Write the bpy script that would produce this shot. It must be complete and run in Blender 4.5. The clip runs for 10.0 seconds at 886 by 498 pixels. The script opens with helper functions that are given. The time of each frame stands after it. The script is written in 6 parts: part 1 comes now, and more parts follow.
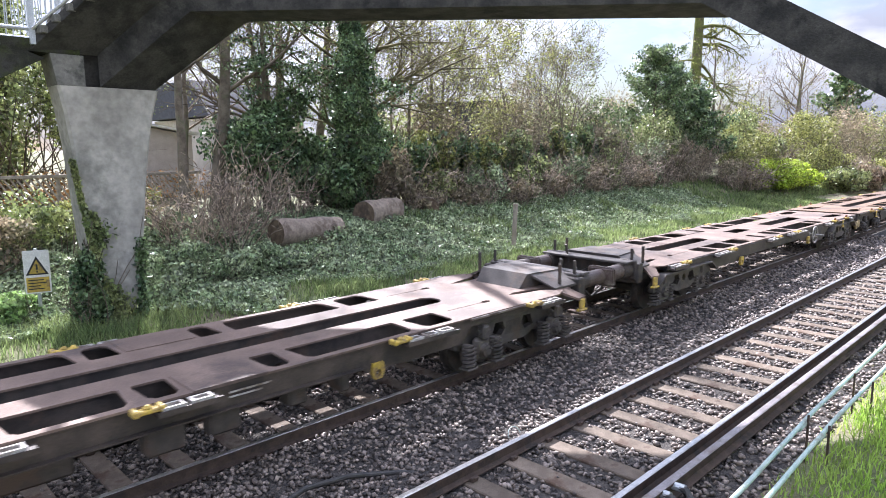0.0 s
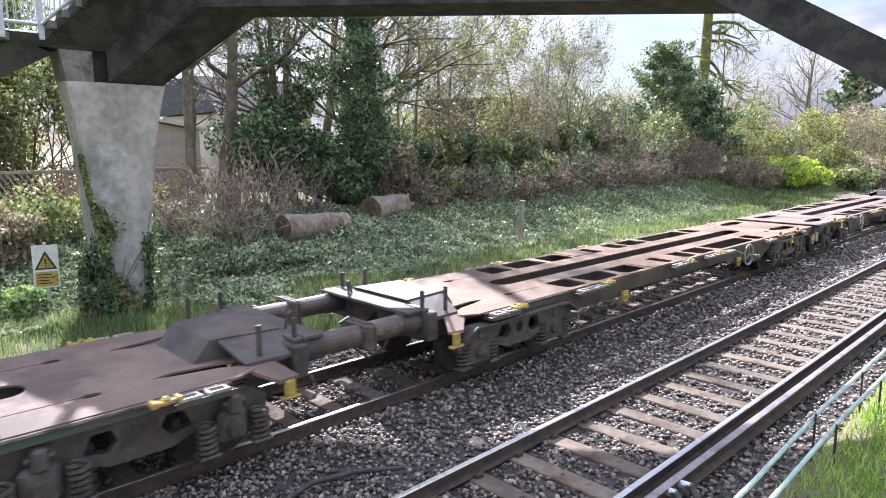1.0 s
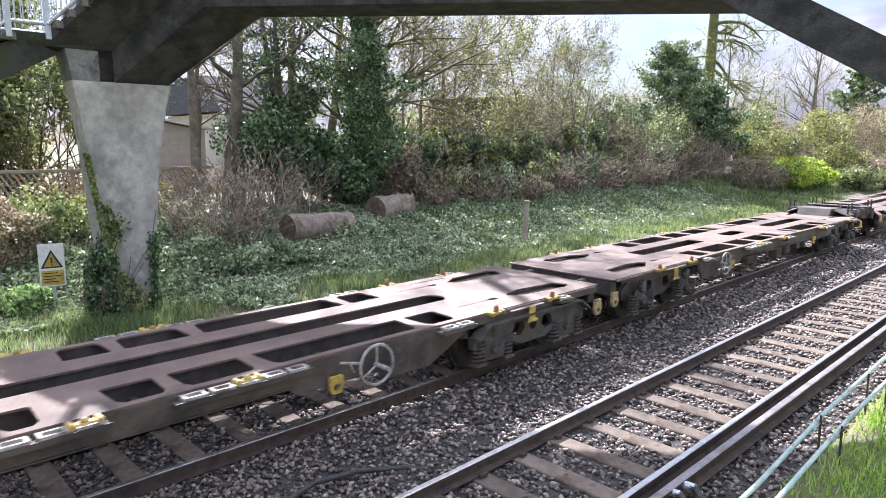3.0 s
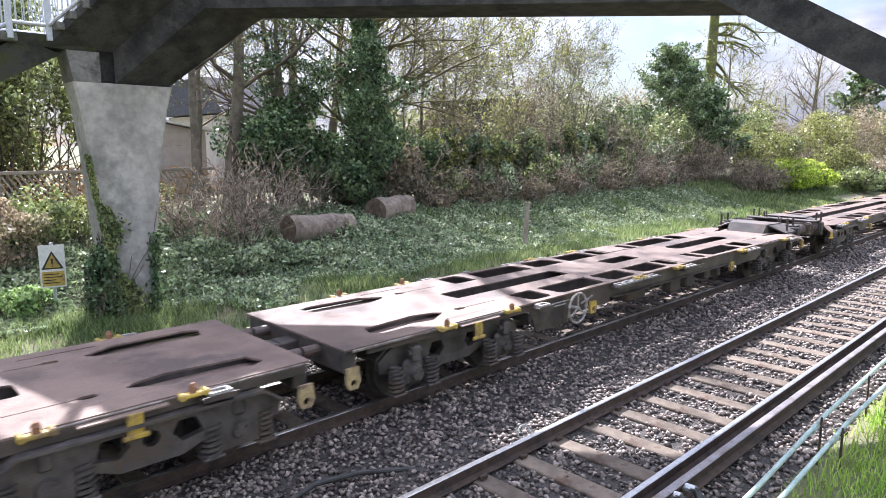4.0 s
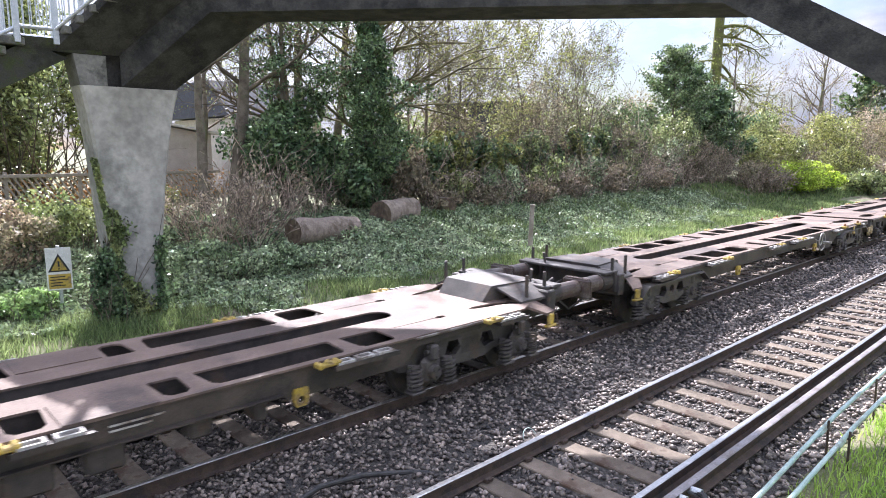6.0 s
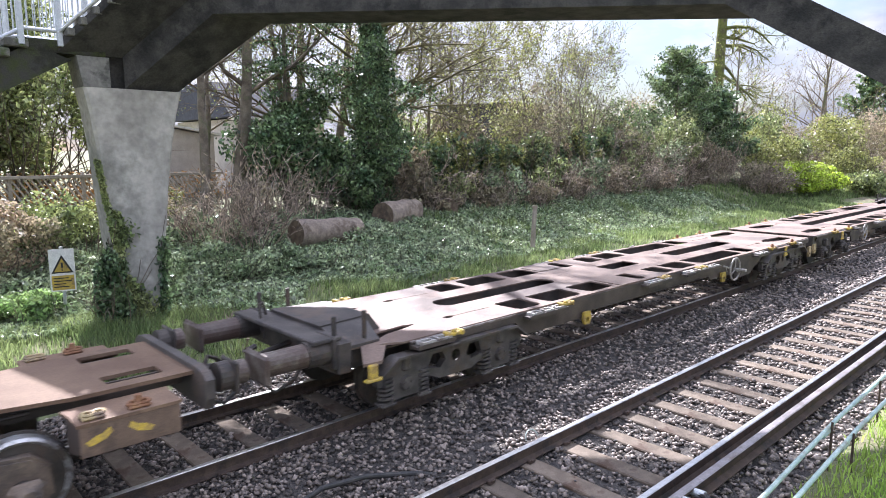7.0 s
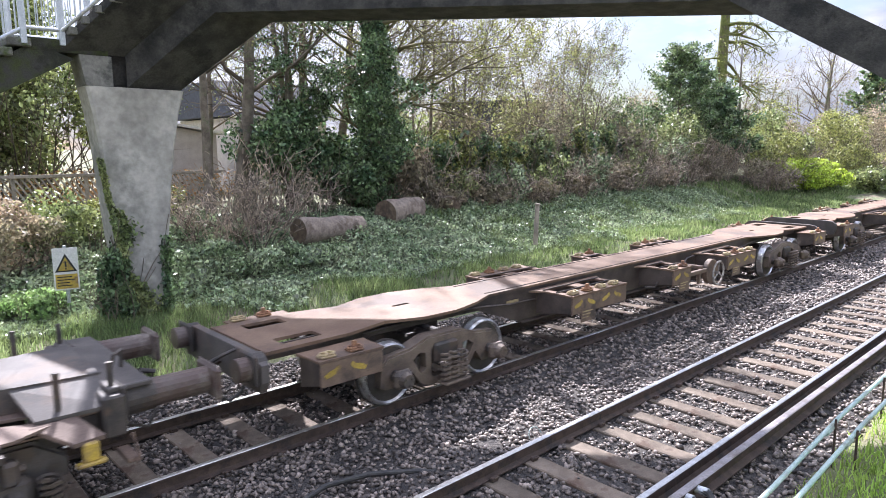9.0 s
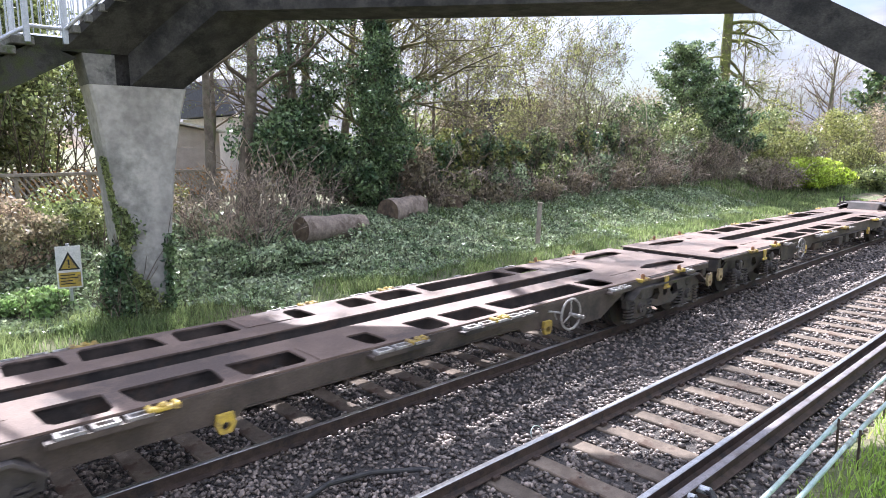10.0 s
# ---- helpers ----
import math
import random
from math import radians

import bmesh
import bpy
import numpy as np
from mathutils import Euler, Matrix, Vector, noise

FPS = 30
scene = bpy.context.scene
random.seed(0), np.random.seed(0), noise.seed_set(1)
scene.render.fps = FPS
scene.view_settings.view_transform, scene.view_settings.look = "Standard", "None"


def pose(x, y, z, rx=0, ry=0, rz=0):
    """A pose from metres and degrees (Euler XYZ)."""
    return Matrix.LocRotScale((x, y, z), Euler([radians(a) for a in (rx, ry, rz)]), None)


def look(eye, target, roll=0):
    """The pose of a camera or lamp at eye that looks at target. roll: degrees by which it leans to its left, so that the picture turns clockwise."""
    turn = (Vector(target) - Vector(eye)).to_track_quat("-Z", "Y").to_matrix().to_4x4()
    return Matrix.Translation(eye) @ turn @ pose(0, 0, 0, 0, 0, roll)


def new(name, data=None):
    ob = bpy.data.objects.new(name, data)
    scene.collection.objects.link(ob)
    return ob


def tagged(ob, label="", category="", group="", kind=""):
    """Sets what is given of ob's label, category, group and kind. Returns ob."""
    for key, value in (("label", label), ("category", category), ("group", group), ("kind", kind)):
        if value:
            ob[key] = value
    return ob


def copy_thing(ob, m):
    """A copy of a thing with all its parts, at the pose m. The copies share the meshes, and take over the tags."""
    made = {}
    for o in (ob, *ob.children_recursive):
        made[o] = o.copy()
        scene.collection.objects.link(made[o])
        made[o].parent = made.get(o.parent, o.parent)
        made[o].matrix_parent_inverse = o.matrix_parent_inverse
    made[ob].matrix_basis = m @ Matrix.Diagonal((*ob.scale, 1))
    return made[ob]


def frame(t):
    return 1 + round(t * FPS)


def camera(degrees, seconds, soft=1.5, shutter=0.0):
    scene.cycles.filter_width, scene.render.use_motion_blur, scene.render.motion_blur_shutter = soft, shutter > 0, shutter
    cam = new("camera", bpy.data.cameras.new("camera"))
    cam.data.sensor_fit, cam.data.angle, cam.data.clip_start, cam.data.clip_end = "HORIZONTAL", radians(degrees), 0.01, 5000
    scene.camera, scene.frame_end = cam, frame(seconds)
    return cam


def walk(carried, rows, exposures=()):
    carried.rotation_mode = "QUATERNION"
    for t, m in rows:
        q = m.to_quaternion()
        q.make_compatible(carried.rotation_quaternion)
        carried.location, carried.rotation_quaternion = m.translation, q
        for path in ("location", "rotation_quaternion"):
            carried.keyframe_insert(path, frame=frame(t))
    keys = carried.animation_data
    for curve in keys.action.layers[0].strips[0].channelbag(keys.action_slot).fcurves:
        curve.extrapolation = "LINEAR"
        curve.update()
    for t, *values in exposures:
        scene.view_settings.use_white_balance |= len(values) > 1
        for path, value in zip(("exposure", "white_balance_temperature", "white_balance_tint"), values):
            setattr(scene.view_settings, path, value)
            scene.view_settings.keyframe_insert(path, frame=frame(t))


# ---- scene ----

# camera: heading, dip and lean in degrees, hand-held from one spot
EYE = (0.0, -3.04, 3.376)
TURNS = [
    (0.0, 45.1, 8.688, -0.174),
    (0.5, 45.341, 8.795, -0.018),
    (1.0, 45.668, 9.008, -0.019),
    (1.5, 45.885, 9.098, -0.008),
    (2.0, 46.017, 9.096, 0.015),
    (2.5, 46.049, 9.061, 0.049),
    (4.0, 46.1, 8.889, 0.132),
    (4.5, 46.232, 8.838, 0.076),
    (5.0, 46.325, 8.786, 0.077),
    (5.5, 46.431, 8.725, 0.062),
    (7.0, 46.752, 8.55, 0.01),
    (7.5, 46.893, 8.509, -0.017),
    (8.0, 47.003, 8.55, -0.061),
    (8.5, 47.033, 8.646, -0.097),
    (9.0, 46.984, 8.744, -0.185),
    (9.5, 46.999, 8.818, -0.206),
    (10.0, 47.189, 8.854, -0.132)]


def aim(heading, dip, lean):
    h, d = radians(heading), radians(dip)
    way = Vector((math.cos(h) * math.cos(d), math.sin(h) * math.cos(d), -math.sin(d)))
    return look(EYE, Vector(EYE) + way, lean)


cam = camera(68.19, 10.0, soft=0.9, shutter=0.04)
walk(cam, [(t, aim(h, d, r)) for t, h, d, r in TURNS], exposures=[(0.0, 1.42, 6150, 19), (10.0, 1.42, 6150, 19)])

# ---- world and sun ----
SUN_HEADING, SUN_HEIGHT = 62.0, 41.0
world = bpy.data.worlds.new("sky")
scene.world = world
world.use_nodes = True
wn, wl = world.node_tree.nodes, world.node_tree.links
sky = wn.new("ShaderNodeTexSky")
sky.sky_type, sky.sun_disc = "NISHITA", False
sky.sun_elevation, sky.sun_rotation = radians(SUN_HEIGHT), radians(90 - SUN_HEADING)
coord = wn.new("ShaderNodeTexCoord")
squash = wn.new("ShaderNodeMapping")
squash.inputs["Scale"].default_value = (1.0, 1.0, 2.6)
clouds = wn.new("ShaderNodeTexNoise")
clouds.inputs["Scale"].default_value, clouds.inputs["Detail"].default_value = 3.4, 8
clouds.inputs["Roughness"].default_value = 0.55
edge = wn.new("ShaderNodeMapRange")
edge.inputs["From Min"].default_value, edge.inputs["From Max"].default_value = 0.42, 0.58
white = wn.new("ShaderNodeMixRGB")
white.inputs["Color2"].default_value = (8.0, 8.2, 8.7, 1)
wl.new(coord.outputs["Generated"], squash.inputs["Vector"])
wl.new(squash.outputs["Vector"], clouds.inputs["Vector"])
wl.new(clouds.outputs["Fac"], edge.inputs["Value"])
# greyer bellies within the clouds
belly = wn.new("ShaderNodeTexNoise")
belly.inputs["Scale"].default_value, belly.inputs["Detail"].default_value = 5.5, 6
bands = wn.new("ShaderNodeMapRange")
bands.inputs["From Min"].default_value, bands.inputs["From Max"].default_value = 0.38, 0.60
puff = wn.new("ShaderNodeMixRGB")
puff.inputs["Color1"].default_value, puff.inputs["Color2"].default_value = (4.6, 5.0, 5.9, 1), (9.6, 9.8, 10.2, 1)
wl.new(squash.outputs["Vector"], belly.inputs["Vector"])
wl.new(belly.outputs["Fac"], bands.inputs["Value"])
wl.new(bands.outputs["Result"], puff.inputs["Fac"])
wl.new(puff.outputs["Color"], white.inputs["Color2"])
wl.new(edge.outputs["Result"], white.inputs["Fac"])
wl.new(sky.outputs["Color"], white.inputs["Color1"])
# cloud light grows towards the zenith, as under any broken overcast
split = wn.new("ShaderNodeSeparateXYZ")
rise = wn.new("ShaderNodeMapRange")
rise.inputs["From Min"].default_value, rise.inputs["From Max"].default_value = 0.05, 0.65
rise.inputs["To Min"].default_value, rise.inputs["To Max"].default_value = 0.33, 1.2
grade = wn.new("ShaderNodeMixRGB")
grade.blend_type, grade.inputs["Fac"].default_value = "MULTIPLY", 1.0
wl.new(coord.outputs["Generated"], split.inputs["Vector"])
wl.new(split.outputs["Z"], rise.inputs["Value"])
wl.new(white.outputs["Color"], grade.inputs["Color1"])
wl.new(rise.outputs["Result"], grade.inputs["Color2"])
wl.new(grade.outputs["Color"], wn["Background"].inputs["Color"])
wn["Background"].inputs["Strength"].default_value = 0.112
sun = new("sun", bpy.data.lights.new("sun", "SUN"))
sun.data.energy, sun.data.angle, sun.data.color = 6.0, radians(0.6), (1.0, 0.985, 0.97)
hs, es = radians(SUN_HEADING), radians(SUN_HEIGHT)
sun.matrix_world = look((math.cos(hs) * math.cos(es) * 90, math.sin(hs) * math.cos(es) * 90, math.sin(es) * 90), (0, 0, 0))


# ---- materials ----
def mat(name, a, b, scale=8.0, rough=0.8, metal=0.0, bump=0.3, fine=60.0, c=None, island=0.0, obj=0.0, through_light=0.0, depth=0.01, spread=0.12):
    """A surface of two colours mixed by noise, a third in spots, with fine relief."""
    m = bpy.data.materials.new(name)
    m.use_nodes = True
    n, l = m.node_tree.nodes, m.node_tree.links
    p = n["Principled BSDF"]
    co = n.new("ShaderNodeTexCoord")
    n1, n2 = n.new("ShaderNodeTexNoise"), n.new("ShaderNodeTexNoise")
    n1.inputs["Scale"].default_value, n1.inputs["Detail"].default_value = scale, 6
    n2.inputs["Scale"].default_value, n2.inputs["Detail"].default_value = fine, 4
    l.new(co.outputs["Object"], n1.inputs["Vector"])
    l.new(co.outputs["Object"], n2.inputs["Vector"])
    r = n.new("ShaderNodeMapRange")
    r.inputs["From Min"].default_value, r.inputs["From Max"].default_value = 0.5 - spread, 0.5 + spread
    l.new(n1.outputs["Fac"], r.inputs["Value"])
    mix = n.new("ShaderNodeMixRGB")
    mix.inputs["Color1"].default_value, mix.inputs["Color2"].default_value = (*a, 1), (*b, 1)
    l.new(r.outputs["Result"], mix.inputs["Fac"])
    out = mix.outputs["Color"]
    if c:
        n3 = n.new("ShaderNodeTexNoise")
        n3.inputs["Scale"].default_value, n3.inputs["Detail"].default_value = scale * 0.37, 9
        n3.inputs["Roughness"].default_value = 0.7
        l.new(co.outputs["Object"], n3.inputs["Vector"])
        r3 = n.new("ShaderNodeMapRange")
        r3.inputs["From Min"].default_value, r3.inputs["From Max"].default_value = 0.52, 0.62
        l.new(n3.outputs["Fac"], r3.inputs["Value"])
        mx = n.new("ShaderNodeMixRGB")
        mx.inputs["Color2"].default_value = (*c, 1)
        l.new(r3.outputs["Result"], mx.inputs["Fac"])
        l.new(out, mx.inputs["Color1"])
        out = mx.outputs["Color"]
    g = n.new("ShaderNodeMixRGB")
    g.blend_type = "MULTIPLY"
    g.inputs["Fac"].default_value = 0.55
    rg = n.new("ShaderNodeMapRange")
    rg.inputs["From Min"].default_value, rg.inputs["From Max"].default_value = 0.3, 0.7
    rg.inputs["To Min"].default_value, rg.inputs["To Max"].default_value = 0.55, 1.25
    l.new(n2.outputs["Fac"], rg.inputs["Value"])
    l.new(out, g.inputs["Color1"])
    l.new(rg.outputs["Result"], g.inputs["Color2"])
    out = g.outputs["Color"]
    if island or obj:
        rnd = n.new("ShaderNodeNewGeometry" if island else "ShaderNodeObjectInfo")
        rr = n.new("ShaderNodeMapRange")
        k = island or obj
        rr.inputs["To Min"].default_value, rr.inputs["To Max"].default_value = 1 - k, 1 + k
        l.new(rnd.outputs["Random Per Island" if island else "Random"], rr.inputs["Value"])
        h = n.new("ShaderNodeMixRGB")
        h.blend_type = "MULTIPLY"
        h.inputs["Fac"].default_value = 1.0
        l.new(out, h.inputs["Color1"])
        l.new(rr.outputs["Result"], h.inputs["Color2"])
        out = h.outputs["Color"]
    l.new(out, p.inputs["Base Color"])
    p.inputs["Roughness"].default_value, p.inputs["Metallic"].default_value = rough, metal
    if bump:
        bp = n.new("ShaderNodeBump")
        bp.inputs["Strength"].default_value, bp.inputs["Distance"].default_value = bump, depth
        l.new(n2.outputs["Fac"], bp.inputs["Height"])
        l.new(bp.outputs["Normal"], p.inputs["Normal"])
    if through_light:
        tr = n.new("ShaderNodeBsdfTranslucent")
        l.new(out, tr.inputs["Color"])
        ms = n.new("ShaderNodeMixShader")
        ms.inputs["Fac"].default_value = through_light
        l.new(p.outputs["BSDF"], ms.inputs[1])
        l.new(tr.outputs["BSDF"], ms.inputs[2])
        l.new(ms.outputs["Shader"], n["Material Output"].inputs["Surface"])
    return m


# beam concrete, near black: the shade on the backlit bridge is in the colour
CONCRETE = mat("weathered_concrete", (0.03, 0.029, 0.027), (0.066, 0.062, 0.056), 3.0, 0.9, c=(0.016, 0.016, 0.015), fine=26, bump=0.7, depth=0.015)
# pier concrete raised in tone, so the veiling glare sits in its colour
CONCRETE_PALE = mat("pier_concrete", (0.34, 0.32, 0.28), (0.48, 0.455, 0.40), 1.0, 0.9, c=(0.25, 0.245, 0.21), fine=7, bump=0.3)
CONCRETE_DARK_GREY = mat("water_stained_concrete", (0.15, 0.145, 0.13), (0.26, 0.25, 0.225), 2.0, 0.9, c=(0.05, 0.05, 0.045), fine=18, bump=0.4)
MOSSY = mat("mossy_concrete", (0.05, 0.048, 0.042), (0.045, 0.055, 0.018), 5, 0.95, c=(0.025, 0.025, 0.018), fine=40, bump=0.6)
STEP_MOSS = mat("moss_streaked_step", (0.09, 0.088, 0.075), (0.16, 0.155, 0.135), 4, 0.95, c=(0.06, 0.085, 0.02), fine=30, bump=0.6)
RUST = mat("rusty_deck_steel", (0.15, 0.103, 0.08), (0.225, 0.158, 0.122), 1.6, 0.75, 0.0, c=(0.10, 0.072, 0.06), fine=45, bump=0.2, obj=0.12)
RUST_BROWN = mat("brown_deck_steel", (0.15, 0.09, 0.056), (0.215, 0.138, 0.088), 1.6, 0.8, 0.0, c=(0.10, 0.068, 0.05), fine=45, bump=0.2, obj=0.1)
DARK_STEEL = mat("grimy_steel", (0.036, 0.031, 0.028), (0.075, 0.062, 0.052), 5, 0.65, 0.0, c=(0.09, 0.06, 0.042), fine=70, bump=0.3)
EDGE_STEEL = mat("bare_edge_steel", (0.30, 0.27, 0.25), (0.16, 0.12, 0.10), 6, 0.45, 0.4, c=(0.10, 0.075, 0.06), bump=0.1)
LOCK_RUST = mat("rusty_lock_steel", (0.22, 0.10, 0.05), (0.30, 0.16, 0.08), 9, 0.8, c=(0.12, 0.08, 0.06), bump=0.3)
LOCK_PALE = mat("faded_yellow_lug_paint", (0.46, 0.36, 0.18), (0.34, 0.25, 0.13), 10, 0.6, c=(0.20, 0.14, 0.10), bump=0.2)
END_GREY = mat("dark_grey_end_plate", (0.06, 0.052, 0.047), (0.10, 0.086, 0.077), 3, 0.65, 0.0, c=(0.12, 0.088, 0.068), fine=60, bump=0.2)
BUFFER = mat("greasy_buffer_steel", (0.11, 0.084, 0.07), (0.09, 0.058, 0.047), 4, 0.5, 0.1, c=(0.20, 0.17, 0.14), fine=50, bump=0.2)
BOGIE_BROWN = mat("dusty_bogie_steel", (0.12, 0.088, 0.066), (0.18, 0.135, 0.10), 5, 0.7, 0.0, c=(0.08, 0.065, 0.055), fine=60, bump=0.3)
BOGIE_GREY = mat("grimy_bogie_casting", (0.062, 0.055, 0.05), (0.115, 0.10, 0.09), 5, 0.6, 0.1, c=(0.10, 0.075, 0.055), fine=60, bump=0.3)
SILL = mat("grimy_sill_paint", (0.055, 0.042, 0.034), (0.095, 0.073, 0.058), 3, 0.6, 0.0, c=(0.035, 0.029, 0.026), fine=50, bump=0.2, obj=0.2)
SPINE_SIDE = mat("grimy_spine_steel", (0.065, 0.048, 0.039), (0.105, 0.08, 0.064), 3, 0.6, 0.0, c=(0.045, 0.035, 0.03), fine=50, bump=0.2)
SKIRT = mat("rusty_skirt_steel", (0.14, 0.095, 0.068), (0.20, 0.135, 0.095), 4, 0.7, 0.0, c=(0.075, 0.056, 0.045), fine=60, bump=0.25)
GREEN = mat("faded_green_paint", (0.05, 0.115, 0.08), (0.085, 0.155, 0.115), 3, 0.6, c=(0.085, 0.066, 0.052), fine=50, bump=0.2)
GREEN_SILL = mat("grimy_green_sill_paint", (0.055, 0.095, 0.072), (0.085, 0.085, 0.065), 2, 0.6, c=(0.085, 0.066, 0.052), fine=50, bump=0.2)
WHITE = mat("scuffed_white_paint", (0.46, 0.44, 0.41), (0.30, 0.27, 0.235), 12, 0.6, c=(0.17, 0.13, 0.10), bump=0.2)
YELLOW = mat("worn_yellow_paint", (0.55, 0.385, 0.055), (0.40, 0.28, 0.075), 16, 0.6, c=(0.24, 0.16, 0.08), bump=0.2, obj=0.25)
WHEEL = mat("worn_wheel_steel", (0.62, 0.62, 0.62), (0.42, 0.41, 0.40), 7, 0.28, 0.6, c=(0.2, 0.17, 0.15), bump=0.1)
WHEEL_DARK = mat("grimy_wheel_steel", (0.035, 0.03, 0.026), (0.065, 0.055, 0.047), 6, 0.65, 0.0, c=(0.085, 0.06, 0.045), bump=0.2)
RAIL_TOP = mat("polished_rail_steel", (0.62, 0.6, 0.57), (0.5, 0.48, 0.45), 14, 0.32, 0.9, bump=0.05)
CONDUCTOR = mat("dull_conductor_steel", (0.33, 0.30, 0.30), (0.26, 0.235, 0.23), 9, 0.45, 0.5, c=(0.20, 0.16, 0.14), bump=0.1)
RAIL_SIDE = mat("rusty_rail_steel", (0.055, 0.036, 0.027), (0.085, 0.057, 0.042), 9, 0.85, 0.0, c=(0.035, 0.028, 0.024), bump=0.3)
SLEEPER = mat("sleeper_concrete", (0.13, 0.10, 0.073), (0.19, 0.15, 0.112), 6, 0.9, c=(0.09, 0.056, 0.037), fine=80, bump=0.4, obj=0.25)
BALLAST = mat("ballast_bed", (0.05, 0.044, 0.04), (0.085, 0.075, 0.065), 16, 0.95, c=(0.035, 0.03, 0.028), fine=38, bump=1.0, depth=0.04)
STONE = mat("ballast_stone", (0.10, 0.08, 0.066), (0.26, 0.213, 0.178), 9, 0.5, fine=60, bump=0.3, island=0.85)
GRASS_EARTH = mat("grassy_earth", (0.11, 0.14, 0.055), (0.18, 0.18, 0.09), 1.3, 0.95, c=(0.15, 0.12, 0.08), fine=30, bump=0.8, depth=0.05)
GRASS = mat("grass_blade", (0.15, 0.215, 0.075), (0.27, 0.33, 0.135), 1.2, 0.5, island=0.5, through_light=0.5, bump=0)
# lighter copy of the grass for the near bank, sunlight put into its colour
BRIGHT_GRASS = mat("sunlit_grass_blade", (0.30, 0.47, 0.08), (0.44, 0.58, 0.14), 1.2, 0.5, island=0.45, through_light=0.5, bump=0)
# ivy leaves paled, so that part of their sheen sits in the colour
IVY = mat("ivy_leaf", (0.19, 0.265, 0.13), (0.41, 0.47, 0.285), 2.0, 0.33, island=0.8, through_light=0.25, bump=0)
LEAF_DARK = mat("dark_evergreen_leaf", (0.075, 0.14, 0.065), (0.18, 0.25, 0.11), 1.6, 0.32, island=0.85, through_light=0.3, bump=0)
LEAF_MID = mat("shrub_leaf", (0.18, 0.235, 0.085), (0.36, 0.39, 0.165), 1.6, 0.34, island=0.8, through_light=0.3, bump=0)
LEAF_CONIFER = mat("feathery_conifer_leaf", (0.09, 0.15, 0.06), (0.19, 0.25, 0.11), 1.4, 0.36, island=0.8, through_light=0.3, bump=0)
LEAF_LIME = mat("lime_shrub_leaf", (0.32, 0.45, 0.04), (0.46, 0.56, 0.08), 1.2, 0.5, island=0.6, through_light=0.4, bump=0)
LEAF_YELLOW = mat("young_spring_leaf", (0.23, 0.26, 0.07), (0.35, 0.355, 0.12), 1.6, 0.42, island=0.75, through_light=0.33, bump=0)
WEED = mat("broad_weed_leaf", (0.20, 0.33, 0.10), (0.34, 0.46, 0.18), 2.0, 0.4, island=0.6, through_light=0.35, bump=0)
LOG_BARK = mat("cracked_log_bark", (0.24, 0.19, 0.15), (0.36, 0.29, 0.23), 5, 0.95, c=(0.16, 0.12, 0.09), fine=22, bump=1.0, depth=0.04)
LEAF_DRY = mat("dry_bramble_leaf", (0.39, 0.31, 0.215), (0.28, 0.255, 0.155), 0.8, 0.6, island=0.6, through_light=0.4, bump=0)
BARK = mat("grey_bark", (0.13, 0.105, 0.08), (0.22, 0.185, 0.145), 4, 0.95, c=(0.14, 0.15, 0.08), fine=35, bump=0.9, depth=0.02)
TWIG = mat("bare_twig", (0.10, 0.078, 0.055), (0.19, 0.15, 0.105), 2, 0.85, island=0.45, bump=0)
LIMB = mat("mossy_limb", (0.11, 0.095, 0.05), (0.19, 0.165, 0.08), 2, 0.9, island=0.4, bump=0)
DRY_STEM = mat("dry_bramble_stem", (0.24, 0.185, 0.14), (0.42, 0.34, 0.265), 2, 0.8, island=0.75, bump=0)
MOSS_BARK = mat("mossy_bark", (0.10, 0.12, 0.025), (0.16, 0.17, 0.05), 4, 0.95, c=(0.09, 0.075, 0.05), fine=35, bump=0.9, depth=0.02)
# sawn ends darker than the bark, with their shade in the colour
CUT_WOOD = mat("log_end_wood", (0.13, 0.09, 0.06), (0.20, 0.15, 0.10), 7, 0.9, c=(0.08, 0.06, 0.045), bump=0.5)
FENCE_WOOD = mat("grey_fence_wood", (0.26, 0.22, 0.17), (0.36, 0.31, 0.25), 5, 0.9, fine=50, bump=0.4, obj=0.15)
GALV = mat("galvanised_steel", (0.46, 0.49, 0.51), (0.56, 0.58, 0.60), 12, 0.4, 0.5, bump=0.1)
PIPE = mat("pale_green_pipe", (0.34, 0.46, 0.42), (0.44, 0.54, 0.50), 8, 0.45, bump=0.1, c=(0.3, 0.33, 0.28))
RUBBER = mat("black_cable_rubber", (0.025, 0.024, 0.023), (0.05, 0.047, 0.043), 9, 0.6, bump=0.2)
BRICK = mat("house_wall", (0.5, 0.45, 0.4), (0.58, 0.53, 0.48), 3, 0.9, bump=0.3)
SLATE = mat("dark_slate", (0.03, 0.032, 0.045), (0.05, 0.053, 0.07), 5, 0.7, bump=0.3, obj=0.15)
MAROON = mat("maroon_loco_paint", (0.13, 0.025, 0.03), (0.17, 0.035, 0.04), 3, 0.4, bump=0.05)
BLACK = mat("black_paint", (0.012, 0.012, 0.012), (0.02, 0.02, 0.02), 6, 0.5, bump=0.05)
SIGN_WHITE = mat("sign_white", (0.78, 0.77, 0.73), (0.7, 0.69, 0.65), 12, 0.5, bump=0.03)
GLASS = mat("dark_glass", (0.03, 0.035, 0.04), (0.05, 0.055, 0.06), 3, 0.08, bump=0)


# ---- shape helpers ----
def part(name, bm, material, parent, label=""):
    me = bpy.data.meshes.new(name)
    bm.to_mesh(me)
    bm.free()
    me.materials.append(material)
    ob = new(name, me)
    ob.parent = parent
    if label:
        ob["label"] = label
    return ob


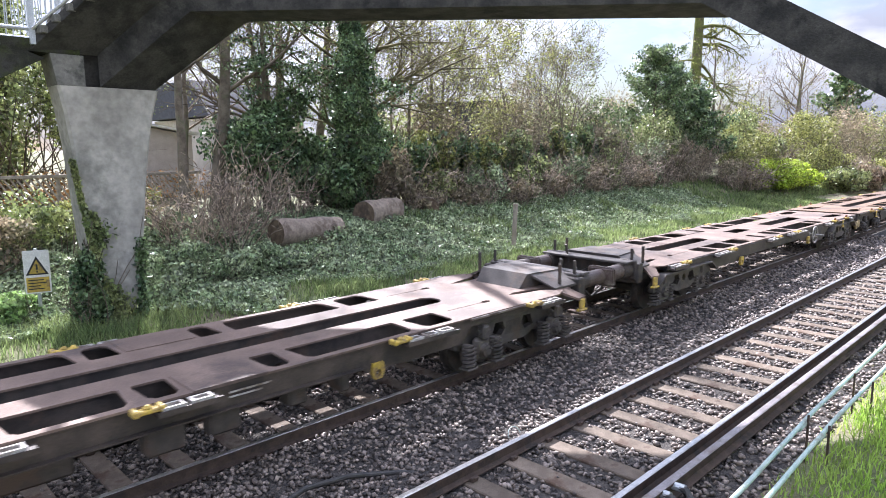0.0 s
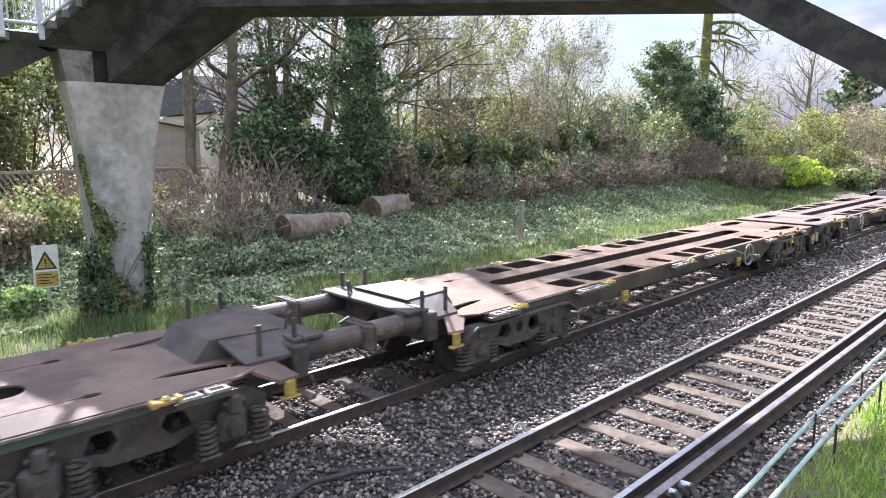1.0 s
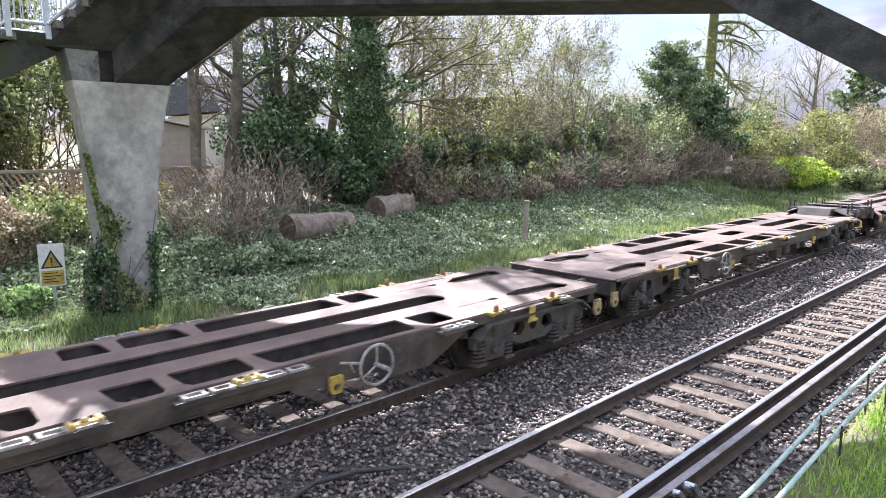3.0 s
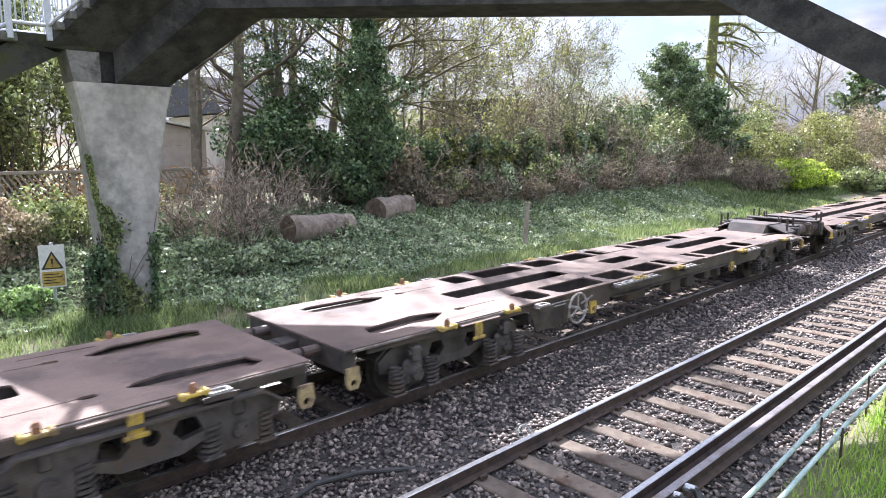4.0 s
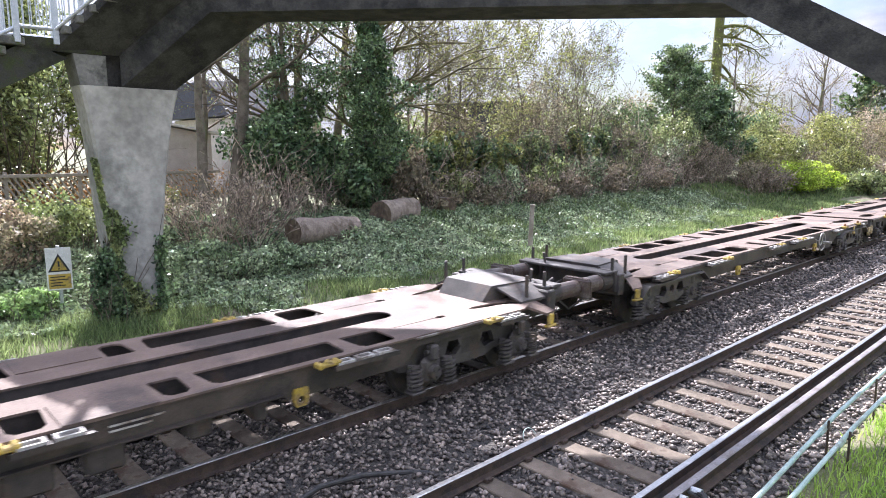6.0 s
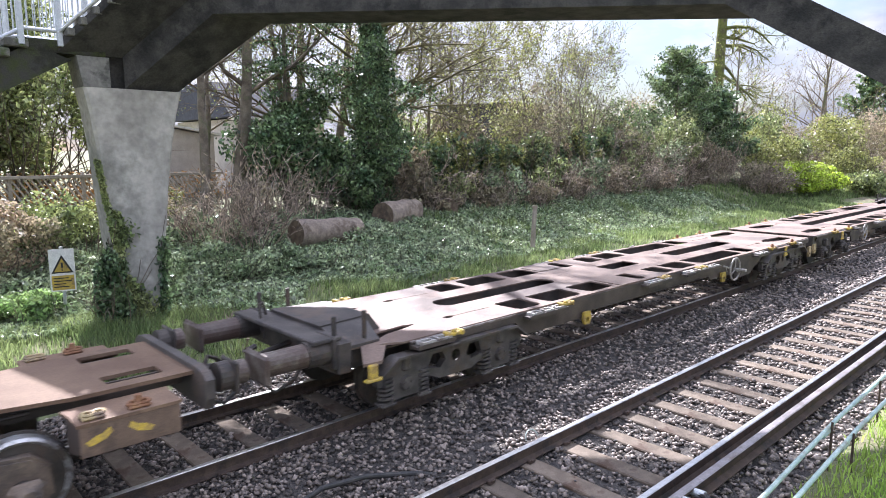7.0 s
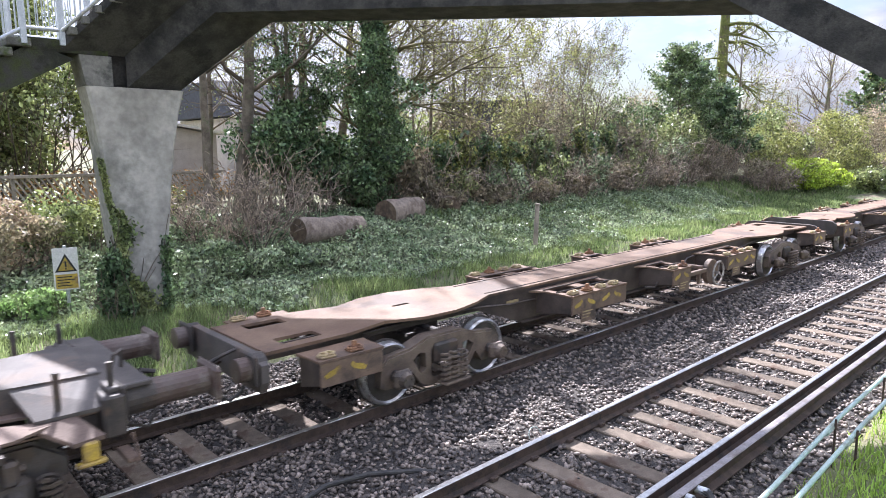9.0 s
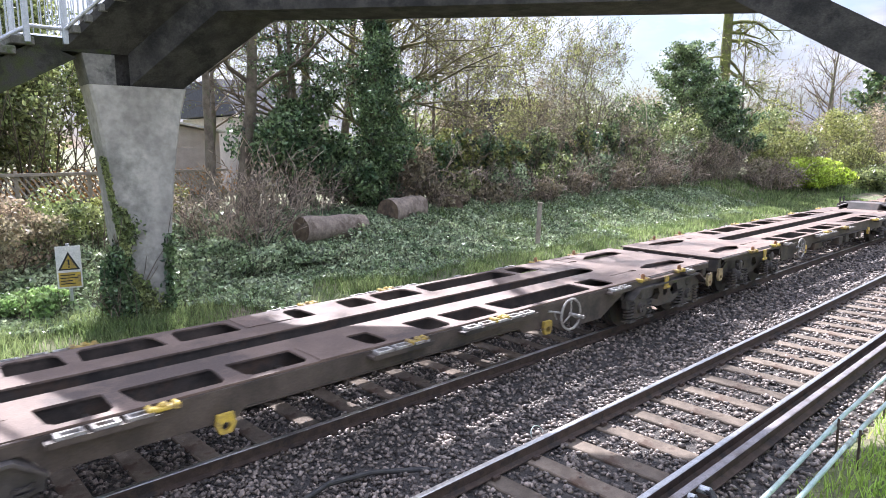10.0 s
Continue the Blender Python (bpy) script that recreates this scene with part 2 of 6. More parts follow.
def again(ob, m, parent=None):
    """Another piece on the same mesh."""
    o = new(ob.name.split(".")[0], ob.data)
    o.parent = parent or ob.parent
    o.matrix_basis = m
    if "label" in ob:
        o["label"] = ob["label"]
    return o


def thing(name, label, category, group="", kind=""):
    return tagged(new(name), label, category, group, kind)


def box(bm, x0, x1, y0, y1, z0, z1, bevel=0.0, m=None):
    r = bmesh.ops.create_cube(bm, size=1.0)
    vs = r["verts"]
    for v in vs:
        v.co = Vector(((x0 + x1) / 2 + v.co.x * (x1 - x0), (y0 + y1) / 2 + v.co.y * (y1 - y0), (z0 + z1) / 2 + v.co.z * (z1 - z0)))
    if bevel:
        es = list({e for v in vs for e in v.link_edges})
        r = bmesh.ops.bevel(bm, geom=es, offset=bevel, segments=1, affect="EDGES")
        vs = list({v for f in r["faces"] for v in f.verts} | {v for v in vs if v.is_valid})
    if m:
        for v in vs:
            v.co = m @ v.co
    return bm


def rod(bm, p, q, r, r2=None, seg=8, caps=True):
    p, q = Vector(p), Vector(q)
    d = q - p
    m = Matrix.Translation((p + q) / 2) @ d.to_track_quat("Z", "Y").to_matrix().to_4x4()
    bmesh.ops.create_cone(bm, cap_ends=caps, segments=seg, radius1=r, radius2=r if r2 is None else r2, depth=d.length, matrix=m)
    return bm


def ring(bm, centre, axis, radius, r, seg=20, tube=6):
    """A hoop of round bar."""
    m = Matrix.Translation(centre) @ Vector(axis).to_track_quat("Z", "Y").to_matrix().to_4x4()
    vs = [[bm.verts.new(m @ Vector(((radius + r * math.cos(b)) * math.cos(a), (radius + r * math.cos(b)) * math.sin(a), r * math.sin(b))))
           for b in (2 * math.pi * j / tube for j in range(tube))] for a in (2 * math.pi * i / seg for i in range(seg))]
    for i in range(seg):
        for j in range(tube):
            bm.faces.new((vs[i][j], vs[(i + 1) % seg][j], vs[(i + 1) % seg][(j + 1) % tube], vs[i][(j + 1) % tube]))
    return bm


def sweep(bm, pts, r, seg=6):
    """A bent round bar through pts."""
    pts = [Vector(p) for p in pts]
    rows = []
    for i, p in enumerate(pts):
        d = (pts[min(i + 1, len(pts) - 1)] - pts[max(i - 1, 0)]).normalized()
        qd = d.to_track_quat("Z", "Y")
        rows.append([bm.verts.new(p + qd @ Vector((r * math.cos(a), r * math.sin(a), 0))) for a in (2 * math.pi * j / seg for j in range(seg))])
    for a, b in zip(rows, rows[1:]):
        for j in range(seg):
            bm.faces.new((a[j], a[(j + 1) % seg], b[(j + 1) % seg], b[j]))
    bm.faces.new(rows[0][::-1])
    bm.faces.new(rows[-1])
    return bm


def prism(bm, outline, holes, thick, m=None):
    """A plate cut to outline (x, y), with holes, from z = 0 down to -thick."""
    loops = []
    for loop in [outline, *holes]:
        vs = [bm.verts.new((x, y, 0)) for x, y in loop]
        loops.append([bm.edges.new((a, b)) for a, b in zip(vs, vs[1:] + vs[:1])])
    es = [e for lp in loops for e in lp]
    r = bmesh.ops.triangle_fill(bm, use_beauty=True, use_dissolve=False, edges=es, normal=(0, 0, 1))
    fs = [g for g in r["geom"] if isinstance(g, bmesh.types.BMFace)]
    low = {v: bm.verts.new((v.co.x, v.co.y, -thick)) for v in list(bm.verts)}
    for f in fs:
        f.normal_update()
        if f.normal.z < 0:
            f.normal_flip()
        bm.faces.new([low[v] for v in reversed(f.verts)])
    for e in es:
        u, w = e.verts
        bm.faces.new((u, w, low[w], low[u]))
    bmesh.ops.recalc_face_normals(bm, faces=bm.faces[:])
    if m:
        for v in bm.verts:
            v.co = m @ v.co
    return bm


def slot(x0, x1, y0, y1, c=0.12, n=4):
    """The outline of a hole with rounded corners."""
    c = min(c, (x1 - x0) / 2.05, (y1 - y0) / 2.05)
    pts = []
    for cx, cy, a0 in ((x1 - c, y1 - c, 0), (x0 + c, y1 - c, 90), (x0 + c, y0 + c, 180), (x1 - c, y0 + c, 270)):
        pts += [(cx + c * math.cos(radians(a0 + 90 * i / n)), cy + c * math.sin(radians(a0 + 90 * i / n))) for i in range(n + 1)]
    return pts


def numpy_mesh(name, verts, faces, material):
    """A mesh from numpy arrays; all faces have the same number of corners."""
    me = bpy.data.meshes.new(name)
    k = faces.shape[1]
    me.vertices.add(len(verts))
    me.vertices.foreach_set("co", np.asarray(verts, np.float32).ravel())
    me.loops.add(faces.size)
    me.loops.foreach_set("vertex_index", faces.astype(np.int32).ravel())
    me.polygons.add(len(faces))
    me.polygons.foreach_set("loop_start", np.arange(0, faces.size, k, dtype=np.int32))
    me.update(calc_edges=True)
    me.materials.append(material)
    return me


# ---- the ground ----
def smooth(a, b, v):
    v = min(1.0, max(0.0, (v - a) / (b - a)))
    return v * v * (3 - 2 * v)


def height(x, y):
    """The lie of the land: ballast, verge, ivy bank and gardens beyond; a grassy bank on the near side."""
    z = -0.20 + 0.055 * smooth(-0.06, -0.16, y) + 0.055 * smooth(1.56, 1.68, y) * (1 - smooth(3.42, 3.56, y)) + 0.05 * smooth(5.2, 5.3, y)
    z -= 0.05 * smooth(2.15, 2.5, y) * (1 - smooth(2.6, 2.95, y))
    z -= 0.22 * smooth(6.3, 7.2, y)
    z += 0.35 * smooth(7.6, 10.0, y) + 1.15 * smooth(11.0, 16.5, y) + 0.25 * smooth(16.5, 24, y)
    z += 0.5 * smooth(25, 60, x) * smooth(9, 14, y)
    z += 0.10 * smooth(-0.85, -1.2, y) + 1.7 * smooth(-1.5, -5.0, y)
    if y > 7.5 or y < -1.2:
        z += 0.10 * noise.noise((x * 0.35, y * 0.35, 0)) + 0.04 * noise.noise((x * 1.3, y * 1.3, 3))
    return z


def build_ground():
    xs = np.concatenate([[-900, -300, -120, -60], np.arange(-30, 70, 0.8), np.arange(70, 160, 5), [200, 400, 900, 1800]])
    ys = np.concatenate([[-900, -300, -100, -40], np.arange(-14, -1.1, 0.4), np.arange(-1.1, 7.4, 0.10), np.arange(7.5, 26, 0.4), np.arange(26, 60, 4), [80, 150, 400, 900, 1800]])
    verts = np.array([(x, y, height(x, y)) for x in xs for y in ys])
    n = len(ys)
    faces = np.array([(i * n + j, (i + 1) * n + j, (i + 1) * n + j + 1, i * n + j + 1) for i in range(len(xs) - 1) for j in range(n - 1)])
    me = numpy_mesh("ground", verts, faces, GRASS_EARTH)
    me.materials.append(BALLAST)
    mid = verts[faces].mean(1)
    idx = ((mid[:, 1] > -0.95) & (mid[:, 1] < 7.0)).astype(np.int32)
    me.polygons.foreach_set("material_index", idx)
    me.polygons.foreach_set("use_smooth", np.ones(len(faces), bool))
    tagged(new("ground", me), "grassy earth banks either side of a grey ballast bed", "ground", kind="structure")


def build_stones():
    """Loose ballast over the bed where the eye passes near."""
    rng = np.random.default_rng(3)
    cnt = 56000
    u = rng.random(cnt)
    x = 0.9 + 30 * u ** 1.7
    y = rng.uniform(-1.0, 6.9, cnt)
    near = (np.abs(y) < 0.08) | (np.abs(y - 1.505) < 0.08) | (np.abs(y - 3.62) < 0.08) | (np.abs(y - 5.125) < 0.08)
    x, y = x[~near], y[~near]
    # sleepers stay clear
    on = ((np.mod(x, 0.68) < 0.26) & (((y > 0.0) & (y < 1.5)) | ((y > 3.62) & (y < 5.1)))) & (rng.random(len(x)) < 0.96)
    x, y = x[~on], y[~on]
    cnt = len(x)
    z = np.array([height(a, b) for a, b in zip(x, y)]) + rng.uniform(-0.008, 0.032, cnt)
    size = rng.uniform(0.018, 0.040, cnt) * (1 + 0.025 * x)
    base = np.array([(1, 0, 0.1), (0.3, 0.95, -0.1), (-0.8, 0.6, 0.1), (-0.8, -0.6, -0.1), (0.3, -0.95, 0.1), (0.2, 0.2, 0.75), (-0.3, -0.2, 0.6), (0, 0, -0.7)])
    tri = np.array([(0, 1, 5), (1, 2, 5), (2, 6, 5), (2, 3, 6), (3, 4, 6), (4, 5, 6), (4, 0, 5), (1, 0, 7), (2, 1, 7), (3, 2, 7), (4, 3, 7), (0, 4, 7)])
    v = base[None] * rng.uniform(0.7, 1.3, (cnt, 8, 1)) * rng.uniform(0.6, 1.25, (cnt, 1, 3))
    a, b = rng.uniform(0, 6.28, cnt), rng.uniform(-0.7, 0.7, cnt)
    ca, sa, cb, sb = np.cos(a), np.sin(a), np.cos(b), np.sin(b)
    vx, vz = v[..., 0] * cb[:, None] + v[..., 2] * sb[:, None], -v[..., 0] * sb[:, None] + v[..., 2] * cb[:, None]
    v = np.stack([vx * ca[:, None] - v[..., 1] * sa[:, None], vx * sa[:, None] + v[..., 1] * ca[:, None], vz], -1)
    v = v * size[:, None, None] + np.stack([x, y, z], -1)[:, None]
    f = (tri[None] + 8 * np.arange(cnt)[:, None, None]).reshape(-1, 3)
    tagged(new("ballast", numpy_mesh("ballast", v.reshape(-1, 3), f, STONE)), "loose grey and brown crushed stone ballast round the tracks", "ballast", kind="stuff")


RAIL_OUT = [(-0.07, -0.159), (0.07, -0.159), (0.07, -0.148), (0.012, -0.125), (0.010, -0.045), (0.035, -0.035), (0.035, -0.008), (0.026, 0.0),
            (-0.026, 0.0), (-0.035, -0.008), (-0.035, -0.035), (-0.010, -0.045), (-0.012, -0.125), (-0.07, -0.148)]


def rail(name, y, label, dz=0.0, x0=-60, x1=260, shiny=True, wide=1.0, crown=None):
    bm = bmesh.new()
    a = [bm.verts.new((x0, y + p * wide, z + dz)) for p, z in RAIL_OUT]
    b = [bm.verts.new((x1, y + p * wide, z + dz)) for p, z in RAIL_OUT]
    for i in range(len(a)):
        j = (i + 1) % len(a)
        bm.faces.new((a[i], b[i], b[j], a[j]))
    bm.normal_update()
    me = bpy.data.meshes.new(name)
    bmesh.ops.recalc_face_normals(bm, faces=bm.faces[:])
    bm.to_mesh(me)
    bm.free()
    me.materials.append(RAIL_SIDE)
    me.materials.append(crown or RAIL_TOP)
    if shiny:
        for p in me.polygons:
            if p.center.z > dz - 0.006:
                p.material_index = 1
    return tagged(new(name, me), label, "rail", "rails", "structure")


def build_track():
    rail("rail", 0.0, "running rail with a bright polished head")
    rail("rail", 1.505, "running rail with a bright polished head")
    rail("rail", 3.62, "running rail with a dull rusty web under the train")
    rail("rail", 5.125, "running rail with a polished head beyond the train")
    rail("conductor_rail", -0.285, "pale flat-topped electric conductor rail on insulators", dz=0.075, wide=1.25, crown=CONDUCTOR)
    for track, y0 in (("near", 0.752), ("far", 4.372)):
        ties = thing("sleepers", "grey-brown concrete sleepers bedded in ballast", "sleepers", kind="structure")
        bm = bmesh.new()
        box(bm, -0.125, 0.125, -1.3, 1.3, -0.30, -0.165, 0.012)
        first = part("sleeper", bm, SLEEPER, ties)
        first.location = (0.13 - 0.68 * 6, y0, 0)
        for i in range(-5, 130):
            again(first, pose(0.13 + 0.68 * i, y0 + 0.02 * math.sin(i * 2.3), 0.004 * math.sin(i * 1.7), 0, 0, 0.6 * math.sin(i * 5.1)))
        bm = bmesh.new()
        for s in (-1, 1):
            box(bm, -0.05, 0.05, s * 0.10 - 0.025, s * 0.10 + 0.025, -0.17, -0.115, 0.01)
            sweep(bm, [(-0.04, s * 0.07, -0.14), (-0.02, s * 0.13, -0.12), (0.02, s * 0.14, -0.12), (0.04, s * 0.07, -0.135)], 0.010)
        clip = part("rail_clip", bm, RAIL_SIDE, ties)
        clip.location = (0.13, y0 - 0.752, 0)
        for i in range(0, 45):
            for s in (-0.752, 0.753):
                if i or s > 0:
                    again(clip, pose(0.13 + 0.68 * i, y0 + s, 0))
    bm = bmesh.new()
    box(bm, -0.06, 0.06, -0.07, 0.07, -0.22, -0.085, 0.02)
    rod(bm, (0, 0, -0.20), (0, 0, -0.085), 0.06, 0.045, 10)
    ins = part("insulator", bm, CONCRETE, None)
    tagged(ins, "stubby grey insulator under the conductor rail", "insulator", "conductor rail insulators")
    ins.location = (1.5, -0.285, 0)
    for i in range(1, 16):
        copy_thing(ins, pose(1.5 + 2.72 * i, -0.285, 0))


# ---- the footbridge ----
def slab(bm, top, bottom):
    """A solid between an upper and a lower ring of points."""
    a = [bm.verts.new(p) for p in top]
    b = [bm.verts.new(p) for p in bottom]
    bm.faces.new(a)
    bm.faces.new(b[::-1])
    for i in range(len(a)):
        j = (i + 1) % len(a)
        bm.faces.new((a[i], b[i], b[j], a[j]))
    bmesh.ops.recalc_face_normals(bm, faces=bm.faces[:])
    return bm


def lift(pts, dz):
    return [(x, y, z + dz) for x, y, z in pts]


F1, N1, F2, N2 = (7.11, 9.83, 6.0), (5.82, 9.66, 6.0), (13.94, 2.63, 6.0), (12.18, 2.47, 6.0)
LF, LN = (5.60, 11.10, 4.58), (4.53, 11.0, 4.58)
RF, RN = (15.8, -4.6, 1.45), (14.0, -4.7, 1.45)


def build_bridge():
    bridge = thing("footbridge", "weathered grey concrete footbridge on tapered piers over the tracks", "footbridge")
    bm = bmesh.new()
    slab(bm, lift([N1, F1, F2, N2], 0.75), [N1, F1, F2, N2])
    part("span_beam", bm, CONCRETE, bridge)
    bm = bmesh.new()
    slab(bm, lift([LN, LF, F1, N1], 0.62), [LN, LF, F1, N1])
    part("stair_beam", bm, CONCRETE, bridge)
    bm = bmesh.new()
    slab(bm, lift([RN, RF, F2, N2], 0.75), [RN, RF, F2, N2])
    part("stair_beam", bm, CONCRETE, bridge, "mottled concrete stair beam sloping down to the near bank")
    # far pier: a blade that flares upwards
    levels = [(-0.6, 4.44, 4.98), (0.0, 4.34, 5.01), (0.8, 4.17, 5.07), (1.6, 4.04, 5.14), (2.6, 3.97, 5.25), (3.5, 3.91, 5.38), (4.1, 3.84, 5.5), (4.58, 3.76, 5.63)]
    bm = bmesh.new()
    rows = []
    for z, x0, x1 in levels:
        c = 0.05
        rows.append([bm.verts.new((x, y, z)) for x, y in ((x0 + c, 10.92), (x1 - c, 10.92), (x1, 10.97), (x1, 11.55), (x1 - c, 11.6), (x0 + c, 11.6), (x0, 11.55), (x0, 10.97))])
    for p, q in zip(rows, rows[1:]):
        for j in range(8):
            bm.faces.new((p[j], p[(j + 1) % 8], q[(j + 1) % 8], q[j]))
    bm.faces.new(rows[0][::-1])
    bm.faces.new(rows[-1])
    bmesh.ops.recalc_face_normals(bm, faces=bm.faces[:])
    part("pier", bm, CONCRETE_PALE, bridge, "pale stained concrete pier flaring upwards")
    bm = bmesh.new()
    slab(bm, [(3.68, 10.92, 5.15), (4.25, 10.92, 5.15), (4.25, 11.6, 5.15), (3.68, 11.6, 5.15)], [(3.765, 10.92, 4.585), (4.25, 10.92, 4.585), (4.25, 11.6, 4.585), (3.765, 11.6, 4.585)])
    part("pier_horn", bm, CONCRETE_DARK_GREY, bridge, "darker grey concrete horn of the pier")
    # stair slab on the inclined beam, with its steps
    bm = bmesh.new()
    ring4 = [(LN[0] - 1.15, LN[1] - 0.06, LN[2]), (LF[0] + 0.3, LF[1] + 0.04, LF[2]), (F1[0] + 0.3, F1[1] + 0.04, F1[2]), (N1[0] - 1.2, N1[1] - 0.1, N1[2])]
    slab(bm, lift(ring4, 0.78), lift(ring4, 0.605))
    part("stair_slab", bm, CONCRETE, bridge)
    bm = bmesh.new()
    box(bm, -1.15, 1.15, -0.17, 0.17, 0.02, 0.16, 0.015)
    step = part("step", bm, STEP_MOSS, bridge, "mossy concrete step")
    turn = 8
    step.matrix_basis = pose(4.62, 10.98, 5.44, 0, 0, turn)
    for i in range(1, 9):
        p = Vector((4.62, 10.98, 5.44)) + i * Vector((0.19, -0.185, 0.187))
        again(step, pose(*p, 0, 0, turn))
    # landing and the lower flight that leaves it
    bm = bmesh.new()
    slab(bm, [(2.75, 10.9, 5.38), (4.2, 10.9, 5.38), (4.2, 12.1, 5.38), (2.75, 12.1, 5.38)], [(2.85, 10.95, 5.16), (4.2, 10.95, 5.16), (4.2, 12.1, 5.16), (2.85, 12.1, 5.16)])
    part("landing", bm, MOSSY, bridge, "mossy concrete landing slab")
    bm = bmesh.new()
    slab(bm, [(-1.2, 10.95, 2.75), (2.95, 10.95, 5.30), (2.95, 12.1, 5.30), (-1.2, 12.1, 2.75)], [(-1.2, 10.95, 2.35), (3.6, 10.95, 5.05), (3.6, 12.1, 5.05), (-1.2, 12.1, 2.35)])
    part("lower_flight", bm, MOSSY, bridge, "mossy lower stair flight")
    bm = bmesh.new()
    box(bm, -0.19, 0.19, -0.62, 0.62, -0.02, 0.13, 0.02)
    tread = part("step", bm, STEP_MOSS, bridge, "mossy worn concrete step")
    tread.matrix_basis = pose(2.72, 11.48, 5.22)
    for i in range(1, 13):
        again(tread, pose(2.72 - 0.3 * i, 11.48, 5.22 - 0.1845 * i))
    # railings: posts, rails and bars on the landing and the flights
    bar = None
    runs = [((-1.0, 10.9, 3.0), (2.8, 10.9, 5.40)), ((2.8, 10.9, 5.42), (3.42, 10.9, 5.42)), ((3.42, 10.86, 5.42), (4.78, 9.5, 6.85)),
            ((-1.0, 12.05, 3.0), (2.8, 12.05, 5.40)), ((2.8, 12.05, 5.42), (4.2, 12.05, 5.42))]
    for a, b in runs:
        a, b = Vector(a), Vector(b)
        for dz in (0.12, 1.05):
            bm = bmesh.new()
            rod(bm, a + Vector((0, 0, dz)), b + Vector((0, 0, dz)), 0.036, seg=8)
            part("handrail", bm, GALV, bridge, "pale galvanised handrail")
        n = max(4, int((b - a).length / 0.11))
        for i in range(1, n):
            if bar is None:
                bm = bmesh.new()
                rod(bm, (0, 0, 0.12), (0, 0, 1.05), 0.011, seg=5, caps=False)
                bar = part("railing_bar", bm, GALV, bridge)
                bar.location = a.lerp(b, i / n)
            else:
                again(bar, Matrix.Translation(a.lerp(b, i / n)))
        for p in (b,):
            bm = bmesh.new()
            box(bm, p.x - 0.05, p.x + 0.05, p.y - 0.05, p.y + 0.05, p.z - 0.15, p.z + 1.12, 0.008)
            part("railing_post", bm, GALV, bridge)
    # dark block added to fill the shaded gap between the pier's horn and the inclined beam
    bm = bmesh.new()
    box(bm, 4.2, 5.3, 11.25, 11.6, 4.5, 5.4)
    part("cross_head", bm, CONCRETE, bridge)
    # near pier
    bm = bmesh.new()
    slab(bm, [(13.9, -4.3, 1.7), (15.9, -4.3, 1.7), (15.9, -4.9, 1.7), (13.9, -4.9, 1.7)], [(14.4, -4.3, 0.4), (15.4, -4.3, 0.4), (15.4, -4.9, 0.4), (14.4, -4.9, 0.4)])
    part("pier", bm, CONCRETE_PALE, bridge)
    # deck parapet on the span
    bm = bmesh.new()
    for a, b in ((N1, N2), (F1, F2)):
        a, b = Vector(a), Vector(b)
        for dz in (1.0, 1.8):
            rod(bm, a + Vector((0, 0, dz)), b + Vector((0, 0, dz)), 0.03)
        for i in range(0, 81):
            p = a.lerp(b, i / 80)
            rod(bm, p + Vector((0, 0, 0.75)), p + Vector((0, 0, 1.8)), 0.01, seg=5, caps=False)
    tagged(part("span_railing", bm, GALV, bridge), kind="stuff")


# ---- the train ----
YC = 4.372
DECK = 0.98


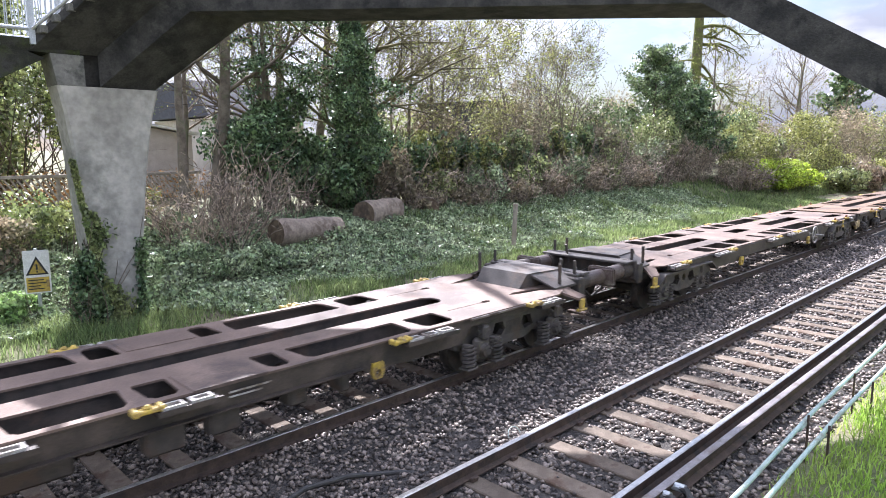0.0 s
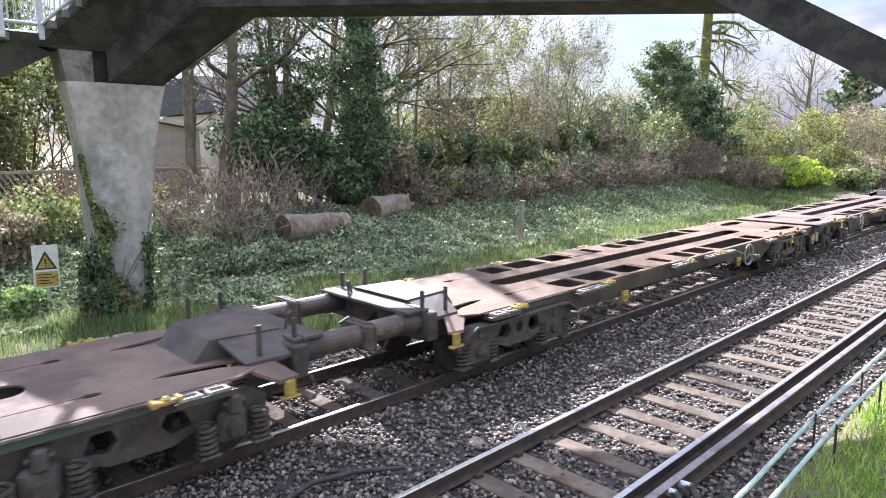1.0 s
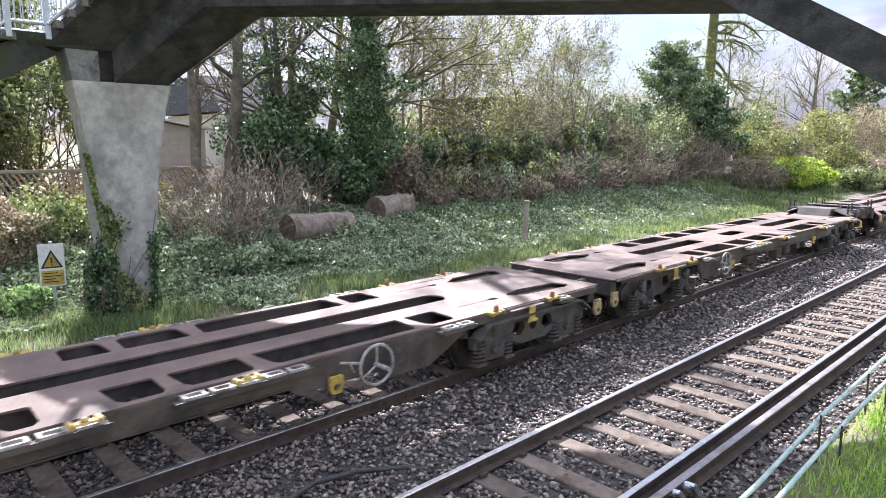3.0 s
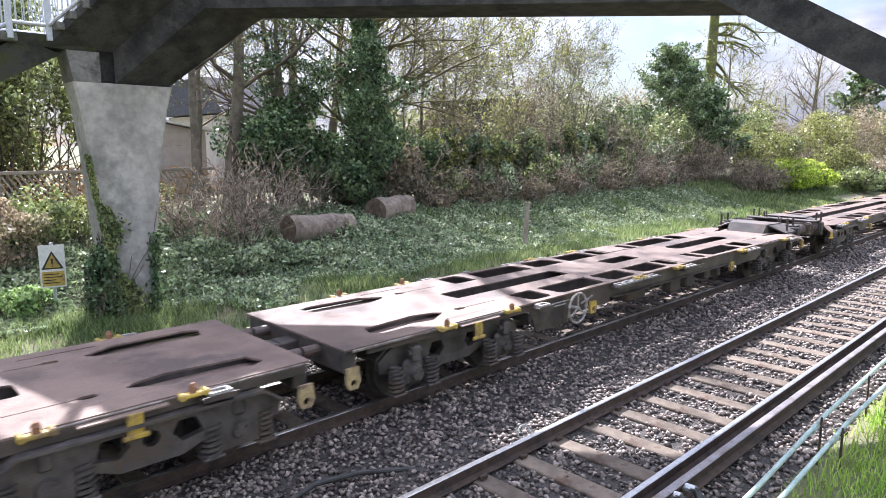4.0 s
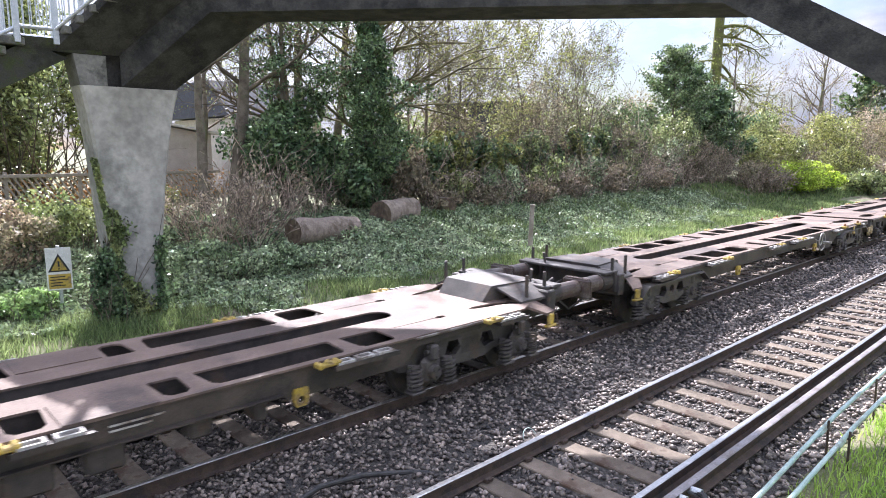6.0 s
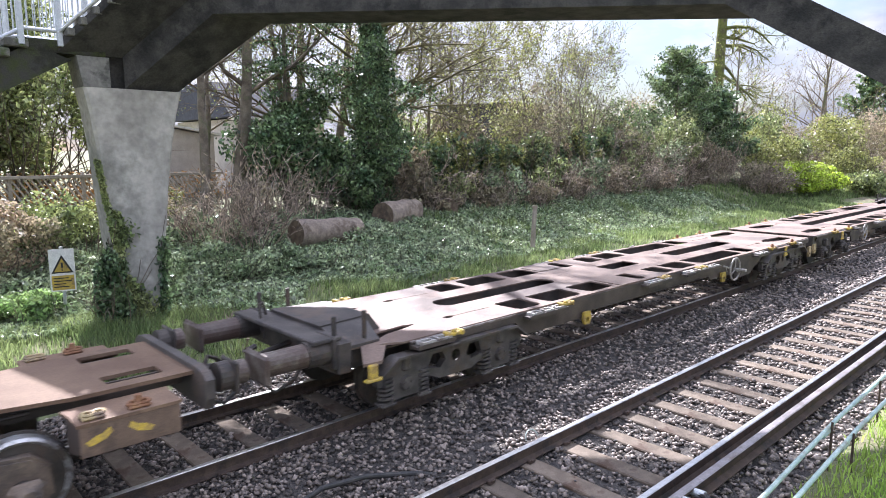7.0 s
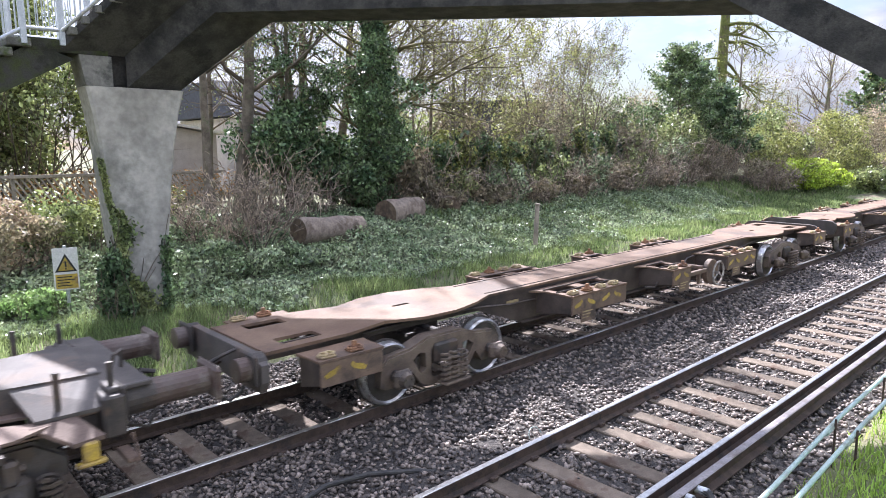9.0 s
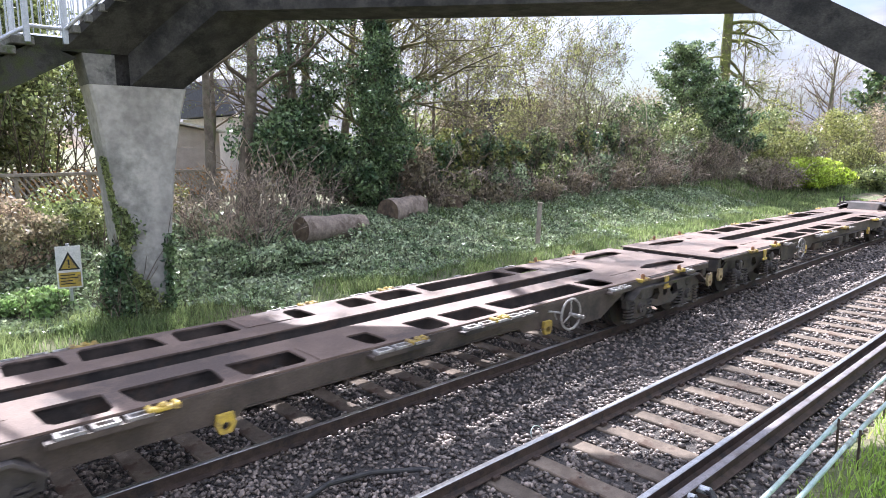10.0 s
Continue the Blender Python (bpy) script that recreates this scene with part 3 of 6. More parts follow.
def build_bogie(parent, x, open_frame=False):
    """A two-axle bogie: side frames with springs and axleboxes, wheels and axles."""
    material = BOGIE_BROWN if open_frame else BOGIE_GREY
    disc = [(0.085 * math.cos(a), 0.60 + 0.085 * math.sin(a)) for a in (2 * math.pi * i / 12 for i in range(12))]
    if open_frame:
        # cast frame that arches down over the axles, open round the spring nest
        out = [(-1.14, 0.30), (-1.12, 0.55), (-0.98, 0.66), (-0.62, 0.70), (-0.30, 0.80), (0.30, 0.80), (0.62, 0.70), (0.98, 0.66), (1.12, 0.55), (1.14, 0.30), (1.05, 0.26), (0.75, 0.26), (0.62, 0.44), (0.44, 0.20), (0.30, 0.14), (-0.30, 0.14), (-0.44, 0.20), (-0.62, 0.44), (-0.75, 0.26), (-1.05, 0.26)]
        holes = [[(-0.58, 0.56), (-0.44, 0.34), (-0.34, 0.40), (-0.36, 0.62), (-0.46, 0.64)], [(0.58, 0.56), (0.46, 0.64), (0.36, 0.62), (0.34, 0.40), (0.44, 0.34)], slot(-0.25, 0.25, 0.24, 0.68, 0.06, 3)]
        thick, yf = 0.15, 1.02
    else:
        out = [(-1.36, 0.46), (-1.16, 0.42), (-1.12, 0.24), (-0.70, 0.24), (-0.62, 0.40), (-0.50, 0.42), (-0.30, 0.34), (0.30, 0.34), (0.50, 0.42), (0.62, 0.40), (0.70, 0.24), (1.12, 0.24), (1.16, 0.42), (1.36, 0.46), (1.38, 0.62), (1.12, 0.80), (-1.12, 0.80), (-1.38, 0.62)]
        holes = [disc, [(-0.52, 0.52), (-0.30, 0.48), (-0.20, 0.58), (-0.26, 0.70), (-0.44, 0.70)], [(0.52, 0.52), (0.44, 0.70), (0.26, 0.70), (0.20, 0.58), (0.30, 0.48)]]
        thick, yf = 0.10, 1.05
    for s in (-1, 1):
        bm = bmesh.new()
        prism(bm, out, holes, thick, Matrix.Translation((x, s * yf + thick / 2, 0)) @ pose(0, 0, 0, 90, 0, 0))
        part("bogie_frame", bm, material, parent)
        y = s * (yf + thick / 2)
        bm = bmesh.new()
        lip = [(-1.13, 0.83), (1.13, 0.83), (1.38, 0.65), (1.38, 0.62), (1.12, 0.80), (-1.12, 0.80), (-1.38, 0.62), (-1.38, 0.65)]
        if open_frame:
            lip = [(-1.14, 0.56), (-0.99, 0.69), (-0.62, 0.73), (-0.30, 0.83), (0.30, 0.83), (0.62, 0.73), (0.99, 0.69), (1.14, 0.56), (1.12, 0.55), (0.98, 0.66), (0.62, 0.70), (0.30, 0.80), (-0.30, 0.80), (-0.62, 0.70), (-0.98, 0.66), (-1.12, 0.55)]
        prism(bm, lip, [], 0.20, Matrix.Translation((x, s * yf + 0.10, 0)) @ pose(0, 0, 0, 90, 0, 0))
        part("frame_flange", bm, material, parent)
        for a in (-0.9, 0.9):
            bm = bmesh.new()
            ya, yb = sorted((y - s * 0.06, y + s * 0.08))
            if open_frame:
                box(bm, x + a - 0.15, x + a + 0.15, ya, yb, 0.30, 0.54, 0.05)
            else:
                box(bm, x + a - 0.17, x + a + 0.17, ya, yb, 0.24, 0.62, 0.06)
                box(bm, x + a - 0.07, x + a + 0.07, min(y, y + s * 0.14), max(y, y + s * 0.14), 0.58, 0.80, 0.03)
                rod(bm, (x + a - 0.12, y + s * 0.06, 0.70), (x + a + 0.12, y + s * 0.06, 0.70), 0.035, seg=8)
            box_part = part("axlebox", bm, material, parent)
            bm = bmesh.new()
            rod(bm, (x + a, y + s * 0.07, 0.42), (x + a, y + s * 0.15, 0.42), 0.115, 0.09, 14)
            for k in range(3):
                c = radians(30 + 120 * k)
                rod(bm, (x + a + 0.06 * math.cos(c), y + s * 0.14, 0.42 + 0.06 * math.sin(c)), (x + a + 0.06 * math.cos(c), y + s * 0.17, 0.42 + 0.06 * math.sin(c)), 0.018, seg=6)
            part("axle_cap", bm, material, box_part)
        springs = (-0.16, 0.0, 0.16) if open_frame else (-1.20, -0.60, 0.60, 1.20)
        for e in springs:
            bm = bmesh.new()
            r, z0, z1 = (0.065, 0.22, 0.62) if open_frame else (0.095, 0.22, 0.56)
            sweep(bm, [(x + e + r * math.cos(i * 0.9), y + s * 0.05 + r * math.sin(i * 0.9), z0 + (z1 - z0) * i / 40) for i in range(41)], 0.021, 5)
            box(bm, x + e - r - 0.02, x + e + r + 0.02, y + s * 0.05 - 0.1, y + s * 0.05 + 0.1, z0 - 0.035, z0, 0.01)
            part("spring", bm, BOGIE_BROWN if open_frame else BOGIE_GREY, parent)
    bm = bmesh.new()
    box(bm, x - 0.22, x + 0.22, -1.0, 1.0, 0.44, 0.72, 0.03)
    part("bolster", bm, DARK_STEEL, parent)
    bm = bmesh.new()
    for a in (-0.42, 0.42):
        for s in (-1, 1):
            box(bm, x + a - 0.05, x + a + 0.05, s * 0.75 - 0.10, s * 0.75 + 0.10, 0.26, 0.56, 0.02)
        rod(bm, (x + a, -0.8, 0.40), (x + a, 0.8, 0.40), 0.03, seg=8)
    part("brake_beam", bm, DARK_STEEL, parent)
    for a in (-0.9, 0.9):
        bm = bmesh.new()
        rod(bm, (x + a, -1.0, 0.42), (x + a, 1.0, 0.42), 0.08, seg=12)
        axle = part("axle", bm, DARK_STEEL, parent)
        for s in (-1, 1):
            bm = bmesh.new()
            rod(bm, (x + a, s * 0.70, 0.42), (x + a, s * 0.82, 0.42), 0.42, seg=32)
            rod(bm, (x + a, s * 0.675, 0.42), (x + a, s * 0.71, 0.42), 0.45, seg=32)
            rod(bm, (x + a, s * 0.80, 0.42), (x + a, s * 0.84, 0.42), 0.16, seg=16)
            wheel = part("wheel", bm, WHEEL_DARK, axle)
            if open_frame:
                bm = bmesh.new()
                rod(bm, (x + a, s * 0.70, 0.42), (x + a, s * 0.825, 0.42), 0.425, seg=32, caps=False)
                ring(bm, (x + a, s * 0.822, 0.42), (0, 1, 0), 0.395, 0.028, 32, 4)
                part("tread", bm, WHEEL, parent, "bright worn wheel tread")
            else:
                wheel["label"] = "grimy steel wheel"


def handwheel(parent, x, z, y=-1.30):
    bm = bmesh.new()
    ring(bm, (x, y, z), (0, 1, 0), 0.25, 0.02, 28, 6)
    for k in range(3):
        a = radians(90 + 120 * k)
        rod(bm, (x, y, z), (x + 0.25 * math.cos(a), y, z + 0.25 * math.sin(a)), 0.014, seg=6)
    rod(bm, (x, y - 0.03, z), (x, y + 0.25, z), 0.03, seg=8)
    part("brake_handwheel", bm, WHITE, parent, "white three-spoked brake handwheel")


def lug(parent, x, s=-1, material=YELLOW, z=0.72, long=0.0):
    """A lifting eye under the sill."""
    bm = bmesh.new()
    out = [(-0.085, 0.0), (0.085, 0.0), (0.105, -0.12 - long), (0.06, -0.21 - long), (-0.06, -0.21 - long), (-0.105, -0.12 - long)]
    hole = [(0.045 * math.cos(a), -0.13 - long + 0.045 * math.sin(a)) for a in (2 * math.pi * i / 10 for i in range(10))]
    prism(bm, out, [hole], 0.05, Matrix.Translation((x, s * 1.25 + 0.025, z)) @ pose(0, 0, 0, 90, 0, 0))
    part("lifting_eye", bm, material, parent, "painted lifting eye")


def guides(parent, x, n, s, lock=None):
    """White-edged container guide loops in a tray along the sill, with a yellow lock."""
    bm = bmesh.new()
    y0 = s * 1.25
    for i in range(n):
        a = x + 0.29 * i
        for (u0, u1, v0, v1) in ((a, a + 0.23, 0.0, 0.03), (a, a + 0.23, 0.11, 0.14), (a, a + 0.035, 0.03, 0.11), (a + 0.195, a + 0.23, 0.03, 0.11)):
            box(bm, u0, u1, min(y0 + s * v0, y0 + s * v1), max(y0 + s * v0, y0 + s * v1), DECK - 0.06, DECK - 0.02)
    part("container_guide", bm, WHITE, parent, "white-edged container guide loops")
    bm = bmesh.new()
    box(bm, x - 0.05, x + 0.29 * n + 0.02, min(y0 + s * 0.155, y0), max(y0 + s * 0.155, y0), DECK - 0.10, DECK - 0.065)
    box(bm, x - 0.05, x + 0.29 * n + 0.02, min(y0 + s * 0.146, y0 + s * 0.16), max(y0 + s * 0.146, y0 + s * 0.16), DECK - 0.10, DECK - 0.045)
    part("guide_shelf", bm, SILL, parent)
    if lock is not None:
        yellow_lock(parent, lock, s, s * 1.31)


def yellow_lock(parent, a, s, y, rusty=False):
    """A container lock: a forked base with a knob at either end."""
    bm = bmesh.new()
    box(bm, a - 0.14, a + 0.14, y - 0.05, y + 0.05, DECK - 0.05, DECK - 0.005, 0.012)
    box(bm, a - 0.15, a - 0.09, y - 0.075, y + 0.075, DECK - 0.055, DECK + 0.015, 0.015)
    box(bm, a + 0.09, a + 0.15, y - 0.075, y + 0.075, DECK - 0.055, DECK + 0.015, 0.015)
    base = part("twist_lock", bm, YELLOW, parent, "worn yellow twist lock")
    bm = bmesh.new()
    rod(bm, (a, y, DECK - 0.01), (a, y, DECK + (0.05 if rusty else 0.01)), 0.04, 0.035, 10)
    rod(bm, (a, y, DECK + (0.05 if rusty else 0.01)), (a, y, DECK + (0.09 if rusty else 0.03)), 0.045, 0.022, 10)
    part("lock_head", bm, LOCK_RUST if rusty else YELLOW, base)


# where the side openings begin and end, for the leading and the trailing flat of a pair
SPANS = {True: ((-4.2, -3.62), (-3.45, -2.02), (-1.87, -0.93), (-0.78, 0.30), (0.40, 0.78), (1.72, 2.06), (2.2, 3.95), (4.1, 4.72)),
         False: ((-4.2, -3.62), (-3.5, -1.3), (-1.15, -0.32), (-0.2, 0.34), (0.90, 1.26), (2.05, 2.88), (3.02, 4.0), (4.12, 4.75))}
TRAYS = {True: ((-4.3, 1, None), (-2.05, 5, -1.2), (0.45, 2, 0.34), (3.6, 3, 3.5), (6.4, 2, 6.3)),
         False: ((-6.55, 1, None), (-4.25, 2, None), (-1.6, 5, -0.9), (0.5, 3, 0.65), (3.9, 3, 3.8), (6.4, 2, 6.3))}


def deck_openings(leading, long_slots):
    holes = []
    for s in (-1, 1):
        for a, b in SPANS[leading]:
            inner, outer = s * 0.60, s * 1.12
            q = 0.09 if b - a > 0.9 else 0.06
            # the outer corners are rounded, the inner ones cut on the slant
            holes.append([(a + 0.02, inner + s * 0.03), (a + 0.05, inner), (b - 0.03, inner), (b, inner + s * 0.03), (b - q * 0.5, outer - s * 0.08), (b - q * 0.5 - 0.06, outer), (a + q * 0.6 + 0.06, outer), (a + q * 0.6, outer - s * 0.08)])
        # keyhole slits beside the centre sill at either end
        for e, a, b in ((1, 4.95, 5.92), (-1, -5.5, -4.6)):
            tip, tail = (b, a) if e > 0 else (a, b)
            v = s * 0.70
            holes.append([(tail, v - 0.008), (tip - e * 0.22, v - 0.01), (tip - e * 0.15, v - 0.05), (tip - e * 0.03, v - 0.05), (tip, v), (tip - e * 0.03, v + 0.05), (tip - e * 0.12, v + 0.055), (tip - e * 0.2, v + 0.01), (tail, v + 0.008)][::e])
        # large curved opening by the end platform
        holes.append([(6.42, s * 0.66), (6.62, s * 0.60), (7.0, s * 0.64), (7.35, s * 0.72), (7.45, s * 0.86), (7.3, s * 0.92), (7.05, s * 0.80), (6.6, s * 0.72)])
        # pockets at the inner end
        holes.append([(-7.1, s * 0.60), (-6.2, s * 0.52), (-5.85, s * 0.60), (-5.75, s * 0.70), (-6.1, s * 0.90), (-7.0, s * 0.94), (-7.18, s * 0.86)])
    if long_slots:
        holes.append(slot(-4.95, 5.42, -0.21, 0.21, 0.2))
    else:
        holes += [slot(-4.95, -1.92, -0.21, 0.21, 0.06), slot(-0.36, 0.72, -0.2, 0.2, 0.04), slot(2.52, 5.42, -0.21, 0.21, 0.2)]
    return holes


def flat_wagon(leading, deck_paint, long_slots, sill_paint, plates=(), ribs=()):
    """A low container flat; its outer (buffer) end points to +x."""
    w = thing("container_wagon", "empty low container wagon with slotted rusty steel deck", "wagon", "wagons of the train")
    e0, e1 = (-7.85 if leading else -7.57), 7.85
    wheel_x = -3.2 if leading else -2.6
    out = [(e0, -1.22), (e1 - 0.75, -1.22), (e1 - 0.35, -1.02), (e1, -0.98), (e1, 0.98), (e1 - 0.35, 1.02), (e1 - 0.75, 1.22), (e0, 1.22)]
    bm = bmesh.new()
    prism(bm, out, deck_openings(leading, long_slots), 0.025, Matrix.Translation((0, 0, DECK)))
    part("deck_plate", bm, deck_paint, w)
    for s in (-1, 1):
        # recessed plates in the pockets and openings, and lapped cover plates
        bm = bmesh.new()
        box(bm, -7.25, -5.7, min(s * 0.50, s * 0.98), max(s * 0.50, s * 0.98), DECK - 0.10, DECK - 0.085)
        part("pocket_plate", bm, deck_paint, w)
        bm = bmesh.new()
        box(bm, 6.45, 7.5, min(s * 0.72, s * 1.0), max(s * 0.72, s * 1.0), DECK - 0.12, DECK - 0.10)
        part("pocket_plate", bm, deck_paint, w)
        bm = bmesh.new()
        a, b = (0.82, 1.68) if leading else (1.30, 2.0)
        box(bm, a, b, min(s * 0.62, s * 1.225), max(s * 0.62, s * 1.225), DECK + 0.002, DECK + 0.012, 0.004)
        part("cover_plate", bm, deck_paint, w)
        for a, b in ((e0 + 0.1, -5.0), (4.9, 7.0)):
            bm = bmesh.new()
            box(bm, a, b, min(s * 1.222, s * 1.245), max(s * 1.222, s * 1.245), DECK - 0.05, DECK - 0.012, 0.008)
            part("edge_strip", bm, EDGE_STEEL, w, "bare worn steel edge strip")
        bm = bmesh.new()
        slab(bm, [(-5.95, s * 1.0, DECK + 0.008), (-5.15, s * 1.0, DECK + 0.008), (-5.15, s * 1.30, DECK - 0.05), (-5.95, s * 1.30, DECK - 0.05)], [(-5.95, s * 1.0, DECK + 0.002), (-5.15, s * 1.0, DECK + 0.002), (-5.15, s * 1.30, DECK - 0.065), (-5.95, s * 1.30, DECK - 0.065)])
        part("edge_ramp", bm, deck_paint, w)
        for u in (-4.85, -6.2):
            yellow_lock(w, u, s, s * 1.26, True)
        bm = bmesh.new()
        box(bm, -5.70, -5.55, min(s * 1.302, s * 1.33), max(s * 1.302, s * 1.33), DECK - 0.26, DECK - 0.04, 0.01)
        box(bm, -5.75, -5.50, min(s * 1.302, s * 1.34), max(s * 1.302, s * 1.34), DECK - 0.29, DECK - 0.24, 0.012)
        part("side_bracket", bm, YELLOW, w, "yellow bracket under the deck edge")
    for u in ribs:
        bm = bmesh.new()
        box(bm, u - 0.03, u + 0.03, -0.27, 0.27, DECK - 0.09, DECK - 0.03)
        part("cross_rib", bm, deck_paint, w)
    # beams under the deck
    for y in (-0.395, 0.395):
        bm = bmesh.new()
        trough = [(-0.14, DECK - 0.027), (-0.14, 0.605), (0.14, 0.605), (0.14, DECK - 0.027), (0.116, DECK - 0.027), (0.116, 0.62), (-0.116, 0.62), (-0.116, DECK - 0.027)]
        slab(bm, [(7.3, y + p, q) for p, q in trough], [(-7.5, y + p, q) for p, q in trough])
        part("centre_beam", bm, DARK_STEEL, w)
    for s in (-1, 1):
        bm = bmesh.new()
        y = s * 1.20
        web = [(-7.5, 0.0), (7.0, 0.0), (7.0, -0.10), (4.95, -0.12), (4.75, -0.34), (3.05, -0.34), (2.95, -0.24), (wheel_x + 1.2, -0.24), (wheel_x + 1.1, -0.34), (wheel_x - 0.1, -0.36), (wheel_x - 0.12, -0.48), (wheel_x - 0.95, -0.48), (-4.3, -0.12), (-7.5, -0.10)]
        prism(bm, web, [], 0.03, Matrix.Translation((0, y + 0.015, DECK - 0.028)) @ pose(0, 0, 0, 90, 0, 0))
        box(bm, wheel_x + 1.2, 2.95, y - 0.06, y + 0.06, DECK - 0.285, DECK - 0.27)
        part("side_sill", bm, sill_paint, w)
        for x, n, lock in TRAYS[leading]:
            guides(w, x, n, s, lock)
    for x0, x1, z0, z1, paint in plates:
        for s in (-1, 1):
            bm = bmesh.new()
            box(bm, x0, x1, min(s * 1.226, s * 1.2205), max(s * 1.226, s * 1.2205), z0, z1)
            panel = part("side_panel", bm, paint, w, "faded painted panel on the sill")
            if x1 - x0 > 1.9:
                bm = bmesh.new()
                slab(bm, [(x0 + 0.3, s * 1.232, z0 + 0.03), (x0 + 0.50, s * 1.232, z0 + 0.03), (x0 + 0.40, s * 1.232, z0 + 0.20)], [(x0 + 0.3, s * 1.228, z0 + 0.03), (x0 + 0.50, s * 1.228, z0 + 0.03), (x0 + 0.40, s * 1.228, z0 + 0.20)])
                part("warning_triangle", bm, YELLOW, panel, "yellow warning triangle")
            else:
                for i in range(5):
                    bm = bmesh.new()
                    box(bm, x0 + 0.12 + 0.2 * i, x0 + 0.26 + 0.2 * i, min(s * 1.231, s * 1.227), max(s * 1.231, s * 1.227), z1 - 0.12, z1 - 0.05)
                    part("text_bar", bm, WHITE, panel)
    for s in (-1, 1):
        # small rows of stencilled data on the sill
        for x in (1.2, wheel_x - 0.6):
            for i in range(2):
                bm = bmesh.new()
                box(bm, x, x + 0.5 - 0.12 * i, min(s * 1.217, s * 1.2195), max(s * 1.217, s * 1.2195), 0.86 - 0.05 * i, 0.88 - 0.05 * i)
                part("text_bar", bm, WHITE, w)
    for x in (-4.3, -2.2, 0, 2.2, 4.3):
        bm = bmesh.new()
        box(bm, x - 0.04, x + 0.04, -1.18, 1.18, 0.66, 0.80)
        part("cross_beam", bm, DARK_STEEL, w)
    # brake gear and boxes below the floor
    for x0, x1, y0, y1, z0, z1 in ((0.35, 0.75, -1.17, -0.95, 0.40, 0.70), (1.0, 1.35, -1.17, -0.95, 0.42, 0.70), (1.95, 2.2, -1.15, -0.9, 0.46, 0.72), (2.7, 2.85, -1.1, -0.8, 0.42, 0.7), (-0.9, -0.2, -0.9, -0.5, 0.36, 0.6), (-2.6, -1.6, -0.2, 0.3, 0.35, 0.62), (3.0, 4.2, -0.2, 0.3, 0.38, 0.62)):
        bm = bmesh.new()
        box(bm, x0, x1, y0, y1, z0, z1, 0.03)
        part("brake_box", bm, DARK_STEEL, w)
    bm = bmesh.new()
    rod(bm, (-4.4, -0.7, 0.55), (4.4, -0.7, 0.55), 0.025)
    rod(bm, (-4.4, 0.6, 0.5), (4.4, 0.6, 0.5), 0.025)
    part("brake_pipe", bm, DARK_STEEL, w)
    bm = bmesh.new()
    sweep(bm, [(4.2, -1.05, 0.80), (4.1, -1.10, 0.62), (3.9, -1.12, 0.56), (3.6, -1.1, 0.60), (3.3, -0.9, 0.62)], 0.018)
    part("brake_pipe", bm, DARK_STEEL, w)
    for s in (-1, 1):
        handwheel(w, wheel_x, 0.72, s * 1.31)
        bm = bmesh.new()
        rod(bm, (wheel_x + 0.18, s * 1.25, 0.76), (wheel_x + 0.50, s * 1.25, 0.84), 0.018, seg=6)
        rod(bm, (wheel_x + 0.36, s * 1.25, 0.80), (wheel_x + 0.30, s * 1.25, 0.68), 0.014, seg=6)
        part("brake_lever", bm, WHITE, w, "pale brake lever")
        for x in (wheel_x + 0.6, 3.2):
            lug(w, x, s)
        lug(w, e0 + 0.12, s, LOCK_PALE, 0.74, 0.06)
    # outer end: headstock, raised ramp, buffers, coupler, posts
    bm = bmesh.new()
    up, lo = DECK + 0.24, DECK + 0.002
    slab(bm, [(7.12, -0.52, up), (7.12, 0.52, up), (7.95, 0.62, up), (7.95, -0.62, up)], [(6.92, -0.5, lo), (6.92, 0.5, lo), (7.85, 0.6, lo), (7.85, -0.6, lo)])
    box(bm, 7.9, 8.3, -1.02, 1.02, DECK + 0.14, DECK + 0.19, 0.01)
    part("end_platform", bm, END_GREY, w, "raised dark grey end platform")
    for s in (-1, 1):
        bm = bmesh.new()
        slab(bm, [(7.2, s * 0.53, up - 0.02), (7.93, s * 0.62, up - 0.02), (7.93, s * 1.08, DECK + 0.06), (7.3, s * 0.98, DECK + 0.03)], [(7.2, s * 0.53, up - 0.06), (7.93, s * 0.62, up - 0.06), (7.93, s * 1.08, DECK + 0.02), (7.3, s * 0.98, lo)])
        part("end_wing", bm, END_GREY, w)
    bm = bmesh.new()
    box(bm, 7.82, 8.02, -1.12, 1.12, 0.72, 1.12, 0.02)
    box(bm, 7.3, 8.0, -0.95, -0.6, 0.7, DECK - 0.03, 0.02)
    box(bm, 7.3, 8.0, 0.6, 0.95, 0.7, DECK - 0.03, 0.02)
    part("headstock", bm, DARK_STEEL, w)
    for s in (-1, 1):
        bm = bmesh.new()
        rod(bm, (8.0, s * 0.865, 0.98), (8.34, s * 0.865, 0.98), 0.17, 0.16, 18)
        box(bm, 8.0, 8.05, s * 0.865 - 0.22, s * 0.865 + 0.22, 0.78, 1.18, 0.02)
        buffer = part("buffer", bm, DARK_STEEL, w)
        bm = bmesh.new()
        rod(bm, (8.33, s * 0.865, 0.98), (8.93, s * 0.865, 0.98), 0.145, 0.14, 18)
        box(bm, 8.90, 8.96, s * 0.865 - 0.28, s * 0.865 + 0.28, 0.80, 1.16, 0.04)
        part("plunger", bm, BUFFER, buffer, "greasy pale buffer plunger")
        for dx in (7.5, 7.95):
            bm = bmesh.new()
            rod(bm, (dx, s * 0.93, DECK), (dx, s * 0.93, DECK + 0.42), 0.03, seg=8)
            part("end_post", bm, DARK_STEEL, w)
        bm = bmesh.new()
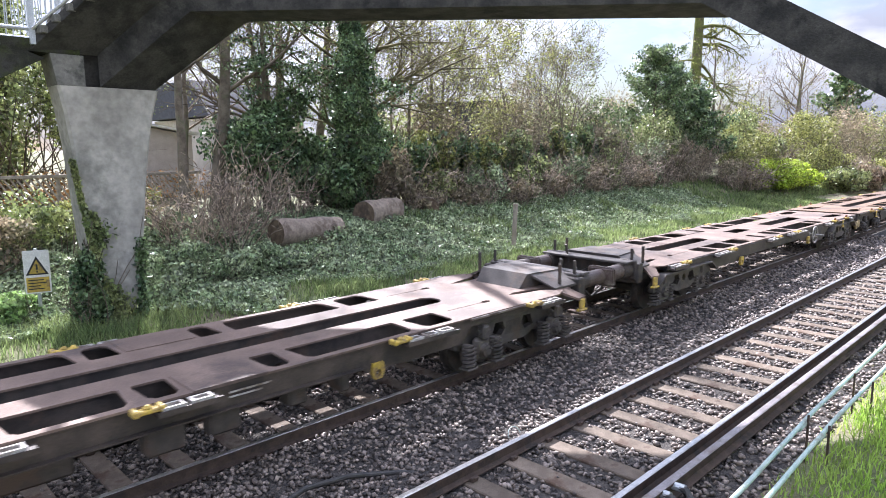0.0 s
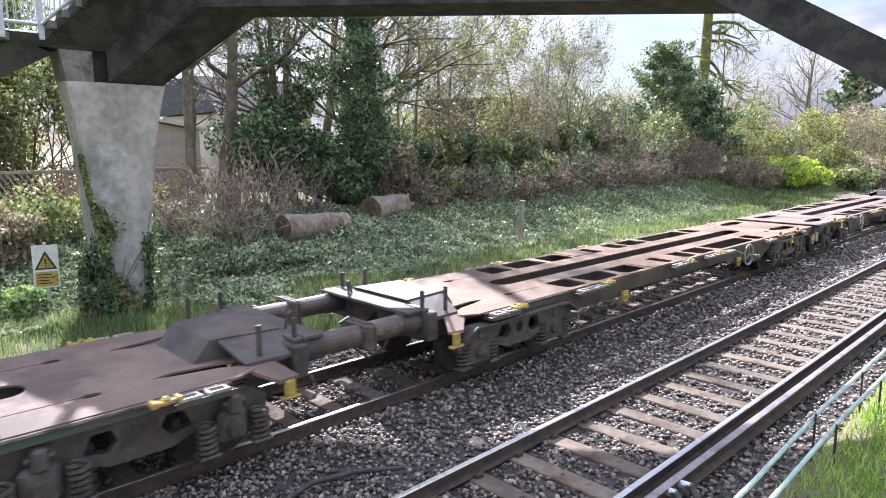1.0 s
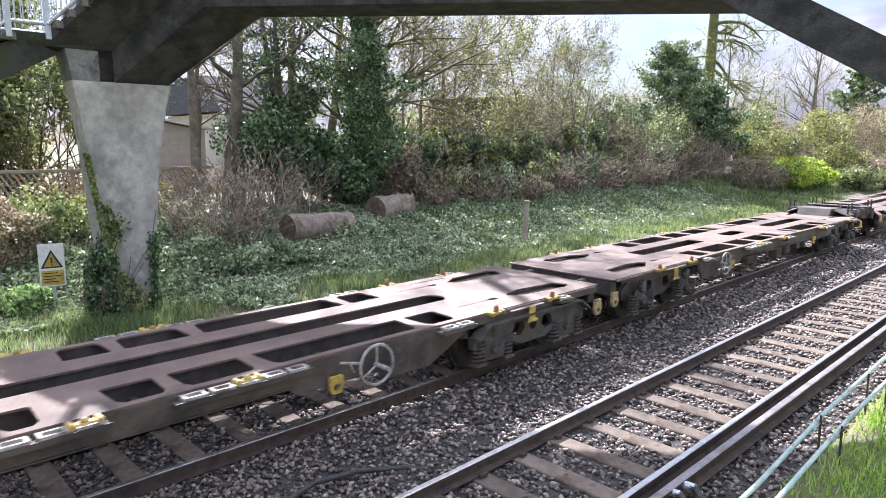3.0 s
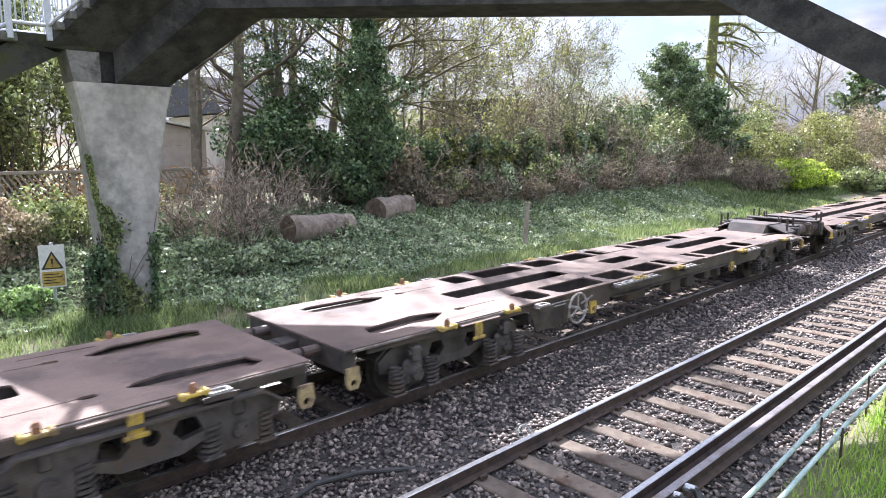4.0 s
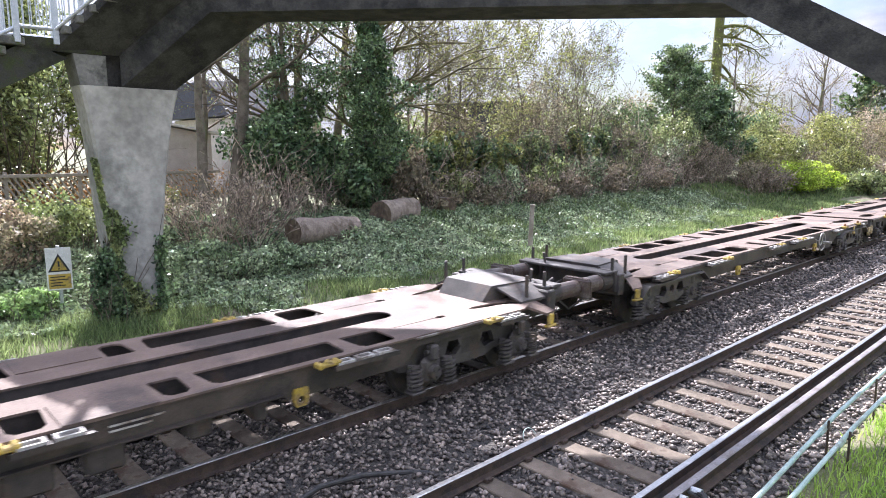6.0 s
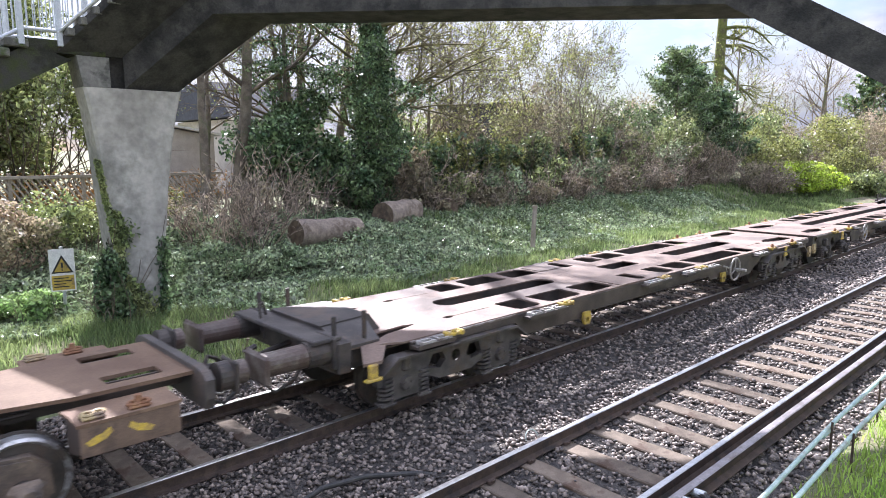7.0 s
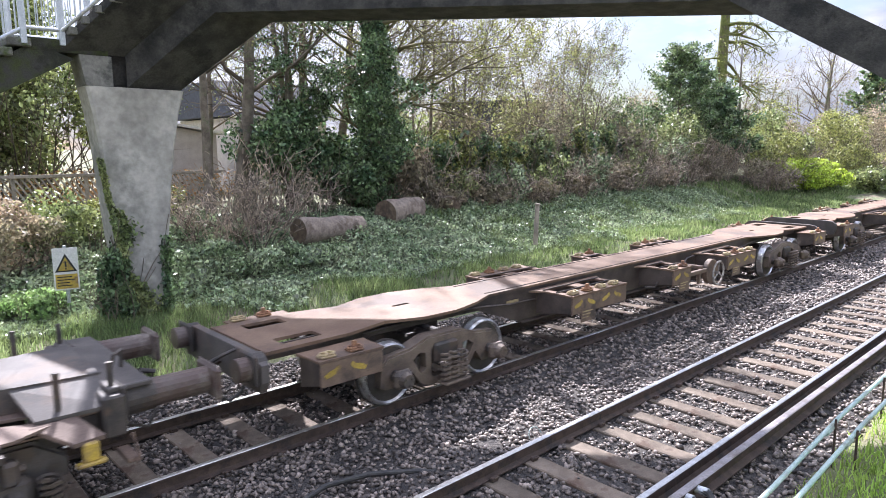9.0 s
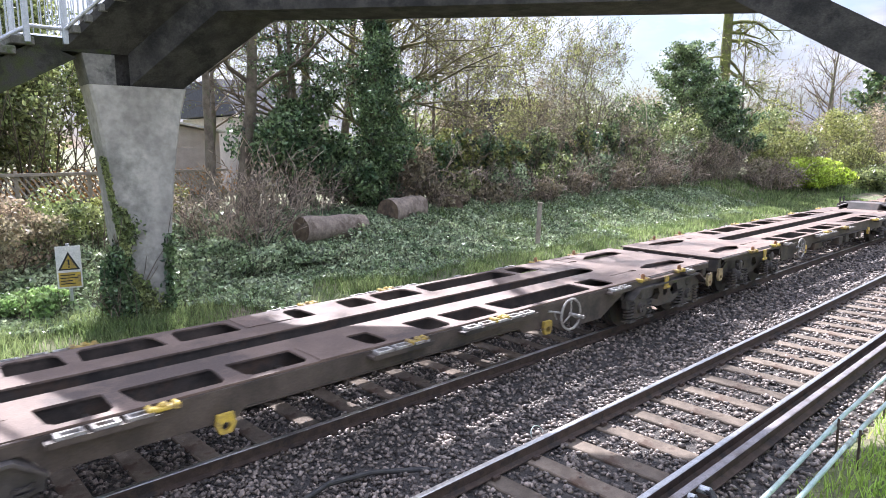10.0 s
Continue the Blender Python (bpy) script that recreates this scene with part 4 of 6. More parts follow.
        slab(bm, [(7.25, s * 1.06, DECK + 0.01), (7.62, s * 1.02, DECK + 0.01), (7.78, s * 1.28, DECK - 0.13), (7.52, s * 1.32, DECK - 0.13)], [(7.25, s * 1.06, DECK - 0.03), (7.62, s * 1.02, DECK - 0.03), (7.78, s * 1.28, DECK - 0.17), (7.52, s * 1.32, DECK - 0.17)])
        part("corner_step", bm, RUST, w, "bare steel corner plate")
        bm = bmesh.new()
        box(bm, 7.58, 7.72, s * 1.30 - 0.03, s * 1.30 + 0.03, 0.64, DECK - 0.15, 0.02)
        box(bm, 7.53, 7.77, s * 1.30 - 0.045, s * 1.30 + 0.045, 0.61, 0.65, 0.012)
        part("corner_bracket", bm, YELLOW, w, "yellow bracket at the wagon corner")
    bm = bmesh.new()
    sweep(bm, [(8.0, 0, 0.9), (8.3, 0, 0.86), (8.6, 0, 0.78), (8.66, 0, 0.9), (8.5, 0, 0.95)], 0.035)
    for y in (-0.35, 0.35):
        sweep(bm, [(8.02, y, 0.8), (8.2, y * 1.2, 0.55), (8.45, y, 0.42), (8.62, y * 0.6, 0.6)], 0.022)
    sweep(bm, [(8.0, -0.55, 0.95), (8.1, -0.55, 1.35), (8.2, -0.45, 1.36), (8.2, -0.4, 1.0)], 0.02)
    part("coupling", bm, DARK_STEEL, w)
    bm = bmesh.new()
    box(bm, 8.0, 8.12, -1.1, -0.75, 0.42, 0.47, 0.01)
    sweep(bm, [(8.06, -1.1, 0.72), (8.1, -1.14, 0.5), (8.06, -1.1, 0.44)], 0.02)
    part("shunter_step", bm, RUST, w)
    # inner end: a plain headstock and half of the drawbar
    bm = bmesh.new()
    box(bm, e0 + 0.02, e0 + 0.2, -1.18, 1.18, 0.66, DECK - 0.03, 0.02)
    box(bm, e0 - 0.24, e0 + 0.05, -0.14, 0.14, 0.70, 0.88, 0.02)
    part("drawbar", bm, DARK_STEEL, w)
    for y in (-0.62, 0.62):
        bm = bmesh.new()
        rod(bm, (e0 - 0.22, y, 0.86), (e0 + 0.05, y, 0.86), 0.075, seg=12)
        part("side_bearer", bm, BUFFER, w, "bare steel side bearer")
    build_bogie(w, 6.15)
    build_bogie(w, -5.8)
    return w


def spine_wagon(label, wheel_x, tanks, buffers=(False, False)):
    """A skeletal container wagon: a spine with side platforms, bogies open to view; buffers at its rear and front or a drawbar."""
    w = thing("spine_wagon", label, "wagon", "wagons of the train")
    top = DECK + 0.09
    tail, nose = (8.95 if b else 8.55 for b in buffers)
    half = [(-tail, 0.74), (-7.75, 0.72), (-7.1, 0.58), (-6.55, 0.78), (-5.95, 0.80), (-5.4, 0.66), (-4.9, 0.45), (4.9, 0.45), (5.4, 0.66), (5.95, 0.80), (6.55, 0.78), (7.1, 0.58), (7.75, 0.72), (nose, 0.74)]
    out = [(x, -y) for x, y in half] + [(x, y) for x, y in reversed(half)]
    holes = []
    for c in (-6.35, 6.35):
        holes.append(slot(c - 0.16, c + 0.16, -0.035, 0.035, 0.03, 3))
    for s in (-1, 1):
        for c in (0.6 - tail, nose - 0.6):
            holes.append(slot(c - 0.28, c + 0.28, *sorted((s * 0.30, s * 0.56)), 0.03, 2))
    bm = bmesh.new()
    prism(bm, out, holes, 0.04, Matrix.Translation((0, 0, top)))
    part("deck_plate", bm, RUST_BROWN, w)
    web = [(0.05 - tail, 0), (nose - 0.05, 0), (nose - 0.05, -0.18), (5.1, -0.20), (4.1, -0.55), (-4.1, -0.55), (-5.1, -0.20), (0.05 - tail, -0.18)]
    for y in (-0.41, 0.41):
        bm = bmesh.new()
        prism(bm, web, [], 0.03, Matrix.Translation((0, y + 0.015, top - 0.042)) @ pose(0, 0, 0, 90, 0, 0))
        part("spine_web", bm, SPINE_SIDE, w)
        bm = bmesh.new()
        box(bm, -4.1, 4.1, y - 0.08, y + 0.08, top - 0.62, top - 0.60)
        part("bottom_flange", bm, SPINE_SIDE, w)
    for y in (-0.36, 0.36):
        bm = bmesh.new()
        box(bm, -4.9, 4.9, y - 0.008, y + 0.008, top + 0.001, top + 0.009)
        part("weld_strip", bm, RAIL_SIDE, w)
    for s in (-1, 1):
        for e in (-1, 1):
            # flange rails sweeping down beside the bogie
            bm = bmesh.new()
            sweep(bm, [(e * 7.4, s * 0.48, top - 0.14), (e * 6.0, s * 0.50, top - 0.12), (e * 5.1, s * 0.50, top - 0.16), (e * 4.4, s * 0.47, top - 0.24), (e * 3.6, s * 0.46, top - 0.26)], 0.018)
            part("brake_pipe", bm, SILL, w)
            bm = bmesh.new()
            box(bm, e * 4.3 - 0.15, e * 4.3 + 0.15, min(s * 0.427, s * 0.432), max(s * 0.427, s * 0.432), 0.83, 0.88)
            part("text_bar", bm, LOCK_PALE, w)
    pods = [(-3.75, -2.1, 0.46), (-0.4, 0.35, 0.46), (2.05, 3.6, 0.46), (-8.55, -7.62, 0.76), (7.62, 8.55, 0.76)]
    for x0, x1, y_in in pods:
        for s in (-1, 1):
            z = DECK
            ya, yb = sorted((s * y_in, s * 1.24))
            n = 2 if x1 - x0 > 1.2 else 1
            hs = []
            if y_in < 0.5:
                for i in range(n):
                    a, b = x0 + (x1 - x0) * i / n, x0 + (x1 - x0) * (i + 1) / n
                    hs.append(slot(a + 0.13, b - 0.13, *((ya + 0.14, yb - 0.26) if s > 0 else (ya + 0.26, yb - 0.14)), 0.03, 1))
            bm = bmesh.new()
            cut = 0.16 if y_in < 0.5 else 0.03
            plan = [(x0, s * 1.24), (x1, s * 1.24), (x1, s * (y_in + 0.2)), (x1 + cut, s * y_in), (x0 - cut, s * y_in), (x0, s * (y_in + 0.2))]
            prism(bm, plan, hs, 0.03, Matrix.Translation((0, 0, z)))
            pod = part("side_platform", bm, RUST_BROWN, w)
            bm = bmesh.new()
            box(bm, x0 + 0.02, x1 - 0.02, min(s * 1.20, s * 1.235), max(s * 1.20, s * 1.235), 0.66, z - 0.032, 0.006)
            part("platform_skirt", bm, SKIRT, pod)
            for xe in (x0 + 0.02, x1 - 0.05):
                bm = bmesh.new()
                slab(bm, [(xe, s * 1.195, z - 0.032), (xe + 0.03, s * 1.195, z - 0.032), (xe + 0.03, s * (y_in + 0.01), z - 0.032), (xe, s * (y_in + 0.01), z - 0.032)], [(xe, s * 1.195, 0.68), (xe + 0.03, s * 1.195, 0.68), (xe + 0.03, s * (y_in + 0.01), 0.56), (xe, s * (y_in + 0.01), 0.56)])
                part("platform_bracket", bm, SPINE_SIDE, pod)
            if y_in < 0.5:
                bm = bmesh.new()
                box(bm, x0 + 0.25, x0 + 0.66, min(s * 1.236, s * 1.242), max(s * 1.236, s * 1.242), 0.50, 0.72)
                board = part("data_board", bm, SKIRT, pod, "rusty data board")
                for i in range(3):
                    bm = bmesh.new()
                    box(bm, x0 + 0.29, x0 + 0.58 - 0.06 * i, min(s * 1.243, s * 1.247), max(s * 1.243, s * 1.247), 0.665 - 0.05 * i, 0.685 - 0.05 * i)
                    part("text_bar", bm, LOCK_PALE, board)
                for y in (0.62, 0.9):
                    bm = bmesh.new()
                    rod(bm, (x0 + 0.02, s * y, z + 0.012), (x1 - 0.02, s * y, z + 0.012), 0.011, seg=6)
                    part("stow_bar", bm, SILL, pod)
            k = 0
            x = x0 + 0.16
            while x < x1 - 0.05:
                bm = bmesh.new()
                box(bm, x - 0.10, x + 0.10, s * 1.13 - 0.07, s * 1.13 + 0.07, z + 0.002, z + 0.035, 0.012)
                ring(bm, (x - 0.04, s * 1.13, z + 0.045), (0, 0, 1), 0.05, 0.018, 10, 5)
                ring(bm, (x + 0.05, s * 1.13, z + 0.045), (0, 0, 1), 0.05, 0.018, 10, 5)
                if k % 3 == 1:
                    rod(bm, (x, s * 1.13, z + 0.03), (x, s * 1.13, z + 0.12), 0.045, 0.03, 8)
                part("twist_lock", bm, (LOCK_PALE, LOCK_RUST)[k % 3 == 1], pod)
                bm = bmesh.new()
                dab = [(-0.10, 0.80), (-0.03, 0.84), (0.05, 0.86), (0.11, 0.90), (0.13, 0.85), (0.07, 0.80), (0.0, 0.775), (-0.07, 0.76)]
                slab(bm, [(x + p * (1 - 2 * (k % 2)), s * 1.237, q) for p, q in dab], [(x + p * (1 - 2 * (k % 2)), s * 1.241, q) for p, q in dab])
                part("paint_mark", bm, YELLOW, pod, "rough yellow paint mark")
                x += 0.40
                k += 1
    for x in tanks:
        bm = bmesh.new()
        prof = [(-0.52, 0.0), (-0.51, 0.12), (-0.47, 0.20), (-0.40, 0.25), (0.40, 0.25), (0.47, 0.20), (0.51, 0.12), (0.52, 0.0)]
        rows = [[bm.verts.new((x + u, -0.86 + r * math.cos(6.2832 * j / 24), 0.72 + r * math.sin(6.2832 * j / 24))) for j in range(24)] for u, r in prof[1:-1]]
        for p, q in zip(rows, rows[1:]):
            for j in range(24):
                bm.faces.new((p[j], q[j], q[(j + 1) % 24], p[(j + 1) % 24])).smooth = True
        bm.faces.new(rows[0])
        bm.faces.new(rows[-1][::-1])
        bmesh.ops.recalc_face_normals(bm, faces=bm.faces[:])
        tank = part("air_tank", bm, BOGIE_BROWN, w, "dusty brown cylindrical air tank")
        for d in (-0.24, 0.24):
            bm = bmesh.new()
            ring(bm, (x + d, -0.86, 0.72), (1, 0, 0), 0.252, 0.014, 24, 5)
            box(bm, x + d - 0.03, x + d + 0.03, -0.8, -0.44, 0.94, 0.97)
            part("tank_strap", bm, SILL, tank)
    handwheel(w, wheel_x, 0.68, -1.26)
    bm = bmesh.new()
    rod(bm, (wheel_x - 0.16, -1.20, 0.72), (wheel_x - 0.16, -1.10, 0.72), 0.27, seg=24)
    part("brake_drum", bm, SKIRT, w, "round rusty brake gear cover")
    bm = bmesh.new()
    box(bm, 0.3, wheel_x - 0.3, -1.20, -1.12, 0.74, 0.82, 0.01)
    box(bm, 0.8, 0.87, -1.2, -1.13, 0.52, 0.75, 0.01)
    box(bm, 1.0, 1.06, -1.15, -0.5, 0.80, 0.88, 0.01)
    part("brake_bracket", bm, SKIRT, w)
    for pts in ([(0.4, -0.50, 0.72), (0.7, -0.62, 0.70), (1.1, -0.70, 0.72), (1.25, -0.62, 0.86), (1.5, -0.55, 0.92), (2.0, -0.5, 0.92)], [(-0.9, -0.9, 0.66), (-0.6, -0.95, 0.62), (-0.4, -0.9, 0.7)], [(-2.1, -0.9, 0.52), (-1.9, -0.95, 0.50), (-1.7, -0.9, 0.6)]):
        bm = bmesh.new()
        sweep(bm, pts, 0.02, 8)
        part("brake_pipe", bm, SILL, w)
    bm = bmesh.new()
    box(bm, -0.6, 0.2, -0.2, 0.2, 0.3, 0.44, 0.03)
    part("brake_box", bm, DARK_STEEL, w)
    for e, buffered, far_end in zip((-1, 1), buffers, (tail, nose)):
        bm = bmesh.new()
        # upright end plate with rounded shoulders
        plate = [(-1.0, -0.34), (1.0, -0.34), (1.05, -0.22), (1.05, -0.02), (0.95, 0.05), (0.80, 0.075), (-0.80, 0.075), (-0.95, 0.05), (-1.05, -0.02), (-1.05, -0.22)]
        prism(bm, plate, [], 0.10, Matrix.Translation((e * (far_end + 0.07) - 0.05, 0, top - 0.02)) @ pose(0, 0, 0, 90, 0, 90))
        part("end_plate", bm, END_GREY, w, "upright grey end plate with rounded shoulders")
        if buffered:
            for s in (-1, 1):
                bm = bmesh.new()
                rod(bm, (e * 9.06, s * 0.865, 0.98), (e * 9.22, s * 0.865, 0.98), 0.16, seg=18)
                box(bm, min(e * 9.20, e * 9.24), max(e * 9.20, e * 9.24), s * 0.865 - 0.2, s * 0.865 + 0.2, 0.80, 1.16, 0.02)
                buffer = part("buffer", bm, DARK_STEEL, w)
                bm = bmesh.new()
                rod(bm, (e * 9.23, s * 0.865, 0.98), (e * 9.38, s * 0.865, 0.98), 0.135, seg=18)
                part("plunger", bm, BUFFER, buffer, "greasy pale buffer plunger")
            bm = bmesh.new()
            sweep(bm, [(e * 9.05, 0, 0.9), (e * 9.2, 0, 0.86), (e * 9.4, 0, 0.80)], 0.045)
            sweep(bm, [(e * 9.05, 0.4, 0.8), (e * 9.15, 0.45, 0.5), (e * 9.3, 0.3, 0.5)], 0.022)
            sweep(bm, [(e * 9.05, -0.5, 0.9), (e * 9.15, -0.45, 1.1), (e * 9.3, -0.35, 1.02), (e * 9.4, -0.2, 0.9)], 0.025)
            part("coupling", bm, DARK_STEEL, w)
        else:
            bm = bmesh.new()
            box(bm, min(e * 8.66, e * 9.32), max(e * 8.66, e * 9.32), -0.07, 0.07, 0.84, 0.98, 0.02)
            rod(bm, (e * 8.66, -0.45, 0.92), (e * 9.32, -0.30, 0.60), 0.03, seg=8)
            part("drawbar", bm, DARK_STEEL, w)
        for s in (-1, 1):
            bm = bmesh.new()
            sweep(bm, [(e * (far_end + 0.1), s * 0.5, 0.8), (e * (far_end + 0.2), s * 0.52, 0.6), (e * (far_end + 0.35), s * 0.5, 0.52), (e * (far_end + 0.5), s * 0.48, 0.62)], 0.02)
            part("brake_hose", bm, RUBBER, w)
    build_bogie(w, 6.33, True)
    build_bogie(w, -6.33, True)
    return w


def locomotive():
    """Only its tail is seen, far off."""
    w = thing("locomotive", "maroon diesel locomotive with a yellow end, drawing the train", "locomotive")
    bm = bmesh.new()
    box(bm, 0.3, 20.5, -1.35, 1.35, 1.25, 3.6, 0.25)
    part("body", bm, MAROON, w)
    bm = bmesh.new()
    box(bm, 0.22, 0.298, -1.2, 1.2, 1.3, 2.45, 0.02)
    box(bm, 0.26, 0.9, -1.356, -1.352, 1.4, 2.4)
    part("yellow_end", bm, YELLOW, w, "yellow warning panel")
    bm = bmesh.new()
    box(bm, 0.24, 0.296, -1.0, 1.0, 2.55, 3.2, 0.02)
    part("windscreen", bm, GLASS, w)
    bm = bmesh.new()
    box(bm, 0.2, 20.6, -1.3, 1.3, 0.95, 1.25, 0.03)
    box(bm, 7.0, 14.0, -1.2, 1.2, 0.35, 0.95, 0.08)
    part("underframe", bm, DARK_STEEL, w)
    for s in (-1, 1):
        bm = bmesh.new()
        rod(bm, (-0.35, s * 0.865, 1.05), (0.25, s * 0.865, 1.05), 0.12, seg=12)
        rod(bm, (-0.38, s * 0.865, 1.05), (-0.33, s * 0.865, 1.05), 0.25, seg=16)
        part("buffer", bm, DARK_STEEL, w)
    build_bogie(w, 3.4)
    build_bogie(w, 17.0)
    return w


SPEED = 27.96
PAIR = 33.82
TRAIN = []


def build_train():
    """Pairs of flats, three spine wagons, then pairs again; x at the clip's start."""
    green_panels = ((-4.6, -3.2, 0.74, 0.93, GREEN), (-1.6, 0.4, 0.74, 0.93, GREEN), (1.4, 2.6, 0.74, 0.93, GREEN))
    lead_plain = flat_wagon(True, RUST, False, SILL)
    lead_slots = flat_wagon(True, RUST, True, SILL)
    lead_green = flat_wagon(True, RUST, True, GREEN_SILL, ribs=(2.6, 1.99, 1.26, 0.62, -0.4, -1.6, -2.8))
    lead_brown = flat_wagon(True, RUST_BROWN, True, SILL)
    tail_plain = flat_wagon(False, RUST, False, SILL)
    tail_slots = flat_wagon(False, RUST, True, SILL)
    tail_green = flat_wagon(False, RUST, True, SILL, green_panels)
    tail_brown = flat_wagon(False, RUST_BROWN, True, SILL)
    spine_a = spine_wagon("spine container wagon with side platforms, tank and rusty deck", 1.55, (-1.27,), (False, True))
    spine_b = spine_wagon("middle spine container wagon with tank and rusty deck", 1.55, (-1.27,))
    spine_c = spine_wagon("spine container wagon with rusty deck and yellow-marked platforms", 1.55, (), (True, False))
    used = set()

    def place(model, x, turned):
        m = pose(x, YC, 0, 0, 0, 180 if turned else 0)
        if model in used:
            ob = copy_thing(model, m)
        else:
            used.add(model)
            ob = model
            ob.matrix_basis = m
        TRAIN.append((ob, x, turned))

    fronts = [(9.47 - k * PAIR, k) for k in range(-1, 6)] + [(-250.2, 6), (-250.2 - PAIR, 7)]
    kinds = {-1: (lead_brown, tail_plain), 0: (lead_slots, tail_brown), 1: (lead_green, tail_slots), 2: (lead_plain, tail_slots), 3: (lead_plain, tail_plain),
             4: (lead_slots, tail_green), 5: (lead_slots, tail_plain), 6: (lead_slots, tail_slots), 7: (lead_slots, tail_plain)}
    for x, k in fronts:
        a, b = kinds[k]
        place(a, x - 7.65, False)
        place(b, x - 31.2 + 7.65, True)
    for model, x in ((spine_a, -201.65), (spine_b, -220.45), (spine_c, -239.25)):
        place(model, x, False)
    loco = locomotive()
    loco.matrix_basis = pose(9.51 + PAIR + 1.9, YC, 0)
    TRAIN.append((loco, 9.51 + PAIR + 1.9, False))


# how far the train runs ahead of (+) or behind its even speed, in metres
PACE = {6.5: -0.1, 7.0: -0.3, 7.5: -0.62, 8.0: -0.12}


def motions():
    """The whole train draws away at very nearly one speed."""
    times = [0.5 * i for i in range(21)]
    for ob, x, turned in TRAIN:
        walk(ob, [(t, pose(x + SPEED * t + PACE.get(t, 0.0), YC, 0, 0, 0, 180 if turned else 0)) for t in times])


# ---- plants ----
def tubes(p0, p1, r0, r1, seg=4):
    """Many tapered sticks as one array of quads."""
    p0, p1 = np.asarray(p0, float), np.asarray(p1, float)
    d = p1 - p0
    d /= np.linalg.norm(d, axis=1, keepdims=True) + 1e-9
    ref = np.where(np.abs(d[:, 2:3]) < 0.9, np.array([[0, 0, 1.0]]), np.array([[1.0, 0, 0]]))
    u = np.cross(d, ref)
    u /= np.linalg.norm(u, axis=1, keepdims=True) + 1e-9
    w = np.cross(d, u)
    a = 2 * np.pi * np.arange(seg) / seg
    c = u[:, None] * np.cos(a)[None, :, None] + w[:, None] * np.sin(a)[None, :, None]
    va = p0[:, None] + c * np.asarray(r0)[:, None, None]
    vb = p1[:, None] + c * np.asarray(r1)[:, None, None]
    v = np.concatenate([va, vb], 1)
    j = np.arange(seg)
    f = np.stack([j, (j + 1) % seg, (j + 1) % seg + seg, j + seg], 1)
    f = f[None] + (2 * seg) * np.arange(len(p0))[:, None, None]
    return v.reshape(-1, 3), f.reshape(-1, 4)


def leaf_quads(p, size, rng, flat=0.0, droop=0.0):
    """A pointed leaf at each place p."""
    n = len(p)
    nrm = rng.normal(size=(n, 3))
    nrm[:, 2] = np.abs(nrm[:, 2]) + flat
    nrm /= np.linalg.norm(nrm, axis=1, keepdims=True)
    t = np.cross(nrm, rng.normal(size=(n, 3)))
    t[:, 2] -= droop
    t /= np.linalg.norm(t, axis=1, keepdims=True) + 1e-9
    b = np.cross(nrm, t)
    s = (size * rng.uniform(0.55, 1.4, n))[:, None]
    v = np.stack([p - t * s, p + b * s * 0.55 - t * s * 0.1, p + t * s, p - b * s * 0.55 - t * s * 0.1], 1)
    return v.reshape(-1, 3), np.arange(4 * n).reshape(-1, 4)


def grow(rng, p, d, length, radius, level, top, segs, tips, bend=0.35, up=0.15, kids=(3, 5), shrink=0.62, angle=0.8):
    """Branch out from p along d; collects sticks and the tips of the last level."""
    n = 4 if level < top else 3
    p, d = np.array(p, float), np.array(d, float)
    pts = [p]
    for i in range(n):
        d = d + rng.normal(size=3) * bend * 0.35 + np.array([0, 0, up * 0.3])
        d /= np.linalg.norm(d)
        q = pts[-1] + d * length / n
        segs.append((pts[-1], q, radius * (1 - 0.7 * i / n), radius * (1 - 0.7 * (i + 1) / n)))
        pts.append(q)
    if level == top:
        tips.extend(pts[1:])
        return
    for k in range(rng.integers(kids[0], kids[1] + 1)):
        i = rng.integers(1, n + 1)
        side = rng.normal(size=3)
        side -= d * (side @ d)
        side /= np.linalg.norm(side) + 1e-9
        nd = d * math.cos(angle) + side * math.sin(angle)
        grow(rng, pts[i], nd, length * shrink * rng.uniform(0.7, 1.25), radius * (1 - 0.7 * i / n) * 0.7, level + 1, top, segs, tips, bend, up, kids, shrink, angle)


def stick_mesh(name, segs, material, parent, seg=4, least=0.004):
    p0, p1 = np.array([s[0] for s in segs]), np.array([s[1] for s in segs])
    r0, r1 = np.maximum([s[2] for s in segs], least), np.maximum([s[3] for s in segs], least)
    v, f = tubes(p0, p1, r0, r1, seg)
    ob = new(name, numpy_mesh(name, v, f, material))
    ob.parent = parent
    if name == "branchwork":
        ob["kind"] = "stuff"
    return ob


def leaf_mesh(name, pts, size, material, parent, rng, flat=0.0, droop=0.0):
    v, f = leaf_quads(np.asarray(pts), size, rng, flat, droop)
    ob = new(name, numpy_mesh(name, v, f, material))
    ob.parent = parent
    return ob


